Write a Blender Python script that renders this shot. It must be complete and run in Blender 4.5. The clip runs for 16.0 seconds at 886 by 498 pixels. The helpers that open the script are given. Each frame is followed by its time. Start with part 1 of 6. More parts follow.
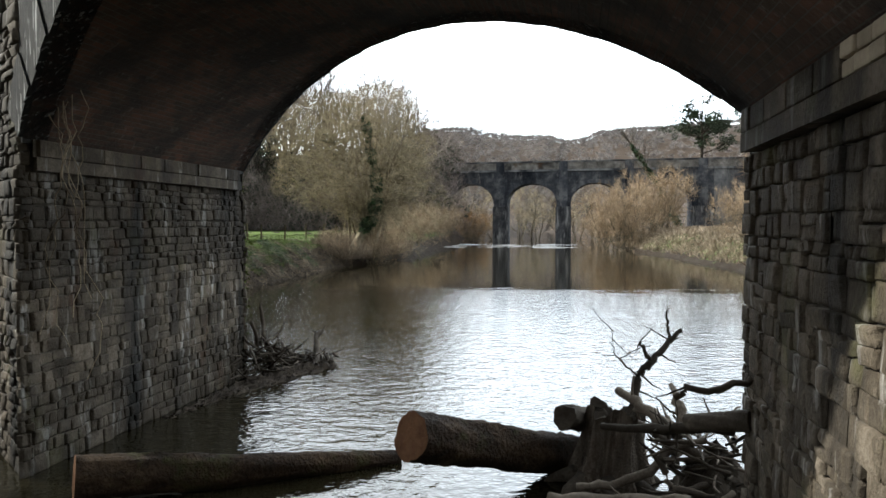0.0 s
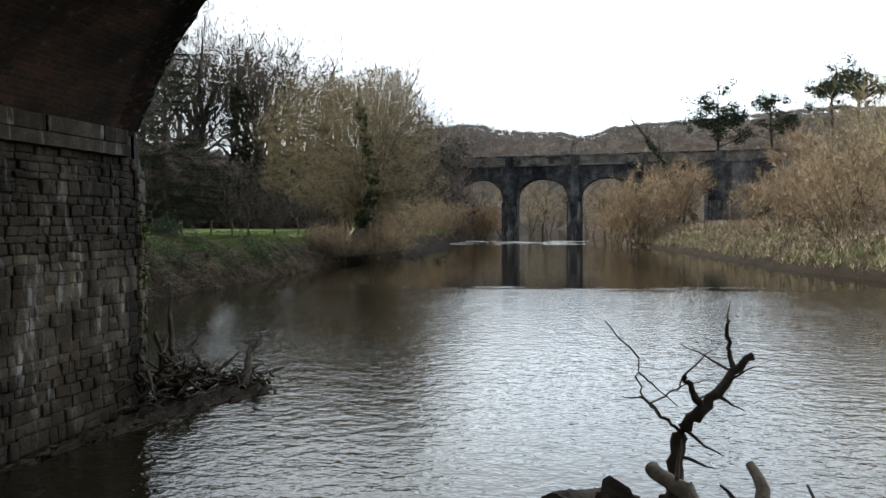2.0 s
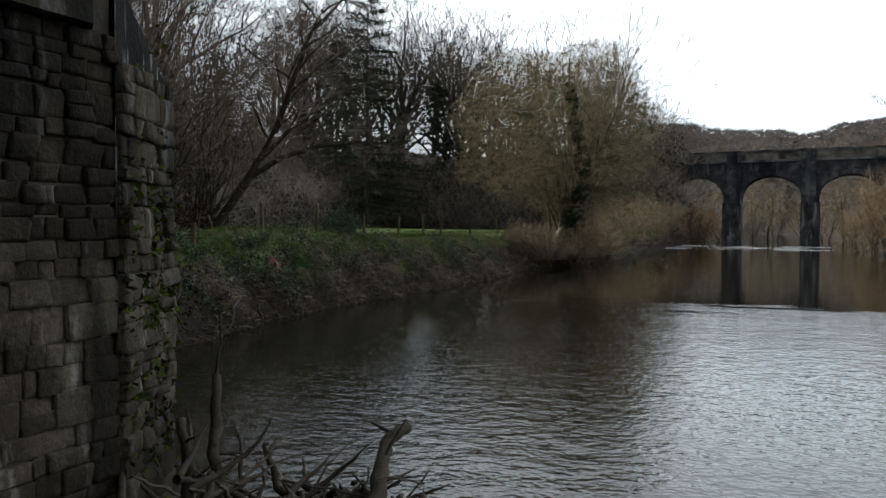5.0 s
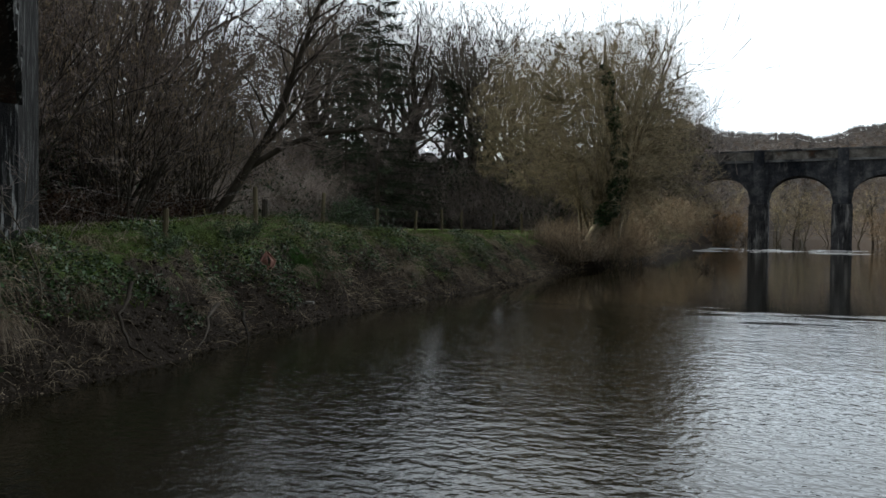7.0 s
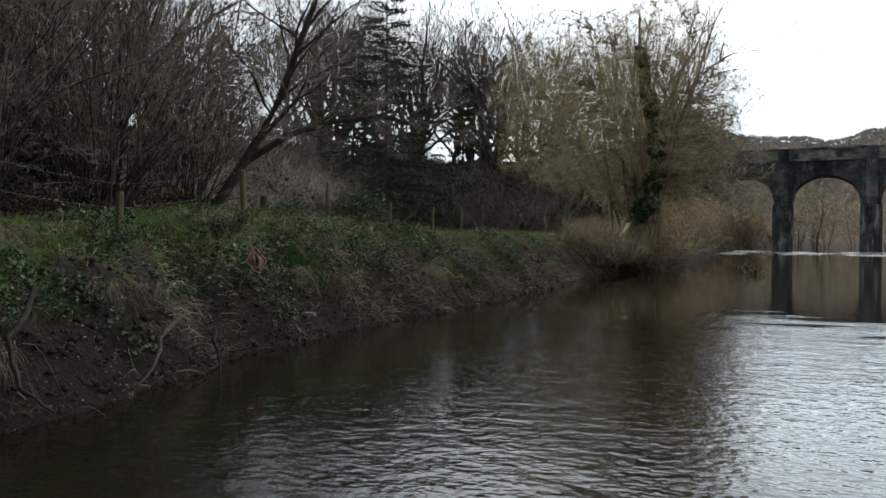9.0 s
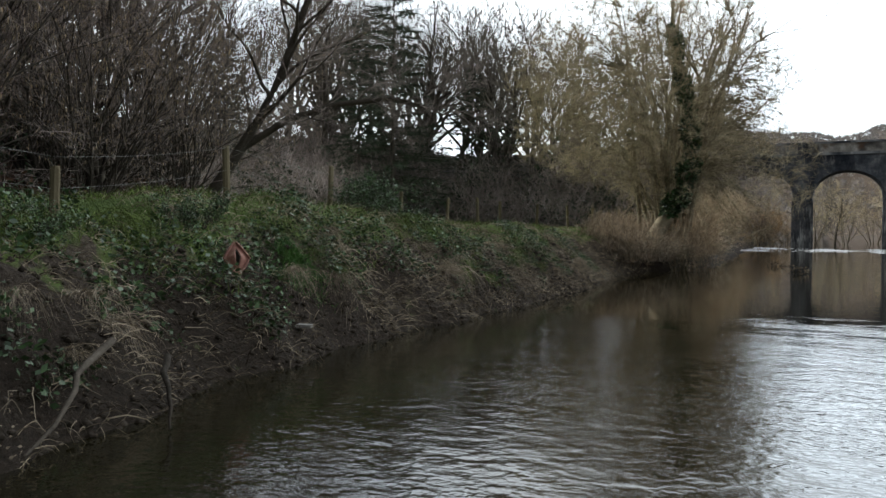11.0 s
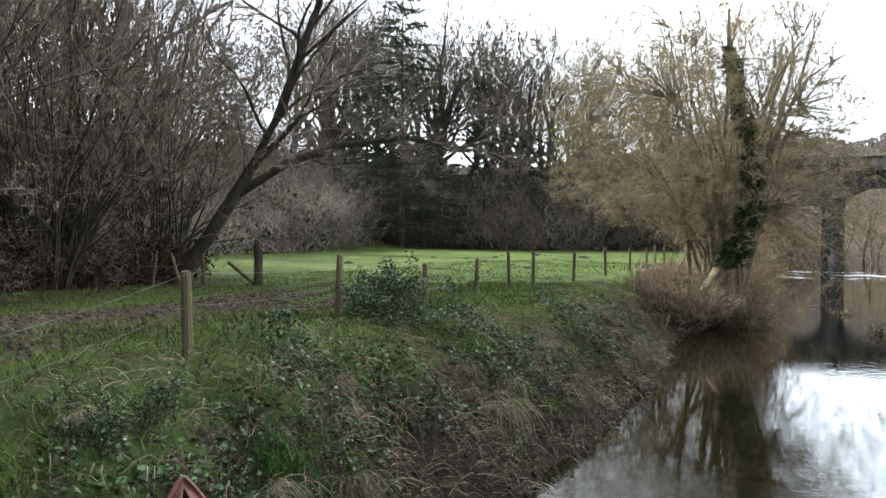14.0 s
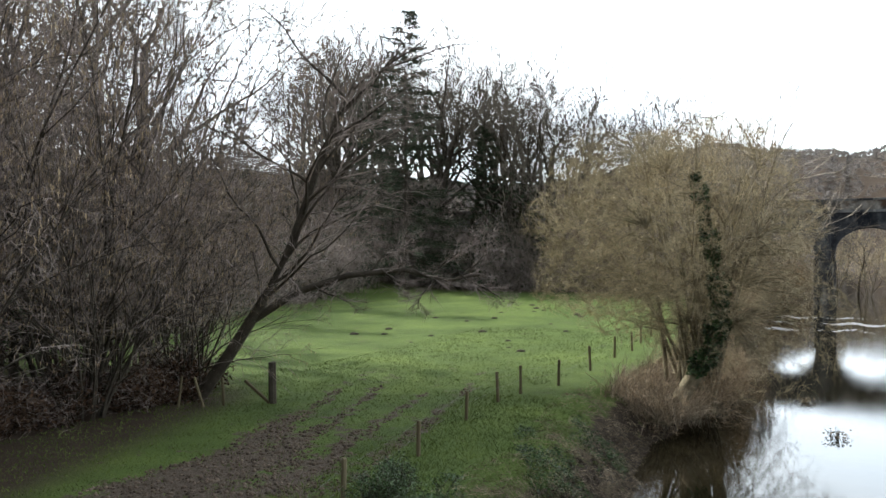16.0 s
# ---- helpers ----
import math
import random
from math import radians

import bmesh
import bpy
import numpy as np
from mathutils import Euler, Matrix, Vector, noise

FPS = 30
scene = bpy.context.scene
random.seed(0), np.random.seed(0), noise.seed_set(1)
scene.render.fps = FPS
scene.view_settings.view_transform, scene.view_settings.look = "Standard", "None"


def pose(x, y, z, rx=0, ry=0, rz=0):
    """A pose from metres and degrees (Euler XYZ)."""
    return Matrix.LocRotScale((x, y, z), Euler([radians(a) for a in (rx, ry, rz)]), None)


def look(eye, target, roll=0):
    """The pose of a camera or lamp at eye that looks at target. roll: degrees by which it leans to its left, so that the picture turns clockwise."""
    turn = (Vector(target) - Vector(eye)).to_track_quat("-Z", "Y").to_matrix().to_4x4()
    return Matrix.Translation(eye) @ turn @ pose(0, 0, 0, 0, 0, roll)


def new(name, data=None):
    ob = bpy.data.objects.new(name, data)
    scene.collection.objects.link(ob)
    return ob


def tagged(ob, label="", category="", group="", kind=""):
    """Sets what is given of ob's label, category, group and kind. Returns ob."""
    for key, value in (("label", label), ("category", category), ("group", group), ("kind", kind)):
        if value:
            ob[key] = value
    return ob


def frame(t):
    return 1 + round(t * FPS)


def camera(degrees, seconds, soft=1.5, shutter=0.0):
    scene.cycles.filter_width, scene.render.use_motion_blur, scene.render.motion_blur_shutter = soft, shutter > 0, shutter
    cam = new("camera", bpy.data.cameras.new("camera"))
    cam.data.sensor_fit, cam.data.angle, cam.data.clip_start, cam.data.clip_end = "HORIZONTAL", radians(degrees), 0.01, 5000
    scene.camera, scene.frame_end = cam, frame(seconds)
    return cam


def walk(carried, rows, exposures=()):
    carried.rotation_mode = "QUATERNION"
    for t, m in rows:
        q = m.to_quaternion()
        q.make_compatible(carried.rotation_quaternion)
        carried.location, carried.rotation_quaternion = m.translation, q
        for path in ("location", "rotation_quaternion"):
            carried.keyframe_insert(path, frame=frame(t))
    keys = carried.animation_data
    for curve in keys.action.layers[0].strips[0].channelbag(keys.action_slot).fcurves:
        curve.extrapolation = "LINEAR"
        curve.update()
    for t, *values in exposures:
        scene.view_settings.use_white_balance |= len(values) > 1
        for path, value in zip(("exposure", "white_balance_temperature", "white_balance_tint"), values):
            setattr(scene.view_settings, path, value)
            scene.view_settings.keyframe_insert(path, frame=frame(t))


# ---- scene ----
# camera and walk
cam = camera(56.0, 16.0)
PATH = [
    (0, (2.212, 1.298, 2.862), (1.889, 3.271, 2.799), -0.0),
    (0.5, (2.35, 2.145, 2.789), (2.015, 4.116, 2.725), -0.1),
    (1, (2.396, 3.117, 2.706), (2.058, 5.087, 2.641), -0.2),
    (1.5, (2.356, 4.18, 2.63), (2.01, 6.149, 2.563), -0.3),
    (2, (2.278, 5.283, 2.56), (1.926, 7.25, 2.494), -0.3),
    (2.1, (2.24, 5.525, 2.55), (1.861, 7.488, 2.485), -0.3),
    (2.2, (2.201, 5.767, 2.541), (1.705, 7.703, 2.476), -0.3),
    (2.3, (2.163, 6.009, 2.531), (1.529, 7.905, 2.466), -0.3),
    (2.4, (2.124, 6.251, 2.522), (1.436, 8.128, 2.457), -0.3),
    (2.5, (2.086, 6.493, 2.512), (1.361, 8.356, 2.448), -0.3),
    (3, (1.795, 7.66, 2.454), (1.026, 9.505, 2.391), -0.1),
    (3.5, (1.422, 8.805, 2.408), (0.634, 10.642, 2.343), 0.1),
    (4, (0.987, 9.92, 2.384), (0.191, 11.753, 2.322), 0.1),
    (6.5, (-1.738, 14.824, 2.088), (-2.562, 16.645, 2.033), 0.6),
    (7, (-2.326, 15.774, 1.995), (-3.153, 17.594, 1.943), 0.6),
    (7.5, (-2.892, 16.658, 1.917), (-3.723, 18.477, 1.866), 0.5),
    (8, (-3.454, 17.571, 1.84), (-4.29, 19.387, 1.794), 0.4),
    (8.5, (-3.988, 18.49, 1.772), (-4.828, 20.304, 1.729), 0.3),
    (9, (-4.424, 19.169, 1.71), (-5.267, 20.983, 1.672), 0.3),
    (11.5, (-6.504, 22.639, 1.635), (-7.359, 24.446, 1.586), 0.5),
    (12, (-7.086, 23.715, 1.643), (-7.945, 25.521, 1.597), 0.4),
    (12.5, (-7.771, 24.85, 1.681), (-8.63, 26.656, 1.642), 0.3),
    (13, (-8.191, 25.485, 1.764), (-9.055, 27.289, 1.725), 0.3),
    (13.5, (-8.375, 25.589, 2.359), (-9.243, 27.391, 2.323), 0.1),
    (14, (-8.44, 25.428, 3.332), (-9.309, 27.229, 3.3), 0.1),
    (14.5, (-8.266, 24.921, 4.372), (-9.139, 26.72, 4.345), -0.0),
    (15, (-7.891, 24.3, 5.429), (-8.768, 26.098, 5.405), -0.1),
    (15.5, (-7.406, 23.646, 6.465), (-8.286, 25.442, 6.446), -0.3),
    (16, (-6.724, 22.944, 7.425), (-7.608, 24.738, 7.412), -0.5),
]
EXPOSURES = [(t, e, 6150, 5) for t, e in ((0.0, -0.45), (1.0, -0.6), (2.0, -1.15), (3.0, -1.7), (4.0, -1.74), (6.5, -1.8), (9.0, -1.3), (11.5, -0.78), (13.0, -0.28), (14.5, -0.25), (16.0, -0.62))]
walk(cam, [(t, look(eye, target, roll)) for t, eye, target, roll in PATH], EXPOSURES)

# world and sun
SUN_ELEV, SUN_AZ = 33.0, 168.0   # azimuth: degrees anticlockwise from +x, where the sun stands
world = bpy.data.worlds.new("sky")
scene.world = world
world.use_nodes = True
wn, wl = world.node_tree.nodes, world.node_tree.links
wn.clear()
w_out = wn.new("ShaderNodeOutputWorld")
w_sky = wn.new("ShaderNodeTexSky")
w_sky.sky_type, w_sky.sun_disc = "NISHITA", False
w_sky.sun_elevation, w_sky.sun_rotation = radians(SUN_ELEV), radians(90.0 - SUN_AZ)
w_sky.dust_density, w_sky.air_density = 3.0, 1.0
w_bg1 = wn.new("ShaderNodeBackground")
w_bg1.inputs["Strength"].default_value = 0.12
w_bg2 = wn.new("ShaderNodeBackground")
w_bg2.inputs["Strength"].default_value = 8.0
w_tc = wn.new("ShaderNodeTexCoord")
w_noise = wn.new("ShaderNodeTexNoise")
w_noise.inputs["Scale"].default_value, w_noise.inputs["Detail"].default_value = 2.2, 6.0
w_ramp = wn.new("ShaderNodeValToRGB")
w_ramp.color_ramp.elements[0].position, w_ramp.color_ramp.elements[0].color = 0.3, (0.78, 0.84, 0.92, 1)
w_ramp.color_ramp.elements[1].position, w_ramp.color_ramp.elements[1].color = 0.7, (1.0, 1.0, 1.0, 1)
w_mix = wn.new("ShaderNodeMixShader")
w_mix.inputs[0].default_value = 0.8
wl.new(w_sky.outputs[0], w_bg1.inputs["Color"])
wl.new(w_tc.outputs["Generated"], w_noise.inputs["Vector"])
wl.new(w_noise.outputs["Fac"], w_ramp.inputs["Fac"])
# hazy sky: brightest low down, dimmer overhead, graded to lift water reflections
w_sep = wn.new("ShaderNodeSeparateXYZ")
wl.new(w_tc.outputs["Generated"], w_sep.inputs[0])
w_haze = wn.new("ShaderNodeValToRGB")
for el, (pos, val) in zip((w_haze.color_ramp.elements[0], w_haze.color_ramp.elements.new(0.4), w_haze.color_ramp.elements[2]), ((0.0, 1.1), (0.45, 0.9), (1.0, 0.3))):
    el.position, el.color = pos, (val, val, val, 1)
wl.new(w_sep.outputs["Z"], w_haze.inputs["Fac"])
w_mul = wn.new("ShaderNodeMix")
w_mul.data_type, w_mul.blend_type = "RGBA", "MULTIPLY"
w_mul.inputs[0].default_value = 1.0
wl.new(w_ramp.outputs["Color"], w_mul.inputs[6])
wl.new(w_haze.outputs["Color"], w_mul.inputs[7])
# added gradient: brighter ahead (+y), dimmer behind, to lift water and darken camera-facing sides
w_side = wn.new("ShaderNodeMapRange")
w_side.interpolation_type = "SMOOTHSTEP"
for w_key, w_val in (("From Min", -0.5), ("From Max", 0.6), ("To Min", 0.25), ("To Max", 1.0)):
    w_side.inputs[w_key].default_value = w_val
wl.new(w_sep.outputs["Y"], w_side.inputs["Value"])
w_mul2 = wn.new("ShaderNodeMix")
w_mul2.data_type, w_mul2.blend_type = "RGBA", "MULTIPLY"
w_mul2.inputs[0].default_value = 1.0
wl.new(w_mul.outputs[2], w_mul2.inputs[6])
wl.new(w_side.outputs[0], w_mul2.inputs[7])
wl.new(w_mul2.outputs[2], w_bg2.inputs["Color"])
wl.new(w_bg1.outputs[0], w_mix.inputs[1])
wl.new(w_bg2.outputs[0], w_mix.inputs[2])
wl.new(w_mix.outputs[0], w_out.inputs["Surface"])
sun_data = bpy.data.lights.new("sun", "SUN")
sun_data.energy, sun_data.angle, sun_data.color = 11.5, radians(0.8), (1.0, 0.93, 0.82)
sun = new("sun", sun_data)
sun_dir = Vector((math.cos(radians(SUN_AZ)) * math.cos(radians(SUN_ELEV)), math.sin(radians(SUN_AZ)) * math.cos(radians(SUN_ELEV)), math.sin(radians(SUN_ELEV))))
sun.matrix_world = look(sun_dir * 200, (0, 0, 0))

# ---- materials ----
def material(name):
    m = bpy.data.materials.new(name)
    m.use_nodes = True
    return m, m.node_tree.nodes, m.node_tree.links, m.node_tree.nodes["Principled BSDF"]


def ramp_node(nodes, stops):
    r = nodes.new("ShaderNodeValToRGB")
    e = r.color_ramp.elements
    while len(e) < len(stops):
        e.new(0.5)
    for el, (p, c) in zip(e, stops):
        el.position, el.color = p, (*c, 1)
    return r


def noise_node(nodes, links, coord, scale, detail=5.0, rough=0.6, stretch=(1, 1, 1)):
    n = nodes.new("ShaderNodeTexNoise")
    n.inputs["Scale"].default_value, n.inputs["Detail"].default_value, n.inputs["Roughness"].default_value = scale, detail, rough
    if stretch != (1, 1, 1):
        mp = nodes.new("ShaderNodeMapping")
        mp.inputs["Scale"].default_value = stretch
        links.new(coord, mp.inputs["Vector"])
        coord = mp.outputs[0]
    links.new(coord, n.inputs["Vector"])
    return n


def mix_node(nodes, links, fac, a, b, mode="MIX"):
    m = nodes.new("ShaderNodeMix")
    m.data_type, m.blend_type = "RGBA", mode
    for sock, v in ((m.inputs[0], fac), (m.inputs[6], a), (m.inputs[7], b)):
        if isinstance(v, (int, float)):
            sock.default_value = v
        elif isinstance(v, tuple):
            sock.default_value = (*v, 1)
        else:
            links.new(v, sock)
    return m.outputs[2]


def bump_node(nodes, links, height, dist, strength=1.0):
    b = nodes.new("ShaderNodeBump")
    b.inputs["Distance"].default_value, b.inputs["Strength"].default_value = dist, strength
    links.new(height, b.inputs["Height"])
    return b.outputs[0]


def mottled(name, stops, scale=3.0, fine=30.0, rough=0.9, bump=0.01, stains=(), per_piece=0.0, stretch=(1, 1, 1), island=0.0):
    """A rough natural surface: noise colours at two scales, stains, fine relief, and a shift from piece to piece."""
    m, nodes, links, bs = material(name)
    geo = nodes.new("ShaderNodeNewGeometry").outputs["Position"]
    big = noise_node(nodes, links, geo, scale, 6.0, 0.62, stretch)
    small = noise_node(nodes, links, geo, fine, 4.0, 0.65)
    r = ramp_node(nodes, stops)
    blend = nodes.new("ShaderNodeMath")
    blend.operation = "MULTIPLY_ADD"
    links.new(small.outputs["Fac"], blend.inputs[0])
    blend.inputs[1].default_value = 0.35
    sub = nodes.new("ShaderNodeMath")
    sub.operation = "SUBTRACT"
    links.new(big.outputs["Fac"], sub.inputs[0])
    sub.inputs[1].default_value = 0.175
    links.new(sub.outputs[0], blend.inputs[2])
    links.new(blend.outputs[0], r.inputs["Fac"])
    col = r.outputs["Color"]
    for colour, sc, lo, hi, amount, st in stains:
        n = noise_node(nodes, links, geo, sc, 5.0, 0.6, st)
        rr = ramp_node(nodes, [(lo, (0, 0, 0)), (hi, (amount, amount, amount))])
        links.new(n.outputs["Fac"], rr.inputs["Fac"])
        col = mix_node(nodes, links, rr.outputs["Color"], col, colour)
    for amount, source in ((per_piece, "ShaderNodeObjectInfo"), (island, "ShaderNodeNewGeometry")):
        if amount:
            info = nodes.new(source)
            hsv = nodes.new("ShaderNodeHueSaturation")
            mr = nodes.new("ShaderNodeMapRange")
            mr.inputs["To Min"].default_value, mr.inputs["To Max"].default_value = 1 - amount, 1 + amount
            links.new(info.outputs["Random" if source == "ShaderNodeObjectInfo" else "Random Per Island"], mr.inputs["Value"])
            links.new(mr.outputs[0], hsv.inputs["Value"])
            links.new(col, hsv.inputs["Color"])
            col = hsv.outputs["Color"]
    links.new(col, bs.inputs["Base Color"])
    bs.inputs["Roughness"].default_value = rough
    bs.inputs["Specular IOR Level"].default_value = 0.1 if rough > 0.65 else 0.35
    if bump:
        links.new(bump_node(nodes, links, small.outputs["Fac"], bump), bs.inputs["Normal"])
    return m


UP = (1, 1, 0.12)   # streaks that run down a wall
stone_mat = mottled("rubble_stone", [(0.25, (0.024, 0.019, 0.014)), (0.5, (0.064, 0.052, 0.038)), (0.75, (0.15, 0.126, 0.098))], 2.2, 26, 0.85, 0.02,
                    [((0.36, 0.35, 0.33), 6.0, 0.57, 0.68, 0.55, (1, 1, 0.22)), ((0.012, 0.012, 0.012), 1.3, 0.5, 0.66, 0.85, UP), ((0.10, 0.045, 0.022), 0.9, 0.62, 0.75, 0.6, (1, 1, 0.5)), ((0.06, 0.062, 0.02), 1.7, 0.58, 0.72, 0.5, (1, 1, 0.6))], per_piece=0.38)
mortar_mat = mottled("lime_mortar", [(0.3, (0.045, 0.04, 0.033)), (0.7, (0.12, 0.107, 0.09))], 3, 40, 0.95, 0.012)
dressed_mat = mottled("dressed_stone", [(0.25, (0.016, 0.015, 0.013)), (0.55, (0.042, 0.038, 0.032)), (0.8, (0.10, 0.092, 0.08))], 1.8, 30, 0.85, 0.008,
                      [((0.02, 0.02, 0.018), 1.1, 0.45, 0.62, 0.85, UP), ((0.34, 0.33, 0.31), 6.0, 0.60, 0.70, 0.6, (1, 1, 0.07))], per_piece=0.2)
spandrel_mat = mottled("sooty_spandrel", [(0.25, (0.008, 0.008, 0.008)), (0.55, (0.02, 0.019, 0.017)), (0.8, (0.05, 0.047, 0.042))], 1.8, 30, 0.85, 0.02,
                       [((0.36, 0.36, 0.35), 15.0, 0.57, 0.63, 0.8, (1, 1, 0.09)), ((0.006, 0.006, 0.007), 5.0, 0.48, 0.58, 0.8, (1, 1, 0.2))])
# brick colour warmed to carry sunlight on this stretch of the band
sunlit_buff_mat = mottled("sunlit_buff_brick", [(0.25, (0.20, 0.165, 0.12)), (0.75, (0.33, 0.28, 0.21))], 4, 30, 0.85, 0.006, [], per_piece=0.2)
moss_mat = mottled("moss", [(0.3, (0.03, 0.045, 0.008)), (0.7, (0.10, 0.12, 0.02))], 6, 60, 1.0, 0.02)
aqueduct_mat = mottled("limewashed_stone", [(0.25, (0.10, 0.105, 0.115)), (0.5, (0.21, 0.215, 0.22)), (0.75, (0.38, 0.375, 0.36))], 0.55, 3.5, 0.9, 0.05,
                       [((0.025, 0.028, 0.038), 0.30, 0.47, 0.60, 0.85, (1, 1, 0.3)), ((0.5, 0.49, 0.46), 1.4, 0.60, 0.70, 0.6, UP)], per_piece=0.1)
aqueduct_damp_mat = mottled("sooty_damp_stone", [(0.25, (0.03, 0.033, 0.042)), (0.5, (0.095, 0.10, 0.112)), (0.75, (0.27, 0.27, 0.27))], 0.7, 4.5, 0.9, 0.05,
                            [((0.012, 0.015, 0.023), 0.22, 0.45, 0.58, 0.88, (1, 1, 0.4)), ((0.27, 0.26, 0.25), 1.6, 0.58, 0.70, 0.55, (1, 1, 0.5))], per_piece=0.2)
aqueduct_foot_mat = mottled("lime_streaked_stone", [(0.25, (0.035, 0.037, 0.042)), (0.5, (0.10, 0.10, 0.105)), (0.75, (0.22, 0.215, 0.21))], 1.2, 6, 0.9, 0.04,
                            [((0.5, 0.49, 0.47), 2.2, 0.52, 0.62, 0.75, (1, 1, 0.12)), ((0.015, 0.016, 0.02), 1.1, 0.5, 0.62, 0.8, (1, 1, 0.2))])
aqueduct_top_mat = mottled("lichened_parapet_stone", [(0.25, (0.09, 0.08, 0.072)), (0.5, (0.22, 0.205, 0.185)), (0.75, (0.42, 0.40, 0.37))], 0.9, 5, 0.95, 0.05,
                           [((0.025, 0.024, 0.026), 0.28, 0.52, 0.62, 0.8, (1, 1, 1)), ((0.10, 0.055, 0.03), 0.35, 0.58, 0.68, 0.7, (1, 1, 1))], per_piece=0.15)
bark_mat = mottled("bark", [(0.25, (0.06, 0.05, 0.038)), (0.5, (0.14, 0.12, 0.09)), (0.75, (0.26, 0.23, 0.18))], 3.0, 30, 0.95, 0.02, [((0.09, 0.10, 0.035), 1.0, 0.55, 0.7, 0.5, (1, 1, 1))])
willow_bark_mat = mottled("willow_bark", [(0.25, (0.10, 0.085, 0.055)), (0.5, (0.22, 0.19, 0.13)), (0.75, (0.36, 0.315, 0.23))], 3.0, 30, 0.95, 0.02, [((0.12, 0.13, 0.05), 1.0, 0.55, 0.7, 0.5, (1, 1, 1))])
dark_bark_mat = mottled("dark_bark", [(0.25, (0.03, 0.026, 0.02)), (0.75, (0.10, 0.085, 0.068))], 2.0, 20, 0.95, 0.02)
# willow, grey, bare and hazel twigs lightened in place of haze and backlight
willow_twig_mat = mottled("willow_twigs", [(0.3, (0.31, 0.258, 0.165)), (0.7, (0.53, 0.45, 0.305))], 0.5, 6, 0.85, 0, [], island=0.35)
pale_twig_mat = mottled("grey_twigs", [(0.3, (0.24, 0.21, 0.175)), (0.7, (0.44, 0.39, 0.33))], 0.5, 6, 0.85, 0, [], island=0.35)
wood_twig_mat = mottled("bare_twigs", [(0.3, (0.11, 0.095, 0.08)), (0.7, (0.26, 0.225, 0.19))], 0.4, 5, 0.9, 0, [], island=0.35)
hazel_twig_mat = mottled("hazel_twigs", [(0.3, (0.16, 0.128, 0.114)), (0.7, (0.36, 0.305, 0.278))], 0.4, 5, 0.85, 0, [], island=0.4)
catkin_mat = mottled("hazel_catkins", [(0.3, (0.28, 0.20, 0.12)), (0.7, (0.48, 0.38, 0.24))], 1, 10, 0.9, 0, [], island=0.3)
rust_shrub_mat = mottled("rusty_shrub_twigs", [(0.3, (0.24, 0.175, 0.115)), (0.7, (0.46, 0.36, 0.25))], 0.4, 5, 0.9, 0, [], island=0.3)
orange_twig_mat = mottled("orange_willow_twigs", [(0.3, (0.30, 0.17, 0.07)), (0.7, (0.50, 0.31, 0.14))], 0.4, 5, 0.9, 0, [], island=0.3)
ivy_mat = mottled("ivy_leaves", [(0.3, (0.014, 0.032, 0.010)), (0.7, (0.05, 0.095, 0.03))], 2, 12, 0.45, 0, [], island=0.5)
# needles lightened to stand in for the haze of distance
needle_mat = mottled("conifer_needles", [(0.3, (0.025, 0.036, 0.022)), (0.7, (0.07, 0.09, 0.055))], 0.6, 5, 0.8, 0, [], island=0.4)
bramble_mat = mottled("bramble_leaves", [(0.3, (0.018, 0.038, 0.012)), (0.7, (0.065, 0.115, 0.035))], 1.5, 12, 0.42, 0, [], island=0.5)
grass_mat = mottled("grass_blades", [(0.3, (0.052, 0.076, 0.018)), (0.7, (0.145, 0.185, 0.048))], 0.6, 6, 0.7, 0, [], island=0.35)
lush_mat = mottled("lush_grass", [(0.3, (0.028, 0.075, 0.012)), (0.7, (0.07, 0.16, 0.025))], 1.5, 8, 0.6, 0, [], island=0.4)
straw_mat = mottled("dead_stems", [(0.3, (0.06, 0.045, 0.031)), (0.7, (0.36, 0.295, 0.21))], 1.0, 8, 0.9, 0, [], island=0.8)
scrub_mat = mottled("dry_scrub_stems", [(0.3, (0.12, 0.092, 0.065)), (0.7, (0.44, 0.365, 0.275))], 1.0, 8, 0.9, 0, [], island=0.5)
dead_leaf_mat = mottled("dead_brown_leaves", [(0.3, (0.028, 0.017, 0.011)), (0.7, (0.095, 0.058, 0.038))], 1.2, 8, 0.8, 0, [], island=0.6)
log_mat = mottled("wet_log_bark", [(0.25, (0.010, 0.007, 0.005)), (0.5, (0.035, 0.022, 0.013)), (0.8, (0.12, 0.08, 0.045))], 3.5, 22, 0.8, 0.10, [((0.05, 0.06, 0.015), 2.0, 0.55, 0.7, 0.7, (1, 1, 1))], stretch=(0.5, 0.8, 1))
cutwood_mat = mottled("cut_wood", [(0.25, (0.075, 0.035, 0.018)), (0.75, (0.17, 0.088, 0.045))], 6, 40, 0.7, 0.006)
drift_mat = mottled("driftwood", [(0.25, (0.022, 0.018, 0.014)), (0.75, (0.10, 0.083, 0.065))], 2.5, 30, 0.85, 0.012, [((0.26, 0.23, 0.19), 3, 0.6, 0.75, 0.5, (1, 1, 1))], per_piece=0.45)
pale_drift_mat = mottled("stripped_driftwood", [(0.25, (0.07, 0.055, 0.042)), (0.75, (0.27, 0.23, 0.185))], 3, 30, 0.85, 0.01, [((0.03, 0.022, 0.015), 4, 0.55, 0.7, 0.7, (1, 1, 1))], per_piece=0.3)
stump_mat = mottled("weathered_stump", [(0.25, (0.03, 0.023, 0.018)), (0.5, (0.095, 0.077, 0.06)), (0.8, (0.26, 0.225, 0.18))], 9, 40, 0.9, 0.03, [((0.05, 0.022, 0.012), 2.0, 0.55, 0.7, 0.7, (1, 1, 0.3))], stretch=(1, 1, 0.12))
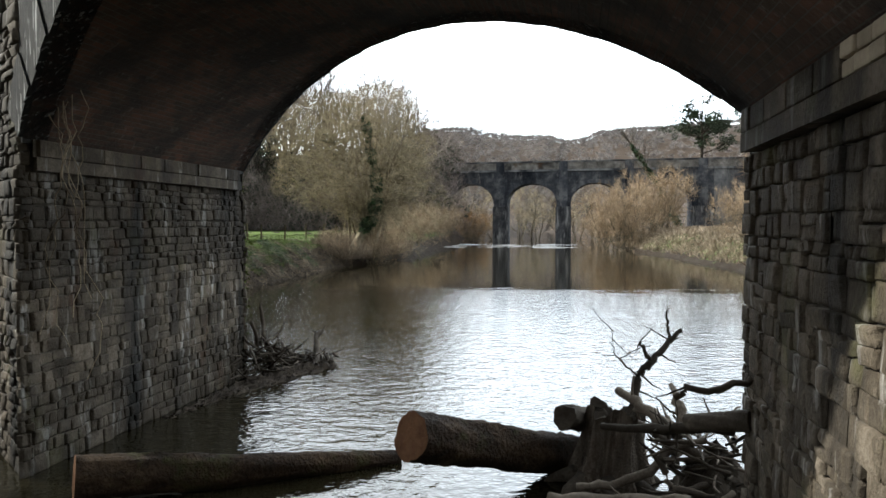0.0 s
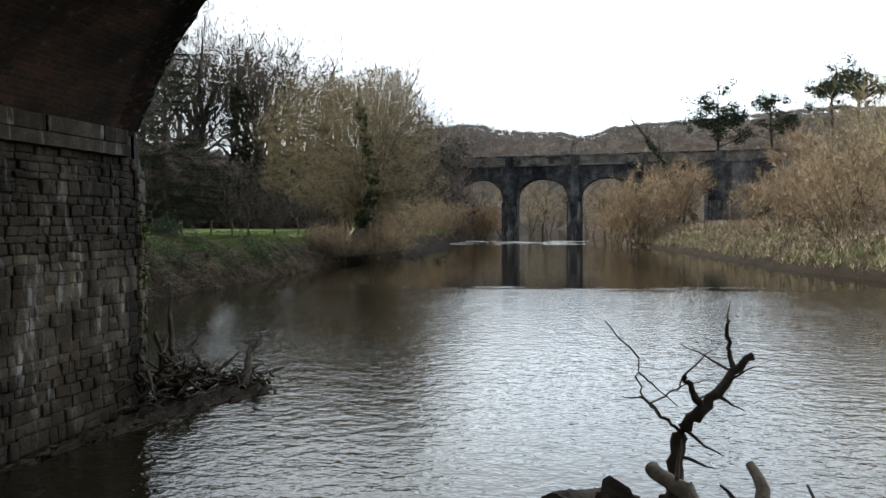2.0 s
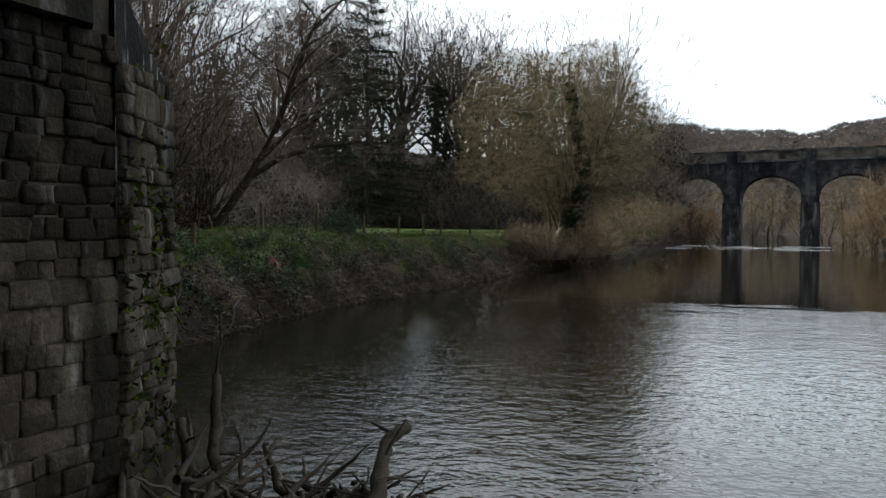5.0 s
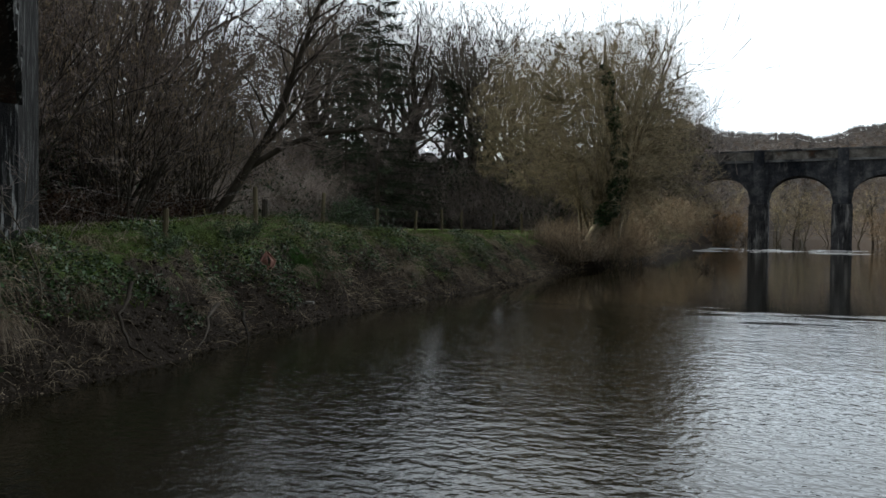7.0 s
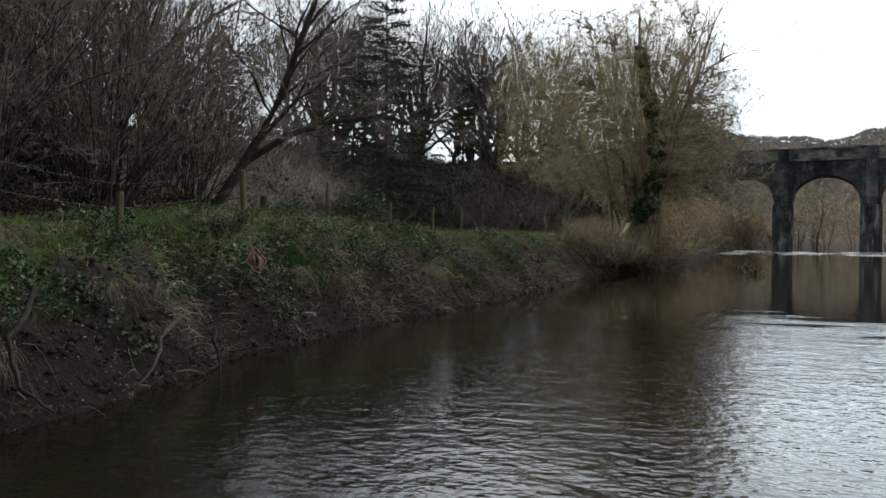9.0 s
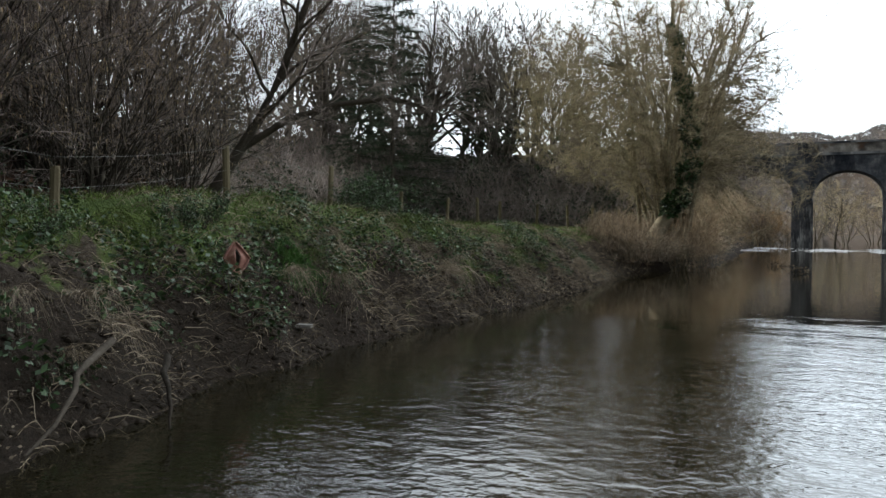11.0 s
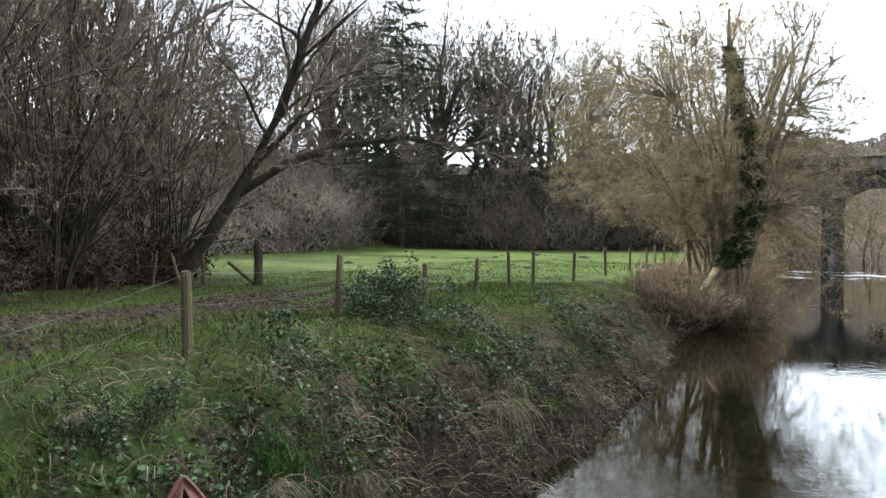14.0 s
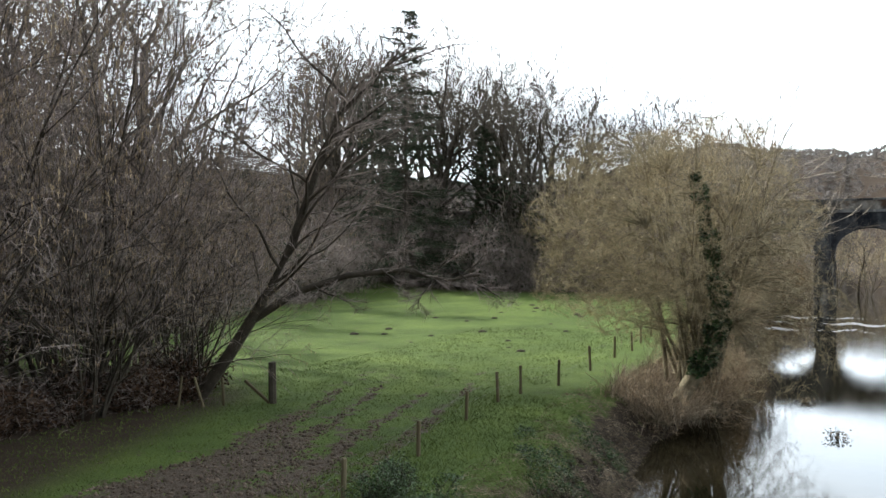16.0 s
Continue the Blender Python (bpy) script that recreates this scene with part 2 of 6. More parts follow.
post_mat = mottled("weathered_post", [(0.25, (0.075, 0.06, 0.036)), (0.75, (0.19, 0.16, 0.10))], 4, 40, 0.9, 0.006, [], per_piece=0.2, stretch=(1, 1, 0.15))
wire_mat = mottled("galvanised_wire", [(0.3, (0.10, 0.095, 0.09)), (0.7, (0.2, 0.19, 0.18))], 3, 40, 0.5, 0)
debris_mat = mottled("river_debris", [(0.25, (0.018, 0.014, 0.011)), (0.75, (0.06, 0.048, 0.036))], 2, 20, 0.95, 0.03)
track_mat = mottled("churned_mud", [(0.25, (0.045, 0.033, 0.025)), (0.75, (0.17, 0.132, 0.10))], 2, 20, 0.9, 0.03, [], island=0.4)
hide_mat = mottled("orange_plastic", [(0.3, (0.17, 0.07, 0.05)), (0.7, (0.30, 0.15, 0.11))], 5, 50, 0.6, 0.005, [((0.14, 0.07, 0.05), 3, 0.5, 0.7, 0.8, (1, 1, 1)), ((0.55, 0.42, 0.28), 7, 0.58, 0.7, 0.6, (1, 1, 1))])
pale_stone_mat = mottled("pale_stone", [(0.3, (0.16, 0.15, 0.135)), (0.7, (0.28, 0.265, 0.24))], 5, 40, 0.8, 0.004)
# crowns lightened and greyed, distance haze put into their colour
hill_tree_mat = mottled("hazed_wood_crowns", [(0.3, (0.20, 0.185, 0.178)), (0.7, (0.31, 0.285, 0.27))], 0.02, 0.3, 1.0, 0, [], island=0.15)
white_water_mat = mottled("white_water", [(0.35, (0.06, 0.057, 0.05)), (0.68, (0.36, 0.37, 0.38))], 1.5, 8, 0.3, 0.02)


def brick_soffit():
    """Sooty red brick with lime runs, laid along the barrel."""
    m, nodes, links, bs = material("sooty_brick")
    tc = nodes.new("ShaderNodeTexCoord")
    br = nodes.new("ShaderNodeTexBrick")
    links.new(tc.outputs["UV"], br.inputs["Vector"])
    for k, v in (("Scale", 1.0), ("Mortar Size", 0.006), ("Brick Width", 0.225), ("Row Height", 0.075), ("Mortar Smooth", 0.3)):
        br.inputs[k].default_value = v
    br.inputs["Color1"].default_value, br.inputs["Color2"].default_value, br.inputs["Mortar"].default_value = (0.115, 0.056, 0.036, 1), (0.055, 0.039, 0.029, 1), (0.09, 0.08, 0.066, 1)
    geo = nodes.new("ShaderNodeNewGeometry").outputs["Position"]
    n1 = noise_node(nodes, links, geo, 0.9, 6, 0.6)
    r1 = ramp_node(nodes, [(0.42, (0, 0, 0)), (0.62, (0.85, 0.85, 0.85))])
    links.new(n1.outputs["Fac"], r1.inputs["Fac"])
    col = mix_node(nodes, links, r1.outputs["Color"], br.outputs["Color"], (0.022, 0.02, 0.017))
    n2 = noise_node(nodes, links, geo, 7.0, 6, 0.75, (1, 0.8, 0.3))
    r2 = ramp_node(nodes, [(0.58, (0, 0, 0)), (0.74, (0.45, 0.45, 0.45))])
    links.new(n2.outputs["Fac"], r2.inputs["Fac"])
    col = mix_node(nodes, links, r2.outputs["Color"], col, (0.27, 0.25, 0.22))
    links.new(col, bs.inputs["Base Color"])
    bs.inputs["Roughness"].default_value = 0.8
    bs.inputs["Specular IOR Level"].default_value = 0.15
    n3 = noise_node(nodes, links, geo, 18, 4, 0.6)
    h = mix_node(nodes, links, 0.4, br.outputs["Fac"], n3.outputs["Fac"])
    inv = nodes.new("ShaderNodeInvert")
    links.new(h, inv.inputs["Color"])
    links.new(bump_node(nodes, links, inv.outputs[0], 0.04), bs.inputs["Normal"])
    return m


soffit_mat = brick_soffit()


def ground_material():
    """Grass, mud and leaf litter by place: bare mud low on the bank, darkened for wet and shade, turf on the meadow,
    tracks of mud.
    """
    m, nodes, links, bs = material("river_meadow")
    geo = nodes.new("ShaderNodeNewGeometry").outputs["Position"]
    sep = nodes.new("ShaderNodeSeparateXYZ")
    links.new(geo, sep.inputs[0])
    n_big = noise_node(nodes, links, geo, 0.25, 6, 0.6)
    n_mid = noise_node(nodes, links, geo, 1.6, 6, 0.65)
    n_fine = noise_node(nodes, links, geo, 16, 7, 0.75)
    turf = ramp_node(nodes, [(0.3, (0.038, 0.055, 0.015)), (0.5, (0.085, 0.122, 0.032)), (0.72, (0.16, 0.205, 0.05))])
    add = nodes.new("ShaderNodeMath")
    add.operation = "MULTIPLY_ADD"
    add.inputs[1].default_value = 0.5
    links.new(n_fine.outputs["Fac"], add.inputs[0])
    half = nodes.new("ShaderNodeMath")
    half.operation = "MULTIPLY"
    half.inputs[1].default_value = 0.5
    links.new(n_big.outputs["Fac"], half.inputs[0])
    links.new(half.outputs[0], add.inputs[2])
    links.new(add.outputs[0], turf.inputs["Fac"])
    mud = ramp_node(nodes, [(0.3, (0.035, 0.026, 0.02)), (0.5, (0.09, 0.07, 0.054)), (0.75, (0.20, 0.165, 0.132))])
    links.new(n_fine.outputs["Fac"], mud.inputs["Fac"])
    att = nodes.new("ShaderNodeAttribute")
    att.attribute_name = "mud"
    mudmix = nodes.new("ShaderNodeMath")
    mudmix.operation = "ADD"
    links.new(att.outputs["Fac"], mudmix.inputs[0])
    jig = nodes.new("ShaderNodeMath")
    jig.operation = "MULTIPLY_ADD"
    jig.inputs[1].default_value, jig.inputs[2].default_value = 2.6, -1.3
    links.new(n_mid.outputs["Fac"], jig.inputs[0])
    links.new(jig.outputs[0], mudmix.inputs[1])
    fac = ramp_node(nodes, [(0.35, (0, 0, 0)), (0.62, (1, 1, 1))])
    links.new(mudmix.outputs[0], fac.inputs["Fac"])
    # darkens mud towards the water: wetness plus shade painted into the colour
    wet_shade = nodes.new("ShaderNodeAttribute")
    wet_shade.attribute_name = "wet_shade"
    soaked_shade = ramp_node(nodes, [(0.3, (0.014, 0.010, 0.007)), (0.55, (0.035, 0.026, 0.019)), (0.8, (0.08, 0.06, 0.045))])
    links.new(n_fine.outputs["Fac"], soaked_shade.inputs["Fac"])
    mud_col = mix_node(nodes, links, wet_shade.outputs["Fac"], mud.outputs["Color"], soaked_shade.outputs["Color"])
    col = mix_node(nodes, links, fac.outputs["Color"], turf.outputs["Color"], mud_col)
    att2 = nodes.new("ShaderNodeAttribute")
    att2.attribute_name = "litter"
    litter = ramp_node(nodes, [(0.3, (0.02, 0.015, 0.011)), (0.7, (0.085, 0.06, 0.043))])
    links.new(n_fine.outputs["Fac"], litter.inputs["Fac"])
    col = mix_node(nodes, links, att2.outputs["Fac"], col, litter.outputs["Color"])
    links.new(col, bs.inputs["Base Color"])
    bs.inputs["Roughness"].default_value = 0.9
    bs.inputs["Specular IOR Level"].default_value = 0.1
    hmix = mix_node(nodes, links, 0.5, n_fine.outputs["Fac"], n_mid.outputs["Fac"])
    links.new(bump_node(nodes, links, hmix, 0.15), bs.inputs["Normal"])
    return m


ground_mat = ground_material()


def water_material():
    """Brown river water with small ripples that run across the stream."""
    m, nodes, links, bs = material("river_water")
    bs.inputs["Base Color"].default_value = (0.013, 0.011, 0.0055, 1)
    bs.inputs["Roughness"].default_value = 0.01
    bs.inputs["IOR"].default_value = 1.36
    geo = nodes.new("ShaderNodeNewGeometry").outputs["Position"]
    # a breeze ruffles the reach near the bridge in patches; farther up the water lies calm
    sep = nodes.new("ShaderNodeSeparateXYZ")
    links.new(geo, sep.inputs[0])
    patch = noise_node(nodes, links, geo, 0.9, 6, 0.72, (0.25, 1.0, 1))
    wobble = nodes.new("ShaderNodeMath")
    wobble.operation = "MULTIPLY_ADD"
    wobble.inputs[1].default_value = 16.0
    links.new(patch.outputs["Fac"], wobble.inputs[0])
    links.new(sep.outputs["Y"], wobble.inputs[2])
    calm = nodes.new("ShaderNodeMapRange")
    for key, val in (("From Min", 37.0), ("From Max", 45.0), ("To Min", 1.0), ("To Max", 0.16)):
        calm.inputs[key].default_value = val
    links.new(wobble.outputs[0], calm.inputs["Value"])
    # the sheltered margin below the bank is smoother than midstream
    lee = nodes.new("ShaderNodeMapRange")
    for key, val in (("From Min", -12.0), ("From Max", -5.0), ("To Min", 0.28), ("To Max", 1.15)):
        lee.inputs[key].default_value = val
    links.new(sep.outputs["X"], lee.inputs["Value"])
    total = None
    for scale, amount, st in ((1.4, 0.011, (0.8, 1.0, 1)), (4.4, 0.0150, (0.85, 1.0, 1)), (12.0, 0.0066, (0.9, 1.0, 1))):
        n = noise_node(nodes, links, geo, scale, 2, 0.5, st)
        k = nodes.new("ShaderNodeMath")
        k.operation = "MULTIPLY_ADD"
        links.new(n.outputs["Fac"], k.inputs[0])
        k.inputs[1].default_value = amount
        k.inputs[2].default_value = 0.0
        if total is not None:
            links.new(total, k.inputs[2])
        total = k.outputs[0]
    for src in (calm.outputs[0], lee.outputs[0]):
        k = nodes.new("ShaderNodeMath")
        k.operation = "MULTIPLY"
        links.new(total, k.inputs[0])
        links.new(src, k.inputs[1])
        total = k.outputs[0]
    links.new(bump_node(nodes, links, total, 1.0), bs.inputs["Normal"])
    return m


water_mat = water_material()


# ---- geometry helpers ----
def mesh_of(name, verts, faces, mats=(), smooth=False, idx=None):
    """A mesh from arrays: faces all of one size."""
    me = bpy.data.meshes.new(name)
    v = np.asarray(verts, dtype=np.float32)
    f = np.asarray(faces, dtype=np.int32)
    n, k = f.shape
    me.vertices.add(len(v))
    me.vertices.foreach_set("co", v.ravel())
    me.loops.add(n * k)
    me.loops.foreach_set("vertex_index", f.ravel())
    me.polygons.add(n)
    me.polygons.foreach_set("loop_start", np.arange(0, n * k, k, dtype=np.int32))
    if smooth:
        me.polygons.foreach_set("use_smooth", np.ones(n, dtype=bool))
    for mt in mats:
        me.materials.append(mt)
    if idx is not None:
        me.polygons.foreach_set("material_index", np.asarray(idx, dtype=np.int32))
    me.update(calc_edges=True)
    return me


def from_bm(name, bm, mat, smooth=False):
    me = bpy.data.meshes.new(name)
    bm.to_mesh(me)
    bm.free()
    me.materials.append(mat)
    if smooth:
        for p in me.polygons:
            p.use_smooth = True
    return me


def under(name, me, parent, label=""):
    """A part: one mesh object under a thing or part."""
    ob = new(name, me)
    ob.parent = parent
    return tagged(ob, label) if label else ob


def part(name, bm, mat, parent, label="", smooth=False):
    return under(name, from_bm(name, bm, mat, smooth), parent, label)


def thing(name, label, category, at=(0, 0, 0), group="", kind=""):
    ob = new(name)
    ob.empty_display_size = 0.2
    ob.matrix_basis = pose(*at)
    return tagged(ob, label, category, group, kind)


def tubes(paths, sides=5):
    """Verts and quads of tapered tubes; each path is (points n x 3, radii n)."""
    vs, fs, base = [], [], 0
    ang = np.arange(sides) * 2 * np.pi / sides
    ca, sa = np.cos(ang), np.sin(ang)
    for pts, rad in paths:
        p = np.asarray(pts, dtype=float)
        r = np.asarray(rad, dtype=float)
        d = np.gradient(p, axis=0)
        d /= np.linalg.norm(d, axis=1, keepdims=True) + 1e-9
        ref = np.where(np.abs(d[:, 2:3]) > 0.9, np.array([[1.0, 0, 0]]), np.array([[0, 0, 1.0]]))
        u = np.cross(d, ref)
        u /= np.linalg.norm(u, axis=1, keepdims=True) + 1e-9
        w = np.cross(d, u)
        ring = p[:, None, :] + r[:, None, None] * (ca[None, :, None] * u[:, None, :] + sa[None, :, None] * w[:, None, :])
        vs.append(ring.reshape(-1, 3))
        n = len(p)
        i = np.arange(n - 1)[:, None] * sides + np.arange(sides)[None, :]
        j = np.arange(n - 1)[:, None] * sides + (np.arange(sides)[None, :] + 1) % sides
        fs.append(np.stack([i, j, j + sides, i + sides], -1).reshape(-1, 4) + base)
        base += n * sides
    return np.concatenate(vs), np.concatenate(fs)


def tube_mesh(name, paths, mat, sides=5):
    v, f = tubes(paths, sides)
    return mesh_of(name, v, f, [mat], smooth=True)


def slivers(p, d, width, rng):
    """One thin three-cornered sliver for each root p and reach d (n x 3)."""
    side = np.cross(d, rng.normal(size=d.shape))
    side /= np.linalg.norm(side, axis=1, keepdims=True) + 1e-9
    w = np.asarray(width).reshape(-1, 1)
    v = np.stack([p - side * w, p + side * w, p + d], 1).reshape(-1, 3)
    return v, np.arange(len(v)).reshape(-1, 3)


def leaf_quads(p, size, rng, flat=0.5):
    """Small folded diamond leaves at the points p."""
    n = len(p)
    a = rng.normal(size=(n, 3))
    a[:, 2] *= flat
    a /= np.linalg.norm(a, axis=1, keepdims=True)
    b = np.cross(a, rng.normal(size=(n, 3)))
    b /= np.linalg.norm(b, axis=1, keepdims=True)
    s = (np.asarray(size) * rng.uniform(0.6, 1.3, n)).reshape(-1, 1)
    v = np.stack([p - a * s, p + b * s * 0.6, p + a * s, p - b * s * 0.6], 1).reshape(-1, 3)
    return v, np.arange(len(v)).reshape(-1, 4)


def bar(bm, c, size, rot=0.0, bevel=0.0):
    m = Matrix.Translation(c) @ Matrix.Rotation(rot, 4, "Z") @ Matrix.Diagonal((*size, 1))
    g = bmesh.ops.create_cube(bm, size=1.0, matrix=m)
    if bevel:
        es = list({e for v in g["verts"] for e in v.link_edges})
        bmesh.ops.bevel(bm, geom=es, offset=bevel, segments=2, affect="EDGES", profile=0.6)


def smoothstep(a, b, x):
    t = np.clip((np.asarray(x, dtype=float) - a) / (b - a), 0, 1)
    return t * t * (3 - 2 * t)


def wob(x, y, s, seed=0.0):
    """A cheap smooth wobble of about -1 to 1."""
    return (np.sin(x * s + 1.3 * seed) * np.cos(y * s * 1.27 + seed) + 0.5 * np.sin((x * 1.7 + y * 1.1) * s + 2.1 * seed) + 0.35 * np.cos((x * 2.9 - y * 2.3) * s + seed)) / 1.85

# ---- ground and water ----
LEFT_Y, LEFT_X = [-160, 10, 20, 25, 28, 31, 36, 45, 49, 53, 60, 75, 111, 140, 900], [-11.5, -11.0, -10.4, -10.7, -11.7, -12.0, -12.1, -12.2, -12.9, -13.3, -12.6, -12.3, -14.0, -16.0, -16.0]
RIGHT_Y, RIGHT_X = [-160, 20, 40, 47, 60, 76, 84, 100, 112, 140, 900], [15.5, 15.5, 14.8, 12.6, 10.8, 9.4, 7.6, 6.0, 9.5, 10.0, 10.0]


def left_edge(y):
    return np.interp(y, LEFT_Y, LEFT_X) + 0.22 * wob(y, y * 0.3, 1.1, 2.0) + 0.1 * wob(y, y * 0.2, 3.7, 1.0)


def right_edge(y):
    return np.interp(y, RIGHT_Y, RIGHT_X) + 0.25 * wob(y, y * 0.4, 0.9, 4.0)


def meadow_z(x, y):
    """Height of the flood meadow on the left side."""
    return 1.72 + 0.44 * np.exp(-((y - 33) / 5.0) ** 2) * smoothstep(-26, -15, x) + 0.09 * wob(x, y, 0.16, 1.0) + 0.035 * wob(x, y, 0.9, 3.0)


def track_amount(x, y):
    """Where wheels have churned the meadow."""
    c1 = np.interp(y, [20, 31, 38, 42, 45, 52, 58], [-14.2, -16.2, -17.3, -18.0, -18.6, -20.2, -22.0])
    c2 = np.interp(y, [20, 32, 36.5, 41, 47.5, 51.5, 55], [-18.5, -20.6, -21.8, -22.2, -23.9, -25.3, -26.2])
    near = 1 - smoothstep(36, 50, y)
    a = 0.62 * np.exp(-((x - c1) / 0.38) ** 2) + (0.55 + 0.3 * near) * np.exp(-((x - c2) / (0.45 + 0.5 * near)) ** 2) + 0.5 * np.exp(-((x - c1 + 1.5) / 0.3) ** 2) + 0.55 * np.exp(-((x - c2 - 1.5) / 0.35) ** 2)
    a = a * (0.75 + 0.35 * wob(x, y, 0.8, 6.0)) + (0.6 + 0.35 * wob(x, y, 1.3, 2.0)) * near * smoothstep(0, 1, x - c2 + 0.5) * smoothstep(0, 1, c1 - x)
    return np.clip(a, 0, 1) * (1 - smoothstep(50, 60, y)) * smoothstep(18, 24, y)


def ground_z(x, y):
    x, y = np.asarray(x, dtype=float), np.asarray(y, dtype=float)
    dl = left_edge(y) - x          # metres inland, left side
    dr = x - right_edge(y)
    top = meadow_z(x, y) + track_amount(x, y) * (-0.07 + 0.05 * wob(x, y, 2.7, 1.0) + 0.03 * wob(x, y, 5.9, 2.0))
    prof = np.interp(dl, [-6, -1.5, 0, 0.3, 0.75, 1.25, 1.9, 2.7, 3.4], [-1.5, -0.7, -0.04, 0.22, 0.62, 1.10, 1.62, 1.95, 2.0]) / 2.0
    rough = (0.15 * wob(x, y, 1.9, 5.0) + 0.11 * wob(x, y, 4.3, 2.0) + 0.06 * wob(x, y, 9.7, 4.0)) * smoothstep(0.1, 0.8, dl) * (1 - smoothstep(2.4, 4.5, dl))
    left = np.where(dl > 0, prof * top + rough, prof * 2.0)
    left = left + smoothstep(3, 30, -60 - x + 0.25 * (y - 60)) * 2.0
    top_r = 2.1 + 0.15 * wob(x, y, 0.3, 2.0)
    prof_r = np.interp(dr, [-6, -1.5, 0, 0.6, 1.6, 3.2, 6], [-1.5, -0.7, -0.04, 0.35, 0.9, 1.7, 2.0]) / 2.0
    right = np.where(dr > 0, prof_r * top_r + 0.12 * wob(x, y, 1.4, 3.0) * smoothstep(0.2, 1.2, dr), prof_r * 2.0)
    z = np.where(dl > -6, left, np.where(dr > -6, right, -1.5))
    # the wooded valley sides
    z = z + 26 * smoothstep(60, 190, -x + 0.10 * (y - 100)) * smoothstep(-150, 60, y)
    z = z + 20 * smoothstep(16, 75, x - 6 + 0.1 * (y - 60)) * smoothstep(50, 130, y) * (1 - smoothstep(200, 330, y))
    # unseen hill behind the bridge, added to block sky light from that side
    z = z + 65 * smoothstep(30, 150, -y)
    ridge = (0.3 + 0.7 * smoothstep(-170, -75, x)) * 62 + 5 * np.sin(x * 0.012) + 3 * np.sin(x * 0.031 + 1)
    z = z + (ridge - 4) * smoothstep(300, 620, y) * 1.0
    z = z + 26 * np.exp(-((x - 130) / 95.0) ** 2 - ((y - 430) / 120.0) ** 2)
    return z


def grid_lines(spans):
    out = []
    for a, b, step in spans:
        out.extend(np.arange(a, b - 1e-6, step))
    out.append(spans[-1][1])
    return np.array(out)


gx = grid_lines([(-700, -240, 40), (-240, -80, 10), (-80, -40, 2.5), (-40, -28, 0.7), (-28, -15.5, 0.25), (-15.5, -9, 0.16), (-9, 5, 1.4), (5, 20, 0.6), (20, 40, 2), (40, 240, 10), (240, 700, 40)])
gy = grid_lines([(-160, 0, 16), (0, 18, 1.5), (18, 48, 0.28), (48, 75, 0.6), (75, 150, 1.8), (150, 330, 10), (330, 700, 15), (700, 900, 40)])
GX, GY = np.meshgrid(gx, gy)
GZ = ground_z(GX, GY)
gv = np.stack([GX, GY, GZ], -1).reshape(-1, 3)
nxg, nyg = len(gx), len(gy)
ii = (np.arange(nyg - 1)[:, None] * nxg + np.arange(nxg - 1)[None, :]).ravel()
ground_me = mesh_of("ground", gv, np.stack([ii, ii + 1, ii + 1 + nxg, ii + nxg], -1), [ground_mat], smooth=True)


dl_all = left_edge(gv[:, 1]) - gv[:, 0]
dr_all = gv[:, 0] - right_edge(gv[:, 1])
mud = np.clip(1.05 - smoothstep(0.9, 2.2, dl_all), 0, 1) * (dl_all > -9) + 1.05 * track_amount(gv[:, 0], gv[:, 1])
mud = np.maximum(mud, (dr_all > -9) * (1 - smoothstep(0.3, 1.4, dr_all)))
litter = np.maximum(smoothstep(23.2, 25.6, -gv[:, 0] + 0.30 * (38 - gv[:, 1])) * (1 - smoothstep(46, 52, gv[:, 1])), smoothstep(112, 118, gv[:, 1] + 0.05 * gv[:, 0] + 3))
litter = np.maximum(litter, smoothstep(58, 66, -gv[:, 0] - 0.12 * (gv[:, 1] - 60)))
litter = np.maximum(litter, 0.85 * smoothstep(0.5, 1.5, dr_all) * (0.75 + 0.25 * np.sin(gv[:, 0] * 0.9 + gv[:, 1] * 0.5)) + smoothstep(8, 14, dr_all))
# mask for the bank's wetness and painted shade, strongest at the water's edge
wet_shade_all = np.maximum((1 - smoothstep(0.8, 2.2, dl_all)) * (dl_all > -9), (dr_all > -9) * (1 - smoothstep(0.5, 1.4, dr_all)))
for key, arr in (("mud", mud), ("litter", litter), ("wet_shade", wet_shade_all)):
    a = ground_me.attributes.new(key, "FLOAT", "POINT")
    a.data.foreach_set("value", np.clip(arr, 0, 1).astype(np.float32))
ground = tagged(new("ground", ground_me), "grassy river meadow with muddy banks and wheel tracks", "ground", kind="structure")

wv = [(-20, -160, 0), (20, -160, 0), (20, 240, 0), (-20, 240, 0)]
water = tagged(new("water", mesh_of("water", wv, [(0, 1, 2, 3)], [water_mat])), "brown rippled river water reflecting white sky", "river", kind="structure")

# ---- near railway bridge: a skew arch, barrel along y, faces along the skew line ----
WL, WR, SPRING, RISE = -3.87, 3.62, 3.80, 1.61
SK = -0.922                      # dy / dx of both faces
FAR0, NEAR0 = 15.80, 9.66       # y of the faces at x = WL


def far_y(x):
    return FAR0 + SK * (x - WL)


def near_y(x):
    return NEAR0 + SK * (x - WL)


def arch_z(x, x0, x1, spring, rise):
    half, mid = (x1 - x0) / 2, (x0 + x1) / 2
    r = (half * half + rise * rise) / (2 * rise)
    return spring + rise - r + np.sqrt(np.maximum(r * r - (np.asarray(x) - mid) ** 2, 0))


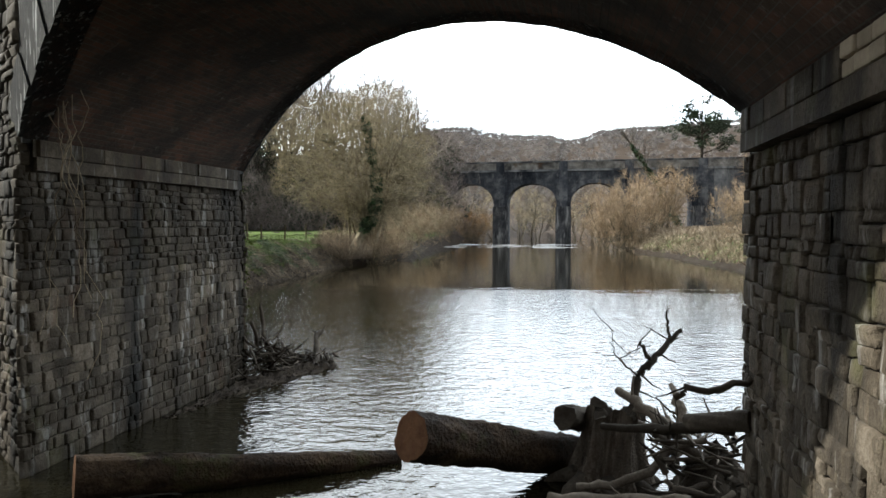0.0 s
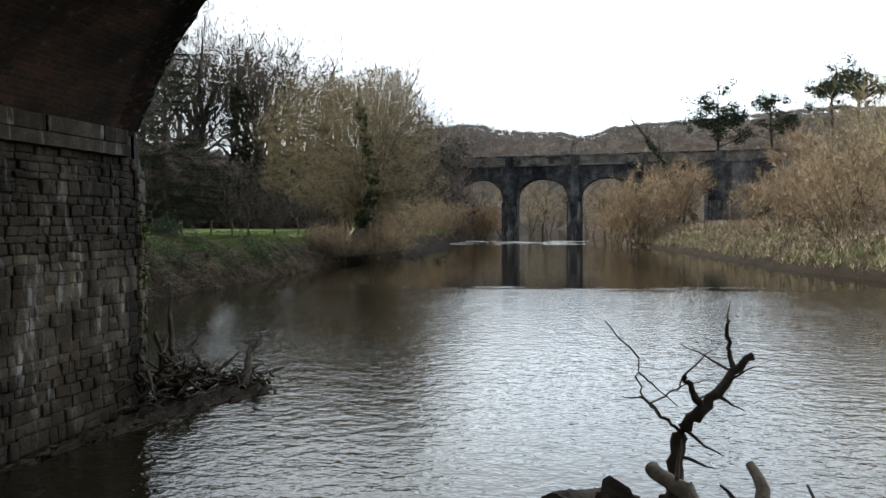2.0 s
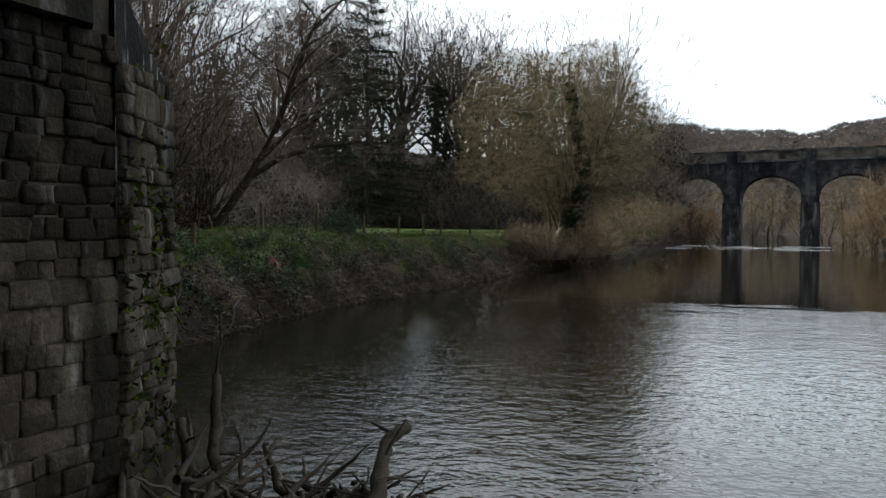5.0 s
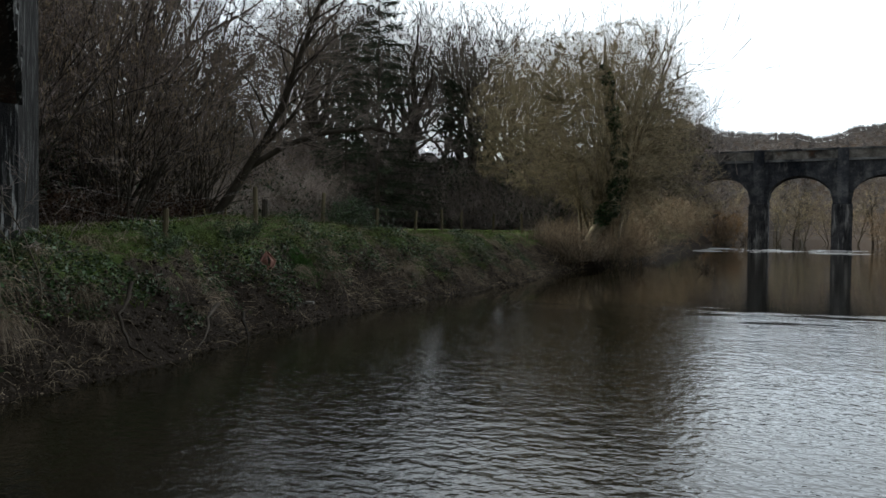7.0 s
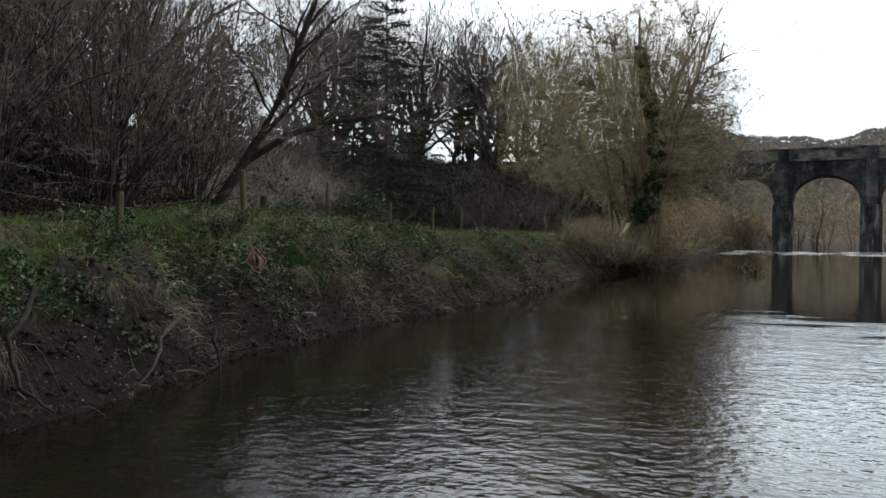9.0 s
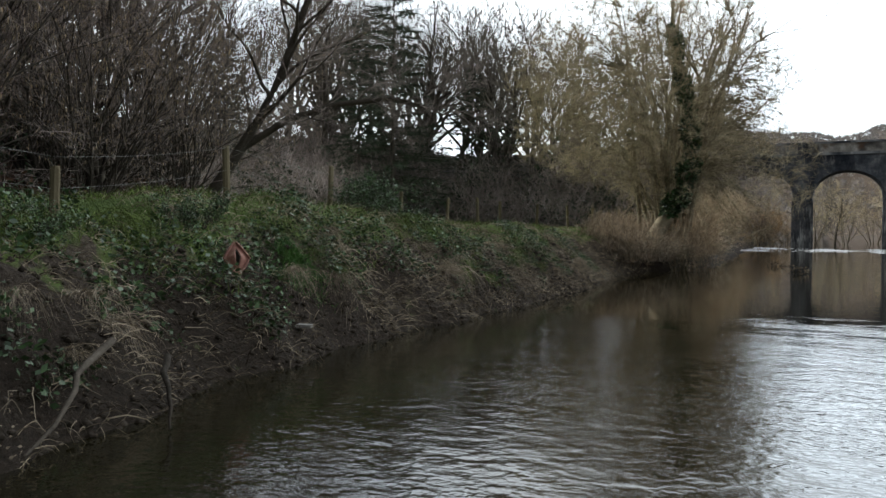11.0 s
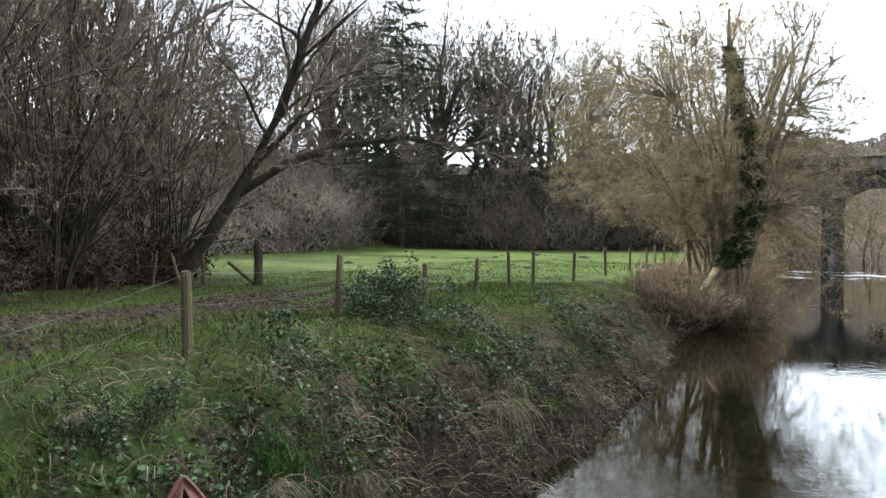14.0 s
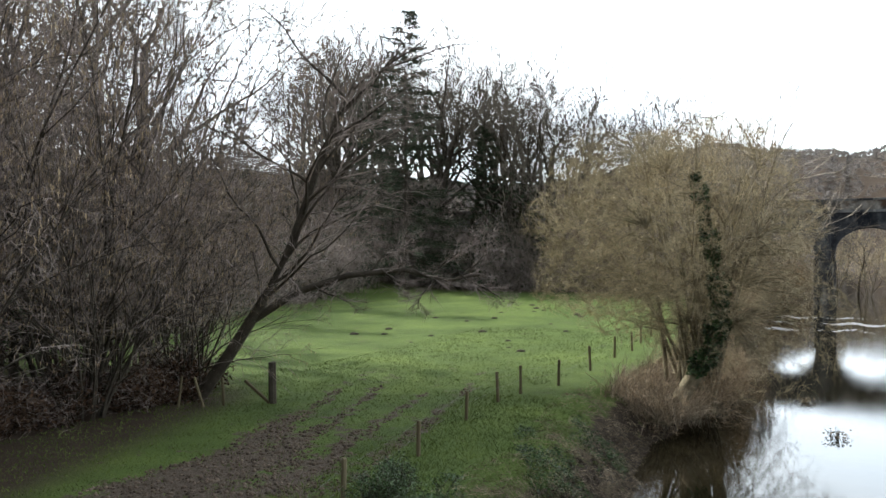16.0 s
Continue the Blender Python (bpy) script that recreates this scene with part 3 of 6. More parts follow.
def prism(bm, outline, z0, z1):
    """An upright block over a plan outline, given anticlockwise."""
    lo = [bm.verts.new((x, y, z0)) for x, y in outline]
    hi = [bm.verts.new((x, y, z1)) for x, y in outline]
    bm.faces.new(list(reversed(lo)))
    bm.faces.new(hi)
    n = len(outline)
    for i in range(n):
        bm.faces.new((lo[i], lo[(i + 1) % n], hi[(i + 1) % n], hi[i]))


PIERS = [(WL - 2.2, WL), (WR, WR + 2.2)]
SPAN = WR - WL
bridge = thing("railway_bridge", "skew stone railway bridge with sooty brick arches", "bridge", kind="structure")
pier_parts = []
for x0, x1 in PIERS:
    bm = bmesh.new()
    prism(bm, [(x0 + 0.06, near_y(x0) + 0.06), (x1 - 0.06, near_y(x1) + 0.06), (x1 - 0.06, far_y(x1) - 0.004), (x0 + 0.06, far_y(x0) - 0.004)], -1.6, 3.76)
    pier_parts.append(part("pier", bm, mortar_mat, bridge, "rubble stone pier standing in the river"))
# arches: the main one and one on each side
SPANS = [(WL - 2.2 - SPAN, WL - 2.2), (WL, WR), (WR + 2.2, WR + 2.2 + SPAN)]
RING = 0.55
TOP = 6.6
for x0, x1 in SPANS:
    xs = np.linspace(x0, x1, 41)
    zs = arch_z(xs, x0, x1, SPRING, RISE)
    # soffit with uv in metres
    arc = np.concatenate([[0], np.cumsum(np.hypot(np.diff(xs), np.diff(zs)))])
    rows = 9
    verts, uvs = [], []
    for k in range(rows):
        f = k / (rows - 1)
        for i, x in enumerate(xs):
            y = near_y(x) + 0.02 + f * (far_y(x) - near_y(x) - 0.04)
            verts.append((x, y, zs[i]))
            uvs.append((y, arc[i]))
    n = len(xs)
    faces = [(k * n + i, (k + 1) * n + i, (k + 1) * n + i + 1, k * n + i + 1) for k in range(rows - 1) for i in range(n - 1)]
    me = mesh_of("arch_barrel", verts, faces, [soffit_mat], smooth=True)
    uv = me.uv_layers.new(name="UVMap")
    for loop in me.loops:
        uv.data[loop.index].uv = uvs[loop.vertex_index]
    under("arch_barrel", me, bridge, "sooty brick arch soffit with lime runs")
    # spandrel walls, near and far, with the ring in front
    for face_y, sgn in ((near_y, -1), (far_y, 1)):
        bm = bmesh.new()
        for a, b in zip(range(n - 1), range(1, n)):
            ring = [(xs[a], zs[a]), (xs[b], zs[b]), (xs[b], TOP), (xs[a], TOP)]
            fr = [bm.verts.new((x, face_y(x), z)) for x, z in ring]
            bk = [bm.verts.new((x, face_y(x) - sgn * 0.45, z)) for x, z in ring]
            bm.faces.new(fr if sgn < 0 else fr[::-1])
            bm.faces.new(bk if sgn > 0 else bk[::-1])
            bm.faces.new((fr[0], bk[0], bk[1], fr[1]))
            bm.faces.new((fr[2], bk[2], bk[3], fr[3]))
        bmesh.ops.remove_doubles(bm, verts=bm.verts, dist=0.001)
        part("spandrel_wall", bm, spandrel_mat, bridge, "weathered stone spandrel with white lime streaks")
        # voussoirs
        cx, r = (x0 + x1) / 2, (SPAN / 2) ** 2 / (2 * RISE) + RISE / 2
        cz = SPRING + RISE - r
        th = math.asin(SPAN / 2 / r)
        nv = 37
        for q in range(nv):
            a0, a1 = -th + 2 * th * (q + 0.01) / nv, -th + 2 * th * (q + 0.99) / nv
            bm = bmesh.new()
            loop = []
            for yo in (0.07 + 0.02 * ((q * 7) % 3), -0.30):
                for aa, rr in ((a0, r + 0.004), (a1, r + 0.004), (a1, r + RING), (a0, r + RING)):
                    x = cx + rr * math.sin(aa)
                    loop.append(bm.verts.new((x, face_y(x) + sgn * yo, cz + rr * math.cos(aa))))
            for f in ((0, 1, 2, 3), (7, 6, 5, 4), (0, 4, 5, 1), (1, 5, 6, 2), (2, 6, 7, 3), (3, 7, 4, 0)):
                bm.faces.new([loop[i] for i in f])
            bmesh.ops.recalc_face_normals(bm, faces=bm.faces)
            part("voussoir", bm, spandrel_mat, bridge)
# solid haunches over the piers, and the fill and parapet on top
for x0, x1 in PIERS:
    bm = bmesh.new()
    prism(bm, [(x0, near_y(x0)), (x1, near_y(x1)), (x1, far_y(x1)), (x0, far_y(x0))], 3.75, TOP - 0.03)
    part("haunch", bm, spandrel_mat, bridge, "stone haunch between two arches")
XA, XB = SPANS[0][0] - 4.0, SPANS[2][1] + 10
for name, y_of, w, z0, z1 in (("parapet", near_y, 0.45, TOP, TOP + 1.15), ("parapet", far_y, -0.45, TOP, TOP + 1.15)):
    bm = bmesh.new()
    pts = [(XA, y_of(XA)), (XB, y_of(XB)), (XB, y_of(XB) + w), (XA, y_of(XA) + w)]
    prism(bm, pts if w > 0 else pts[::-1], z0, z1)
    part(name, bm, dressed_mat, bridge, "coursed stone parapet")
bm = bmesh.new()
prism(bm, [(XA, near_y(XA) + 0.45), (XB, near_y(XB) + 0.45), (XB, far_y(XB) - 0.45), (XA, far_y(XA) - 0.45)], TOP - 0.75, TOP)
part("deck", bm, mortar_mat, bridge)
for x0, x1 in ((XA, SPANS[0][0]), (SPANS[2][1], XB)):
    bm = bmesh.new()
    prism(bm, [(x0, near_y(x0) + 0.01), (x1, near_y(x1) + 0.01), (x1, far_y(x1) - 0.01), (x0, far_y(x0) - 0.01)], -1.6, TOP - 0.03)
    part("abutment", bm, spandrel_mat, bridge, "rubble stone abutment")
# impost bands along both sides of the piers and pointed cutwaters at their ends
for x0, x1 in PIERS:
    bm = bmesh.new()
    for za, zb, o in ((3.45, 3.60, 0.075), (3.60, 3.80, 0.03)):
        prism(bm, [(x0 - o, near_y(x0) + 0.15), (x1 + o, near_y(x1) + 0.15), (x1 + o, far_y(x1) - 0.25), (x0 - o, far_y(x0) - 0.25)], za, zb)
    part("impost_band", bm, stone_mat, bridge, "projecting dressed stone string course")
    for y_of, tip in ((far_y, 1.0),):
        ax, ay = x1 - 0.45 if tip > 0 else x0 + 0.45, (y_of(x1) if tip > 0 else y_of(x0)) + 0.95 * tip
        pts = [(x0 + 0.05, y_of(x0)), (x1 - 0.02, y_of(x1)), (ax, ay)]
        bm = bmesh.new()
        lo = [bm.verts.new((x, y, -1.6)) for x, y in pts]
        hi = [bm.verts.new((x, y, z)) for (x, y), z in zip(pts, (3.85, 3.85, 3.25))]
        bm.faces.new(hi)
        for i in range(3):
            bm.faces.new((lo[i], lo[(i + 1) % 3], hi[(i + 1) % 3], hi[i]))
        bmesh.ops.recalc_face_normals(bm, faces=bm.faces)
        part("cutwater", bm, spandrel_mat, bridge, "pointed stone cutwater with a sloping cap")

# ---- far aqueduct ----
AQ_Y, AQ_S = 127.5, -0.13
aqueduct = thing("stone_aqueduct", "old grey stone aqueduct with round arches over the river", "bridge", kind="structure")


def aq_y(x):
    return AQ_Y + AQ_S * (x + 5)


AQ_W, AQ_TOP, AQ_STR, AQ_SPR = 5.2, 12.1, 10.55, 5.85
AQ_PIERS = [(-20.2, -18.2), (-10.75, -8.65), (-1.2, 0.85), (8.3, 10.4), (18.0, 21.0)]
AQ_SPANS = [(-27.7, -20.2), (-18.2, -10.75), (-8.65, -1.2), (0.85, 8.3), (10.4, 18.0)]
for x0, x1 in AQ_SPANS:
    xs = np.linspace(x0, x1, 33)
    u = (xs - (x0 + x1) / 2) / ((x1 - x0) / 2)
    zs = AQ_SPR + 2.95 * np.sqrt(np.maximum(1 - u * u, 0))
    bm = bmesh.new()
    for a in range(len(xs) - 1):
        b = a + 1
        ring = [(xs[a], zs[a]), (xs[b], zs[b]), (xs[b], AQ_STR), (xs[a], AQ_STR)]
        fr = [bm.verts.new((x, aq_y(x), z)) for x, z in ring]
        bk = [bm.verts.new((x, aq_y(x) + AQ_W, z)) for x, z in ring]
        bm.faces.new(fr)
        bm.faces.new(bk[::-1])
        bm.faces.new((fr[0], bk[0], bk[1], fr[1]))
    bmesh.ops.remove_doubles(bm, verts=bm.verts, dist=0.001)
    part("arch_wall", bm, aqueduct_damp_mat, aqueduct, "streaked stone arch wall")
    for q in range(27):
        a0, a1 = math.pi * (q + 0.03) / 27, math.pi * (q + 0.97) / 27
        bm = bmesh.new()
        loop = []
        for yo in (-0.07, 0.3):
            for aa, o in ((a0, -0.02), (a1, -0.02), (a1, 0.55), (a0, 0.55)):
                x = (x0 + x1) / 2 + ((x1 - x0) / 2 + o) * math.cos(aa)
                x = min(max(x, x0 - 0.4), x1 + 0.4)
                loop.append(bm.verts.new((x, aq_y(x) + yo, AQ_SPR + (2.95 + o) * math.sin(aa))))
        for f in ((0, 1, 2, 3), (7, 6, 5, 4), (0, 4, 5, 1), (1, 5, 6, 2), (2, 6, 7, 3), (3, 7, 4, 0)):
            bm.faces.new([loop[i] for i in f])
        bmesh.ops.recalc_face_normals(bm, faces=bm.faces)
        part("voussoir", bm, aqueduct_damp_mat, aqueduct)
for i, (x0, x1) in enumerate(AQ_PIERS):
    bm = bmesh.new()
    prism(bm, [(x0, aq_y(x0)), (x1, aq_y(x1)), (x1, aq_y(x1) + AQ_W), (x0, aq_y(x0) + AQ_W)], -1.6, AQ_STR)
    part("pier", bm, aqueduct_damp_mat, aqueduct, "tall stone pier with white lime streaks")
    bm = bmesh.new()
    prism(bm, [(x0 - 0.12, aq_y(x0) - 0.22), (x1 + 0.12, aq_y(x1) - 0.22), (x1 + 0.12, aq_y(x1) + 0.3), (x0 - 0.12, aq_y(x0) + 0.3)], -1.6, 5.3)
    part("pier_foot", bm, aqueduct_foot_mat, aqueduct, "pier foot with white lime streaks")
    xm = (x0 + x1) / 2
    bm = bmesh.new()
    prism(bm, [(xm - 0.62, aq_y(xm - 0.62) - 0.30), (xm + 0.62, aq_y(xm + 0.62) - 0.30), (xm + 0.62, aq_y(xm + 0.62) + 0.2), (xm - 0.62, aq_y(xm - 0.62) + 0.2)], 5.3, AQ_TOP - 0.1)
    part("pilaster", bm, aqueduct_damp_mat, aqueduct)
for (xa, xb, za, zb, o) in ((-60, 44, AQ_STR, AQ_STR + 0.28, 0.16), (-60, 44, AQ_STR + 0.28, AQ_TOP - 0.22, 0.0), (-60, 44, AQ_TOP - 0.22, AQ_TOP, 0.10)):
    for side in (0.0, AQ_W - 0.5):
        bm = bmesh.new()
        pts = [(xa, aq_y(xa) + side - o), (xb, aq_y(xb) + side - o), (xb, aq_y(xb) + side + 0.5 + o), (xa, aq_y(xa) + side + 0.5 + o)]
        prism(bm, pts, za, zb)
        part("parapet_course", bm, aqueduct_mat if o else aqueduct_top_mat, aqueduct)
bm = bmesh.new()
prism(bm, [(-60, aq_y(-60) + 0.5), (44, aq_y(44) + 0.5), (44, aq_y(44) + AQ_W - 0.5), (-60, aq_y(-60) + AQ_W - 0.5)], AQ_STR - 0.2, AQ_STR + 0.3)
part("deck", bm, aqueduct_mat, aqueduct)
for xa, xb in ((-60, -27.7), (21.0, 44)):
    bm = bmesh.new()
    prism(bm, [(xa, aq_y(xa)), (xb, aq_y(xb)), (xb, aq_y(xb) + AQ_W), (xa, aq_y(xa) + AQ_W)], -1.6, AQ_STR)
    part("wing_wall", bm, aqueduct_mat, aqueduct, "long grey stone wing wall")

# ---- trees ----
def grow_tree(seed, height, radius, spread=0.6, lean=(0.0, 0.0), levels=3, kids=(9, 7, 6), clear=0.25, droop=0.0, up=0.25, stems=1, stem_spread=0.0, ratio=(0.55, 0.5, 0.45), curl=0.14):
    """Limb paths by level: tapering, forking, each with its own wander."""
    rng = np.random.default_rng(seed)
    levs = [[] for _ in range(levels + 1)]

    def limb(p, d, length, r, lev):
        n = (9, 6, 4, 3)[min(lev, 3)]
        pts, rad, dirs = [p], [r], [d]
        for i in range(n):
            d = d + rng.normal(0, curl, 3) + np.array([0, 0, (up if lev < 2 else up * 0.5) * 0.3 - droop * (i / n) * (0.4 if lev else 0.0)])
            d = d / np.linalg.norm(d)
            p = p + d * length / n
            pts.append(p)
            rad.append(max(r * (1 - (i + 1) / n * 0.85), 0.004))
            dirs.append(d)
        levs[lev].append((np.array(pts), np.array(rad)))
        if lev == levels:
            return
        k = kids[lev]
        for q in range(k):
            f = (clear if lev == 0 else 0.2) + (1 - (clear if lev == 0 else 0.2)) * (q + rng.uniform(0, 0.9)) / k
            f = min(f, 0.98)
            s = f * n
            i = int(s)
            a = s - i
            at = pts[i] * (1 - a) + pts[min(i + 1, n)] * a
            base = dirs[i]
            side = rng.normal(size=3)
            side -= base * side.dot(base)
            side /= np.linalg.norm(side)
            sp = spread * rng.uniform(0.75, 1.3) * (1.15 - 0.5 * f)
            nd = base * math.cos(sp) + side * math.sin(sp)
            nd /= np.linalg.norm(nd)
            ln = length * ratio[lev] * rng.uniform(0.7, 1.2) * (1.12 - 0.5 * f if lev == 0 else 1.0 - 0.4 * f)
            limb(at, nd, ln, max(rad[i] * 0.6, 0.005), lev + 1)

    for s in range(stems):
        a = rng.uniform(0, 2 * math.pi) if stems > 1 else 0
        sx = rng.uniform(0.2, 1.0) * stem_spread if stems > 1 else 0
        d0 = np.array([lean[0] + sx * math.cos(a), lean[1] + sx * math.sin(a), 1.0])
        d0 /= np.linalg.norm(d0)
        off = np.array([0.35 * math.cos(a), 0.35 * math.sin(a), -0.15]) * (1 if stems > 1 else 0) + np.array([0, 0, -0.15])
        limb(off, d0, height * rng.uniform(0.8, 1.05) if stems > 1 else height, radius * (rng.uniform(0.55, 1.1) if stems > 1 else 1), 0)
    return levs


def fork_tree(seed, height, radius, limbs=5, clear=0.42, levels=6, spread=0.42, ratio=0.80, up=0.10, first=0.17):
    """A tall woodland tree: straight stem, steep limbs that fork again and again to a domed head of fine twigs."""
    rng = np.random.default_rng(seed)
    levs = [[], [], [], []]

    def path(p, d, length, r, n):
        pts, rad = [p], [r]
        for i in range(n):
            d = d + rng.normal(0, 0.10, 3) + np.array([0, 0, up * 0.5])
            d = d / np.linalg.norm(d)
            p = p + d * length / n
            pts.append(p)
            rad.append(r * (1 - 0.28 * (i + 1) / n))
        return np.array(pts), np.array(rad), d

    def fork(p, d, length, r, lev):
        pts, rad, d = path(p, d, length, r, 3 if lev < 4 else 2)
        levs[1 if lev < 2 else 2 if lev < 4 else 3].append((pts, rad))
        if lev == levels:
            return
        axis = rng.normal(size=3)
        axis -= d * axis.dot(d)
        axis /= np.linalg.norm(axis)
        for q, sg in enumerate((-1, 1)):
            a = spread * rng.uniform(0.55, 1.35) * sg
            nd = d * math.cos(a) + axis * math.sin(a)
            fork(pts[-1], nd, length * ratio * rng.uniform(0.75, 1.2), max(rad[-1] * rng.uniform(0.62, 0.85), 0.012), lev + 1)
        if 0 < lev < levels - 1 and rng.random() < 0.75:
            side = rng.normal(size=3)
            side -= d * side.dot(d)
            nd = d * 0.45 + side / np.linalg.norm(side) * 0.85
            fork(pts[1], nd / np.linalg.norm(nd), length * ratio * 0.75, max(rad[1] * 0.45, 0.008), lev + 2)

    trunk, rad, d = path(np.array([0, 0, -0.2]), np.array([rng.normal(0, 0.03), rng.normal(0, 0.03), 1.0]), height * (clear + 0.16), radius, 7)
    levs[0].append((trunk, rad))
    for q in range(limbs):
        f = 1.0 if q == 0 else rng.uniform(0.6, 1.0)
        i = min(int(f * 7), 6)
        p = trunk[i] + (trunk[i + 1] - trunk[i]) * (f * 7 - i)
        an = q * 2.4 + rng.uniform(-0.4, 0.4)
        sp = 0.12 if q == 0 else rng.uniform(0.45, 0.9)
        fork(p, np.array([math.sin(sp) * math.cos(an), math.sin(sp) * math.sin(an), math.cos(sp)]), height * first * rng.uniform(0.85, 1.15), rad[i] * (0.8 if q == 0 else 0.55), 0)
    # short dead boughs and epicormic growth low on the stem
    for q in range(7):
        f = rng.uniform(0.25, 0.75)
        i = int(f * 7)
        an, ln = rng.uniform(0, 6.28), height * rng.uniform(0.06, 0.14)
        pts, rr, d = path(trunk[i], np.array([math.cos(an), math.sin(an), 0.35]), ln, rad[i] * 0.25, 3)
        levs[1].append((pts, rr))
        for j in range(4):
            side = d + rng.normal(0, 0.6, 3)
            pp, r2, _ = path(pts[1 + j % 3], side / np.linalg.norm(side), ln * 0.5, 0.012, 3)
            levs[3].append((pp, r2))
    return levs


def filled_crown(limbs, centre, radii, n_sub, n_twig, rng, shell=0.5, droop=0.25):
    """Branches that grow from the given limbs to points all through an ellipsoid, and twigs that grow from those."""
    centre, radii = np.array(centre, dtype=float), np.array(radii, dtype=float)

    def scatter(n, lo):
        d = rng.normal(size=(n, 3))
        d /= np.linalg.norm(d, axis=1, keepdims=True)
        return centre + d * radii * (rng.uniform(lo, 1.0, (n, 1)) ** (1 / 2.2)) * (1 + 0.09 * np.sin(5 * d[:, :1] + 3 * d[:, 1:2]) + 0.06 * np.sin(11 * d[:, 2:3]))

    def join(ends, hosts, r, k, sag, reach):
        host = np.concatenate(hosts)
        out = []
        for e in ends:
            gap = host - e
            dist = np.linalg.norm(gap, axis=1) + 0.7 * np.maximum(gap[:, 2], 0) + 0.25 * np.abs(np.linalg.norm(gap, axis=1) - reach)
            a = host[np.argmin(dist)]
            f = np.linspace(0, 1, k)[:, None]
            ln = np.linalg.norm(e - a)
            bend = np.array([0, 0, 0.10 * ln]) + rng.normal(0, 0.05 * ln, 3)
            p = a + (e - a) * f + bend * np.sin(np.pi * f) - np.array([0, 0, sag * ln]) * f ** 3
            out.append((p, r * (1 - 0.75 * f[:, 0])))
        return out

    sub = join(scatter(n_sub, 0.12), [q[0][2:] for q in limbs], 0.022, 6, droop * 0.5, 2.2)
    twig = join(scatter(n_twig, shell), [q[0][2:] for q in sub], 0.007, 4, droop, 0.9)
    return sub, twig


def ribbons(paths, rng):
    """Flat tapering strips for the thinnest limbs; all paths have the same number of points."""
    p = np.stack([q[0] for q in paths])
    r = np.stack([q[1] for q in paths])[:, :, None]
    d = p[:, -1] - p[:, 0]
    side = np.cross(d, rng.normal(size=d.shape))
    side /= np.linalg.norm(side, axis=1, keepdims=True) + 1e-9
    n, k, _ = p.shape
    v = np.stack([p - side[:, None, :] * r, p + side[:, None, :] * r], 2).reshape(-1, 3)
    i = (np.arange(n)[:, None] * k + np.arange(k - 1)[None, :]).ravel() * 2
    return v, np.concatenate([np.stack([i, i + 1, i + 3], -1), np.stack([i, i + 3, i + 2], -1)])


def tree_meshes(name, levs, bark, twig, fine=0, fine_len=0.5, fine_w=0.008, seed=1, hang=0.0, sides=6):
    """Trunk mesh (levels 0 and 1) and crown mesh (the rest, with slivers for the last twigs)."""
    trunk = tube_mesh(name + "_trunk", levs[0] + levs[1], bark, sides)
    rng = np.random.default_rng(seed)
    vs, fs, count = [], [], 0
    for q in levs[2:]:
        groups = {}
        for path in q:
            groups.setdefault(len(path[0]), []).append(path)
        for g in groups.values():
            if q is levs[-1]:
                v, f = ribbons(g, rng)
            else:
                v, f = tubes(g, 3) if sides > 4 else ribbons(g, rng)
                f = np.concatenate([f[:, [0, 1, 2]], f[:, [0, 2, 3]]]) if sides > 4 else f
            vs.append(v)
            fs.append(f + count)
            count += len(v)
    if fine:
        roots, reach = [], []
        for pts, rad in levs[-1]:
            k = fine
            t = rng.uniform(0.1, 1.0, k) * (len(pts) - 1)
            i = np.minimum(t.astype(int), len(pts) - 2)
            a = (t - i)[:, None]
            roots.append(pts[i] * (1 - a) + pts[i + 1] * a)
            d = pts[i + 1] - pts[i]
            d = d / (np.linalg.norm(d, axis=1, keepdims=True) + 1e-9)
            d = d + rng.normal(0, 0.55, (k, 3)) + np.array([0, 0, 0.15 - hang])
            d /= np.linalg.norm(d, axis=1, keepdims=True)
            reach.append(d * fine_len * rng.uniform(0.5, 1.4, (k, 1)))
        roots, reach = np.concatenate(roots), np.concatenate(reach)
        sv, sf = slivers(roots, reach, np.full(len(roots), fine_w), rng)
        fs.append(sf + count)
        vs.append(sv)
    return trunk, mesh_of(name + "_crown", np.concatenate(vs), np.concatenate(fs), [twig])


def plant(name, meshes, at, scale, turn, label, category, group="", trunk_label="", extra=()):
    t = new(name)
    t.matrix_basis = Matrix.LocRotScale((at[0], at[1], at[2]), Euler((0, 0, turn)), (scale, scale, scale))
    tagged(t, label, category, group)
    under("trunk", meshes[0], t, trunk_label)
    under("crown", meshes[1], t)
    for nm, me, lb in extra:
        under(nm, me, t, lb)
    return t


def gz(x, y):
    return float(ground_z(np.array([x]), np.array([y]))[0])



def leaf_cloud(name, centres, radii, count, size, mat, seed, squash=0.8):
    """Leaves scattered through clumps with ragged outlines."""
    rng = np.random.default_rng(seed)
    c, r = np.asarray(centres, dtype=float), np.asarray(radii, dtype=float)
    k = rng.choice(len(c), count, p=r ** 2 / np.sum(r ** 2))
    d = rng.normal(size=(count, 3))
    d /= np.linalg.norm(d, axis=1, keepdims=True)
    d[:, 2] *= squash
    p = c[k] + d * (r[k] * rng.uniform(0.25, 1.0, count) ** 0.6)[:, None]
    v, f = leaf_quads(p, np.full(count, size), rng)
    return mesh_of(name, v, f, [mat])


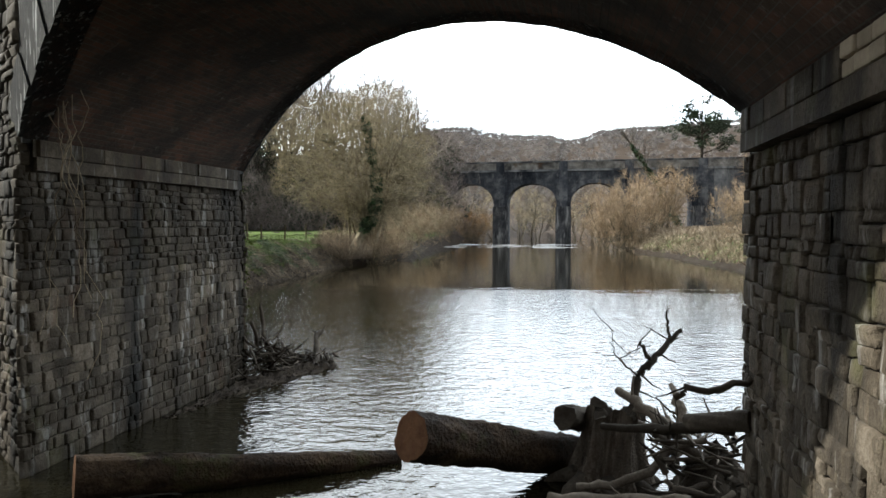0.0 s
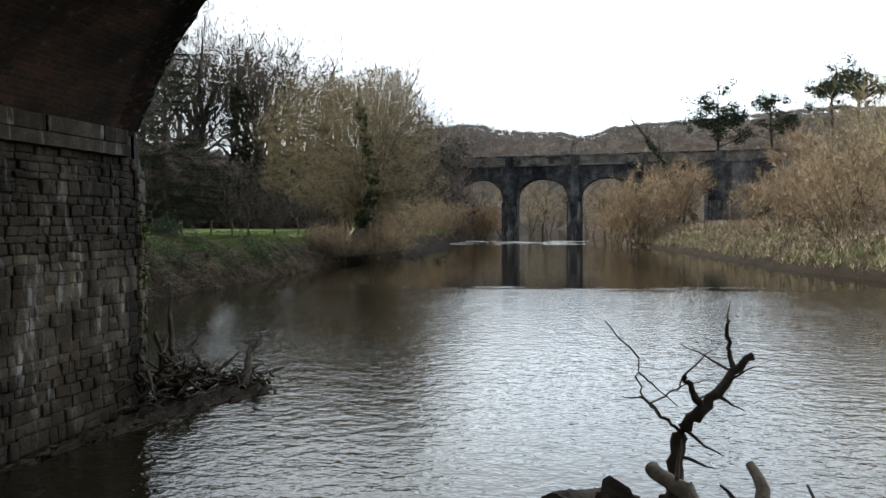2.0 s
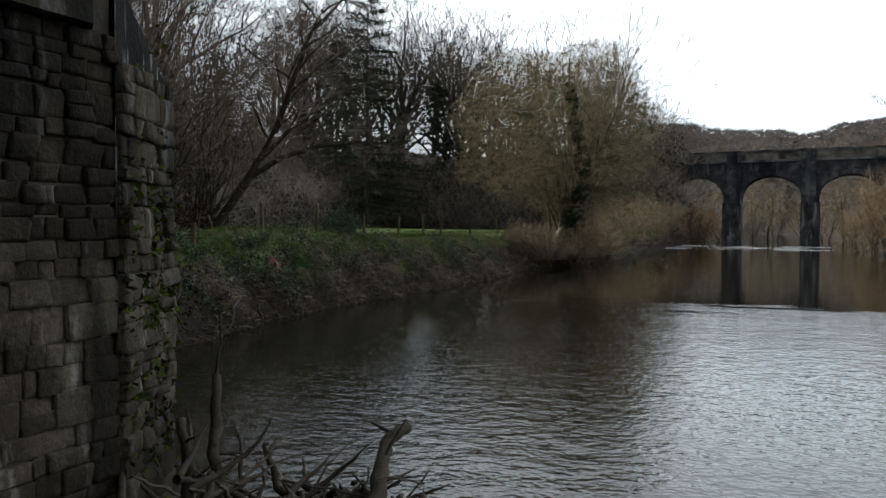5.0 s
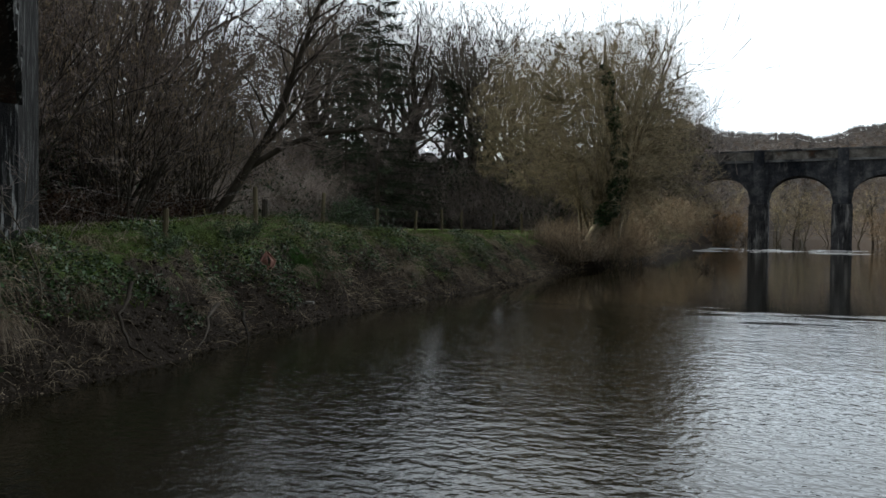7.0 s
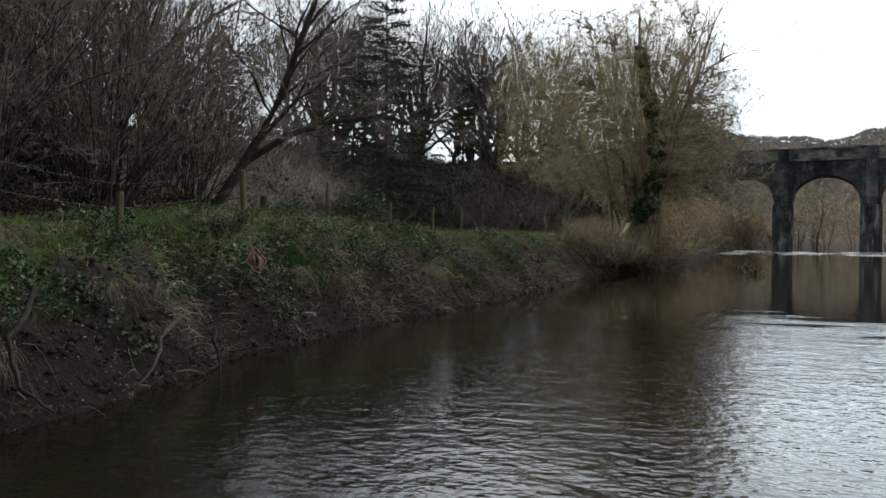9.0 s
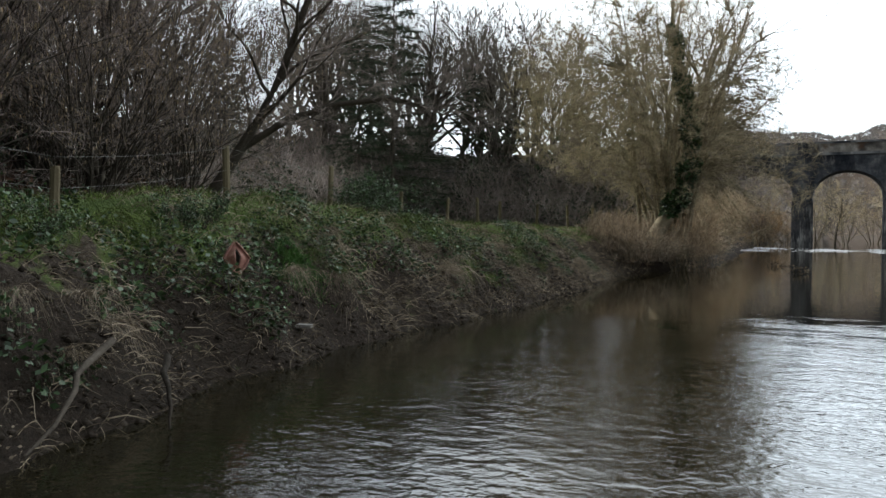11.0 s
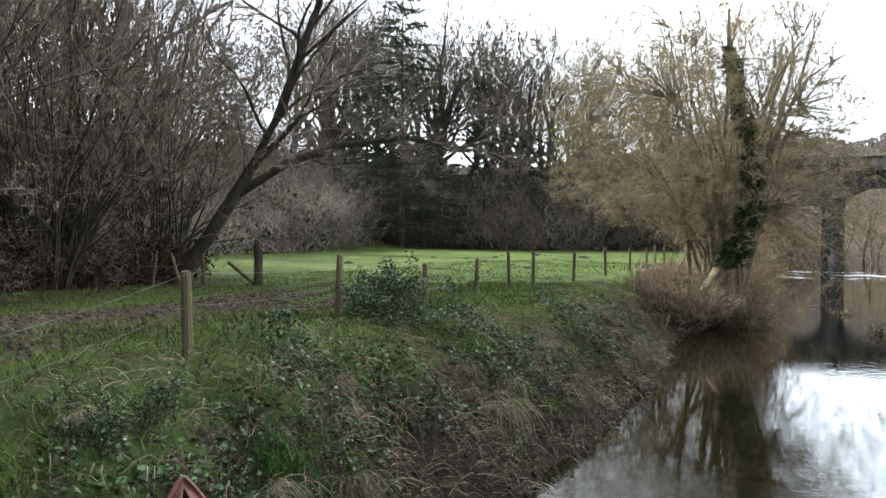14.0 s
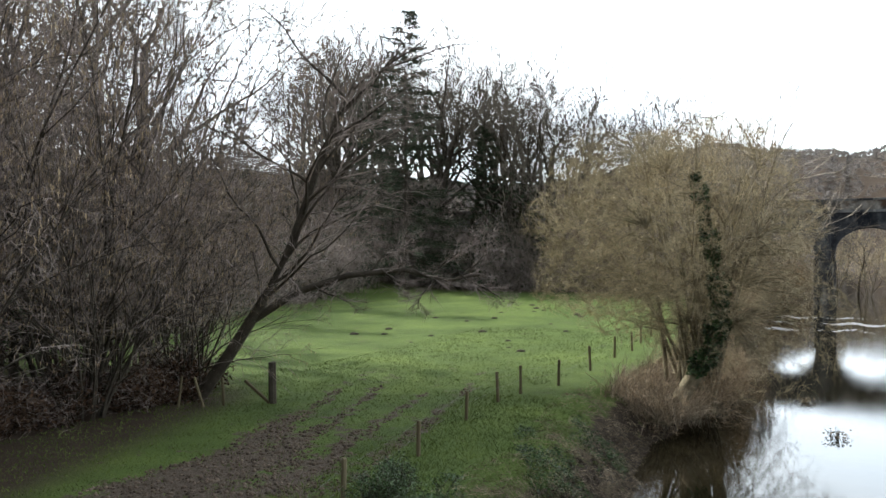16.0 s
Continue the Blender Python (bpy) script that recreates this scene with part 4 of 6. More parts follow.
def ivy_on(name, path, radius, count, size, seed):
    rng = np.random.default_rng(seed)
    p = np.asarray(path, dtype=float)
    t = rng.uniform(0, len(p) - 1.001, count)
    i = t.astype(int)
    a = (t - i)[:, None]
    c = p[i] * (1 - a) + p[i + 1] * a
    ang = rng.uniform(0, 6.28, count)
    rad = radius * rng.uniform(0.4, 1.25, count) * (0.7 + 0.5 * np.sin(t * 3.1) ** 2) * (1.15 - 0.6 * t / len(p))
    c = c + np.stack([np.cos(ang) * rad, np.sin(ang) * rad, rng.normal(0, 0.1, count)], -1)
    v, f = leaf_quads(c, np.full(count, size), rng)
    return mesh_of(name, v, f, [ivy_mat])


# big riverside willow: a dome of olive twigs, one leaning stem clad in ivy, taller grey stems behind
wb = np.array([-12.7, 58.6, 1.0])
rng = np.random.default_rng(11)
ivy_path = np.array([(-13.1, 56.4, 0.9), (-12.3, 56.4, 2.2), (-11.6, 56.4, 3.4), (-11.3, 56.4, 4.8), (-11.5, 56.4, 6.6), (-11.9, 56.45, 8.3), (-12.2, 56.5, 10.0), (-12.2, 56.5, 11.4)]) - wb
will_levs = [[], [], [], []]
for s in range(26):
    an = s * 2.4 + rng.uniform(-0.3, 0.3)
    out = rng.uniform(0.25, 1.0)
    end = np.array([-0.3 + 5.2 * out * math.cos(an), -0.3 + 4.6 * out * math.sin(an), 11.4 - 5.2 * out ** 2 + rng.uniform(-0.8, 0.6)])
    f = np.linspace(0, 1, 8)[:, None]
    root = np.array([rng.normal(0, 0.5), rng.normal(0, 0.5), -0.4])
    stem = root + (end - root) * f + np.array([0, 0, 1.6 * out]) * np.sin(np.pi * f) + np.cumsum(rng.normal(0, 0.10, (8, 3)), axis=0)
    will_levs[0].append((stem, rng.uniform(0.06, 0.13) * (1 - 0.8 * f[:, 0])))
sub, twig = filled_crown(will_levs[0], (-0.5, -0.4, 6.7), (6.1, 5.5, 5.1), 1100, 12500, rng, 0.10, 0.06)
sub2, twig2 = filled_crown(will_levs[0], (2.4, 0.4, 3.4), (4.2, 4.0, 3.4), 200, 1400, rng, 0.15, 0.25)
will_levs[1] = sub + sub2
will_levs[3] = twig + twig2
will_levs[0].append((ivy_path, np.array([0.34, 0.30, 0.26, 0.22, 0.18, 0.13, 0.09, 0.05])))
will = tree_meshes("willow", will_levs, willow_bark_mat, willow_twig_mat, fine=11, fine_len=0.32, fine_w=0.0037, seed=3, sides=4)
grey_levs = [[], [], [], []]
for s, (dx, dy, h) in enumerate(((-0.4, 1.6, 13.6), (0.5, 2.4, 14.0), (0.2, 0.9, 13.0))):
    extra = fork_tree(80 + s, h, 0.17, limbs=5, clear=0.3, levels=5, spread=0.40, ratio=0.80, first=0.155)
    for a, b in zip(grey_levs, extra):
        a.extend([(p + np.array([dx, dy, 0]) + np.stack([(0.05 + 0.07 * s) * np.maximum(p[:, 2], 0), 0 * p[:, 2], 0 * p[:, 2]], -1), r) for p, r in b])
grey = tree_meshes("grey_stems", grey_levs, bark_mat, pale_twig_mat, fine=6, fine_len=0.5, fine_w=0.005, seed=4)
ivy_me = ivy_on("ivy", ivy_path[1:7], 0.36, 5200, 0.085, 4)
plant("willow_tree", will, wb, 1.0, 0.0, "bare olive-brown willow tree with an ivy-clad leaning stem on the bank", "tree", extra=[("ivy", ivy_me, "dark green ivy climbing the stem")])
plant("riverside_tree", grey, wb, 1.0, 0.0, "tall bare grey tree with several stems behind the willow", "tree")

# oaks of the wood behind the meadow
oaks = []
for s in range(6):
    lv = fork_tree(30 + s, 12.0, 0.21, limbs=6 + s % 2, clear=0.30 + 0.04 * (s % 3), levels=6, spread=0.40 + 0.03 * (s % 2), first=0.145)
    oaks.append(tree_meshes("oak", lv, dark_bark_mat, wood_twig_mat, fine=2, fine_len=0.36, fine_w=0.006, seed=s, sides=4))
rng = np.random.default_rng(5)
OAK = "tall bare woodland tree with a fine twiggy crown"
WOOD = "trees of the wood behind the meadow"
for i in range(40):
    f = i / 39
    x = -84 + 61 * f + rng.uniform(-1.5, 1.5)
    y = 121 + rng.uniform(0, 18) - 5 * f
    plant("woodland_tree", oaks[i % 6], (x, y, gz(x, y) - 0.1), rng.uniform(2.2, 2.75) * (1.1 if x < -54 else 1.0 if x < -38 else 0.8), rng.uniform(0, 6.28), OAK, "tree", WOOD)
for i in range(9):
    f = i / 8
    x = -46 - 26 * f - rng.uniform(0, 12)
    y = 46 + 68 * f + rng.uniform(-3, 3)
    plant("woodland_tree", oaks[(i + 1) % 6], (x, y, gz(x, y) - 0.1), rng.uniform(1.1, 1.6), rng.uniform(0, 6.28), OAK, "tree", WOOD)

# mostly hidden trees that extend the wood, added to shade bridge and foreground
for i in range(11):
    x, y = -36 - rng.uniform(0, 20), 12 + 38 * i / 10 + rng.uniform(-2, 2)
    plant("woodland_tree", oaks[(i + 2) % 6], (x, y, gz(x, y) - 0.1), rng.uniform(1.0, 1.4), rng.uniform(0, 6.28), OAK, "tree", WOOD)


def conifer(seed, height, radius, droop=0.35, ragged=0.3, bare=0.15):
    """A straight stem with whorls of drooping boughs, needles as slivers along them."""
    rng = np.random.default_rng(seed)
    trunk = [(np.array([(0, 0, -0.2), (0, 0, height * 0.5), (0, 0, height)]), np.array([0.32, 0.18, 0.02]))]
    roots, reach, boughs = [], [], []
    n = int(height * 5.5)
    for i in range(n):
        f = bare + (1 - bare) * i / n
        ln = radius * (1 - f) ** 0.7 * rng.uniform(1 - ragged, 1 + ragged) + 0.6
        a = rng.uniform(0, 6.28)
        d = np.array([math.cos(a), math.sin(a), 0.15 - droop * (1 - f)])
        p0 = np.array([0, 0, f * height])
        p1 = p0 + d * ln
        p2 = p1 + np.array([d[0], d[1], d[2] + 0.25]) * ln * 0.2
        boughs.append((np.array([p0, p1, p2]), np.array([0.05, 0.03, 0.01])))
        k = int(42 + 62 * ln / radius)
        t = rng.uniform(0.15, 1.0, k)[:, None]
        roots.append(p0 + (p1 - p0) * t)
        dd = d + rng.normal(0, 0.6, (k, 3)) + np.array([0, 0, -0.25])
        dd /= np.linalg.norm(dd, axis=1, keepdims=True)
        reach.append(dd * rng.uniform(0.4, 1.1, (k, 1)))
    tr = tube_mesh("conifer_trunk", trunk + boughs, dark_bark_mat, 4)
    roots, reach = np.concatenate(roots), np.concatenate(reach)
    v, f = slivers(roots, reach, np.full(len(roots), 0.038), rng)
    return tr, mesh_of("conifer_crown", v, f, [needle_mat])


firs = [conifer(60, 30, 6.0, 0.3, 0.35, 0.06), conifer(61, 27, 5.0, 0.5, 0.5, 0.1), conifer(62, 24, 5.0, 0.2, 0.6, 0.15)]
# the three at y 62 to 86 are added to streak the meadow with shadow
for k, (x, y, s) in enumerate(((-55, 111, 1.13), (-61, 113, 0.95), (-48, 119, 0.85), (-60, 86, 0.72), (-55, 73, 0.62), (-54, 62, 0.7), (-44, 122, 0.55), (-34, 123, 0.6))):
    plant("fir_tree", firs[(0, 1, 2, 1, 2)[k % 5]], (x, y, gz(x, y) - 0.1), s, k * 1.3, "tall dark green fir tree in the wood", "tree", "firs in the wood")

# firs out of view, added to keep sun off the bridge's near face
for k, (x, y, s) in enumerate(((-33, 15, 0.62), (-37, 19, 0.7), (-34.5, 22, 0.6))):
    plant("fir_tree", firs[k % 3], (x, y, gz(x, y) - 0.1), s, k * 2.3, "dark green fir tree out of view, added to shade the bridge", "tree", "firs in the wood")

# dark evergreen undergrowth below the wood; its dark leaves also stand in for shade there
rng = np.random.default_rng(21)
cs, rs = [], []
for i in range(430):
    f = rng.uniform(0, 1)
    x = -86 + 70 * f
    y = 117.5 + rng.uniform(0, 11) - 3 * f
    r = rng.uniform(1.2, 3.2)
    cs.append((x, y, gz(x, y) + r * rng.uniform(0.3, 1.1) + (rng.uniform(0, 11.0) * (0.75 + 0.25 * math.sin(x * 0.31 + 1.0)) if i % 3 else 0)))
    rs.append(r)
# clumps along the left, some raised to help shade the bridge
for i in range(170):
    f = rng.uniform(0, 1)
    x = -37 - 25 * f + rng.uniform(-4, 2)
    y = 14 + 100 * f
    r = rng.uniform(0.9, 2.6)
    cs.append((x, y, gz(x, y) + r * rng.uniform(0.3, 1.0) + (rng.uniform(0, 4.5) if i % 3 == 0 else 0)))
    rs.append(r)
tagged(new("undergrowth", leaf_cloud("undergrowth", cs, rs, 52000, 0.25, needle_mat, 22)), "dark evergreen undergrowth along the edge of the wood", "shrubs", kind="stuff")

# grey-brown brushwood between and over it
roots, reach = [], []
for c, r in zip(cs, rs):
    k = 150
    d = rng.normal(size=(k, 3))
    d[:, 2] = np.abs(d[:, 2]) + 0.6
    roots.append(np.array(c) + rng.normal(0, 0.6, (k, 3)) * r + np.array([0.8, -1.6, 0]))
    reach.append(d / np.linalg.norm(d, axis=1, keepdims=True) * rng.uniform(1.0, 3.6, (k, 1)))
v, f = slivers(np.concatenate(roots), np.concatenate(reach), np.full(150 * len(cs), 0.026), rng)
tagged(new("wood_brush", mesh_of("wood_brush", v, f, [hazel_twig_mat])), "grey-brown bare brushwood along the edge of the wood", "brushwood", kind="stuff")

# hazel coppice at the meadow's corner
hazels = []
for s in range(2):
    lv = grow_tree(50 + s, 9.5, 0.05, spread=0.62, levels=3, kids=(9, 6, 4), clear=0.12, up=0.14, stems=22, stem_spread=0.50, ratio=(0.42, 0.5, 0.5), droop=0.26, curl=0.12)
    hz = tree_meshes("hazel", lv, dark_bark_mat, hazel_twig_mat, fine=2, fine_len=0.42, fine_w=0.0045, seed=9 + s, hang=0.35, sides=4)
    rng = np.random.default_rng(51 + s)
    tips = np.concatenate([p[1:] for p, r in lv[3]])
    tips = tips[rng.choice(len(tips), 10000)]
    tips = tips[tips[:, 2] < 8.2]
    m = len(tips)
    cv, cf = slivers(tips, np.stack([rng.normal(0, 0.012, m), rng.normal(0, 0.012, m), -rng.uniform(0.06, 0.14, m)], -1), np.full(m, 0.010), rng)
    hazels.append((hz, mesh_of("catkins", cv, cf, [catkin_mat])))
for k, (x, y, s, r) in enumerate(((-29.4, 47.0, 1.1, 0.3), (-29.6, 42.5, 1.15, 1.9), (-30.2, 37.5, 1.2, 3.2), (-32.6, 49.5, 1.3, 2.2), (-33.0, 44.5, 1.9, 4.0), (-33.5, 39.5, 1.9, 0.9), (-36.5, 50.5, 2.1, 5.1), (-31.0, 33.0, 1.25, 1.2), (-36.0, 35.0, 2.0, 5.6))):
    plant("hazel_bush", hazels[k % 2][0], (x, y, gz(x, y)), s, r, "many-stemmed bare hazel hung with pale catkins", "shrub", "hazel coppice at the meadow corner", extra=[("catkin_tassels", hazels[k % 2][1], "pale yellow-brown catkins")])

for k, (x, y, s) in enumerate(((-39, 51, 2.1), (-44, 56, 2.2), (-40, 46, 2.1), (-46, 49, 2.2), (-38, 42, 1.9), (-41, 38, 2.0), (-36, 34, 1.7))):
    plant("woodland_tree", oaks[(k * 5 + 2) % 6], (x, y, gz(x, y) - 0.1), s, k * 0.9, OAK, "tree", WOOD)


# dark hollies behind the coppice, sited and sized to shade the near meadow
def holly(seed, height):
    rng = np.random.default_rng(seed)
    stems = [(np.array([(0, 0, -0.2), (rng.normal(0, 0.2), rng.normal(0, 0.2), height * 0.5), (0, 0, height * 0.95)]), np.array([0.22, 0.15, 0.03]))]
    cs, rs = [], []
    for q in range(30):
        f = rng.uniform(0.12, 1.0)
        a, ln = rng.uniform(0, 6.28), height * 0.26 * (1.08 - f) ** 0.6 * rng.uniform(0.5, 1.1)
        e = np.array([ln * math.cos(a), ln * math.sin(a), f * height])
        stems.append((np.array([(0, 0, f * height - 0.4), e * np.array([0.5, 0.5, 1]), e]), np.array([0.05, 0.035, 0.01])))
        cs.append(e)
        rs.append(height * rng.uniform(0.055, 0.12))
    return tube_mesh("holly_trunk", stems, dark_bark_mat, 5), leaf_cloud("holly_crown", cs, rs, 9000, 0.11, ivy_mat, seed)


hollies = [holly(500, 11.5), holly(501, 12.5)]
for k, (x, y, s) in enumerate(((-33.6, 36.6, 0.95), (-33.8, 31.5, 0.95), (-34.6, 41.2, 1.0), (-33.5, 27.0, 0.9), (-36.5, 34.5, 1.0), (-37.5, 38.5, 1.05), (-39.5, 42.5, 1.1), (-41.0, 47.5, 1.0))):
    plant("holly_tree", hollies[k % 2], (x, y, gz(x, y)), s, k * 1.4, "dark glossy evergreen holly tree behind the hazels", "tree", "hollies behind the coppice")

cs, rs = [], []
rng = np.random.default_rng(52)
for i in range(170):
    y = rng.uniform(26, 49)
    x = -28.8 - 6.5 * rng.uniform(0, 1) ** 1.5 - 0.1 * abs(y - 44)
    r = rng.uniform(0.4, 1.1)
    cs.append((x, y, gz(x, y) + r * rng.uniform(0.2, 1.2) + (rng.uniform(0, 2.2) if i % 2 and y < 43 else 0)))
    rs.append(r)
tagged(new("coppice_undergrowth", leaf_cloud("coppice_undergrowth", cs, rs, 34000, 0.075, dead_leaf_mat, 53)), "dense brown dead-leaved undergrowth between the hazel stems", "shrubs", kind="stuff")
roots, reach = [], []
for c, r in zip(cs, rs):
    k = 90
    d = rng.normal(size=(k, 3))
    d[:, 2] = np.abs(d[:, 2])
    roots.append(np.array(c) + rng.normal(0, 0.5, (k, 3)) * r)
    reach.append(d / np.linalg.norm(d, axis=1, keepdims=True) * rng.uniform(0.3, 0.9, (k, 1)))
v, f = slivers(np.concatenate(roots), np.concatenate(reach), np.full(90 * len(cs), 0.008), rng)
tagged(new("coppice_brush", mesh_of("coppice_brush", v, f, [hazel_twig_mat])), "brown brushwood tangle between the hazel stems", "brushwood", kind="stuff")

# one mossy tree leans out of the coppice over the meadow
lean_main = np.array([(-28.6, 46.6, 1.7), (-27.4, 47.0, 3.4), (-26.2, 47.3, 5.2), (-25.0, 47.6, 7.4), (-24.2, 47.8, 9.6), (-23.4, 48.2, 12.0), (-22.4, 48.6, 14.0)])
lean_bough = np.array([(-26.6, 47.2, 4.6), (-25.0, 47.9, 5.7), (-23.2, 48.6, 6.3), (-21.2, 49.2, 6.5), (-19.8, 49.6, 6.1), (-18.6, 50.0, 6.3)])
base = lean_main[0].copy()
ll = [[], [], [], []]
ll[0].append((lean_main - base, np.array([0.26, 0.23, 0.2, 0.17, 0.13, 0.09, 0.04])))
ll[0].append((lean_bough - base, np.array([0.16, 0.14, 0.12, 0.10, 0.07, 0.03])))
for k, (host, f0, n_sub) in enumerate(((lean_main, 2, 17), (lean_bough, 1, 12))):
    for q in range(n_sub):
        t = f0 + (len(host) - 1.2 - f0) * q / n_sub
        i = int(t)
        p = host[i] * (1 - t + i) + host[i + 1] * (t - i) - base
        sub = grow_tree(200 + 20 * k + q, 5.2 if k == 0 else 2.4, 0.065 if k == 0 else 0.045, spread=0.6, lean=(0.9 if q % 3 else -0.5, 0.5 * (-1) ** q), levels=2, kids=(9, 7), clear=0.15, up=0.0, droop=0.35, ratio=(0.5, 0.5))
        if k and q % 2:
            sub = [[(pp * np.array([1, 1, -0.55]), rr) for pp, rr in lv] for lv in sub]
        for a, b in zip(ll[1:], sub):
            a.extend([(pp + p, rr) for pp, rr in b])
lean_tree = tree_meshes("leaning_tree", ll, dark_bark_mat, hazel_twig_mat, fine=4, fine_len=0.45, fine_w=0.006, seed=8)
plant("leaning_tree", lean_tree, base, 1.0, 0.0, "mossy bare tree leaning out over the meadow", "tree")

# ---- right bank, aqueduct surroundings, far hill ----
rb = grow_tree(90, 4.2, 0.06, spread=0.7, levels=3, kids=(6, 5, 4), clear=0.08, up=0.2, stems=11, stem_spread=0.95, ratio=(0.5, 0.5, 0.45))
bush = tree_meshes("bank_bush", rb, bark_mat, rust_shrub_mat, fine=2, fine_len=0.6, fine_w=0.012, seed=12, sides=3)
rb2 = grow_tree(92, 6.5, 0.09, spread=0.6, levels=3, kids=(7, 5, 4), clear=0.1, up=0.25, stems=6, stem_spread=0.7, ratio=(0.5, 0.5, 0.45))
scrub = tree_meshes("bank_scrub", rb2, bark_mat, willow_twig_mat, fine=1, fine_len=0.6, fine_w=0.016, seed=13, sides=3)
SH = "shrubs on the far bank"
for k, (x, y, s) in enumerate(((15.0, 52, 0.9), (16.5, 57, 1.2), (14.2, 62, 1.0), (18, 64, 1.5), (6.0, 91, 1.6), (9.0, 92, 1.75), (7.4, 88.5, 1.3), (10.8, 95, 1.5), (4.6, 96, 1.05), (24, 99, 1.25), (28, 103, 1.3), (21, 112, 1.2), (-12.8, 121, 0.8), (-15, 136, 1.25), (-19, 133, 1.2), (-12, 142, 1.0), (5, 139, 1.1), (24, 66, 1.1), (27, 74, 1.3), (22, 84, 1.0), (-15.5, 112, 0.9))):
    plant("riverside_shrub", bush, (x, y, max(gz(x, y), 0.05) - 0.1), s, k * 2.1, "twiggy reddish-brown bare riverside shrub", "shrub", SH)
for k, (x, y, s) in enumerate(((18, 56, 1.0), (22, 60, 1.5), (25, 68, 1.7), (20.5, 72, 1.2), (29, 80, 1.7), (32, 92, 1.4), (18.5, 52, 0.8), (35, 103, 1.5), (-5, 146, 1.1), (2, 150, 1.3), (9, 150, 1.4), (-16, 148, 1.4), (-24, 142, 1.3), (14, 142, 1.2), (-9, 160, 1.5), (-1, 163, 1.3))):
    plant("riverside_tree", scrub, (x, y, max(gz(x, y), 0.05) - 0.1), s, k * 1.7, "small bare many-stemmed riverside tree", "tree", "small trees by the river")
orange_bush = tree_meshes("orange_bush", rb, bark_mat, orange_twig_mat, fine=3, fine_len=0.5, fine_w=0.014, seed=14, sides=3)
for k, (x, y, s) in enumerate(((-15.0, 137, 1.15), (-18.0, 140, 1.0))):
    plant("riverside_shrub", orange_bush, (x, y, max(gz(x, y), 0.05) - 0.1), s, k * 1.1, "orange-brown bare willow shrub behind the aqueduct", "shrub", "orange shrubs behind the aqueduct")
for k, (x, y, s) in enumerate(((-6.2, 150, 0.85), (-17.5, 154, 0.9), (4.5, 152, 0.9), (11, 158, 1.0))):
    plant("riverside_tree", oaks[(2 * k + 1) % 6], (x, y, max(gz(x, y), 0.05) - 0.1), s, k * 1.3, "spreading bare tree on the bank beyond the aqueduct", "tree", "trees beyond the aqueduct")
for k, (x, y, s) in enumerate(((-13.4, 55.0, 0.5), (-12.0, 57.6, 0.55), (-11.9, 61.0, 0.6), (-12.2, 64.5, 0.55), (-13.6, 70, 0.75), (-13.4, 76, 0.85), (-14.0, 83, 0.8), (-14.6, 91, 0.95), (-15.0, 99, 0.9), (-15.2, 107, 0.9))):
    plant("bank_shrub", bush, (x, y, max(gz(x, y), 0.05) - 0.05), s, k * 2.6, "low tangle of pale brown bare shrub on the river bank", "shrub", "shrubs along the bank")
# slim tree with ivy that leans over the aqueduct's right arches
lp = np.array([(15.2, 113.6, 2.2), (13.8, 113.6, 4.8), (12.4, 113.5, 7.6), (10.6, 113.4, 10.4), (8.9, 113.3, 13.0), (7.6, 113.2, 15.0)])
b0 = lp[0].copy()
ll = [[(lp - b0, np.array([0.3, 0.27, 0.22, 0.17, 0.12, 0.05]))], [], [], []]
for q in range(10):
    t = 2.2 + 2.6 * q / 10
    i = int(t)
    p = lp[i] * (1 - t + i) + lp[i + 1] * (t - i) - b0
    sub = grow_tree(300 + q, 3.6, 0.07, spread=0.6, lean=(-0.9 + 0.35 * (q % 4), 0.3), levels=2, kids=(6, 5), up=0.2, ratio=(0.5, 0.5))
    for a, b in zip(ll[1:], sub):
        a.extend([(pp + p, rr) for pp, rr in b])
lt = tree_meshes("ivy_tree", ll, dark_bark_mat, wood_twig_mat, fine=3, fine_len=0.5, fine_w=0.012, seed=15)
plant("ivy_tree", lt, b0, 1.0, 0.0, "slim bare tree with ivy leaning across the aqueduct", "tree", extra=[("ivy", ivy_on("ivy_far", lp[:5] - b0, 0.45, 1500, 0.16, 16), "dark green ivy on the stem")])


def pine(seed):
    """A tall pine: bare forked stem and flat dark plates of needles at the top."""
    rng = np.random.default_rng(seed)
    stems = [(np.array([(0, 0, -0.2), (0.2, 0, 6), (0.5, 0.2, 11), (0.4, 0.3, 16.5)]), np.array([0.38, 0.3, 0.22, 0.1]))]
    cs, rs = [], []
    for q in range(20):
        z = rng.uniform(10.0, 17)
        a = rng.uniform(0, 6.28)
        ln = rng.uniform(1.5, 4.2) * (1.15 - 0.5 * (z - 10.5) / 6.5)
        e = np.array([0.4 + ln * math.cos(a), 0.25 + ln * math.sin(a), z + 0.5])
        stems.append((np.array([(0.45, 0.25, z - 1.0), (e + np.array([0.4, 0.25, z - 1.0])) / 2 + np.array([0, 0, -0.2]), e]), np.array([0.11, 0.07, 0.03])))
        for j in range(6):
            cs.append(e + rng.normal(0, 1.0, 3) * np.array([1, 1, 0.5]))
            rs.append(rng.uniform(0.5, 1.1))
    return tube_mesh("pine_trunk", stems, dark_bark_mat, 5), leaf_cloud("pine_crown", cs, rs, 8000, 0.15, needle_mat, seed, 0.75)


pines = [pine(70), pine(71)]
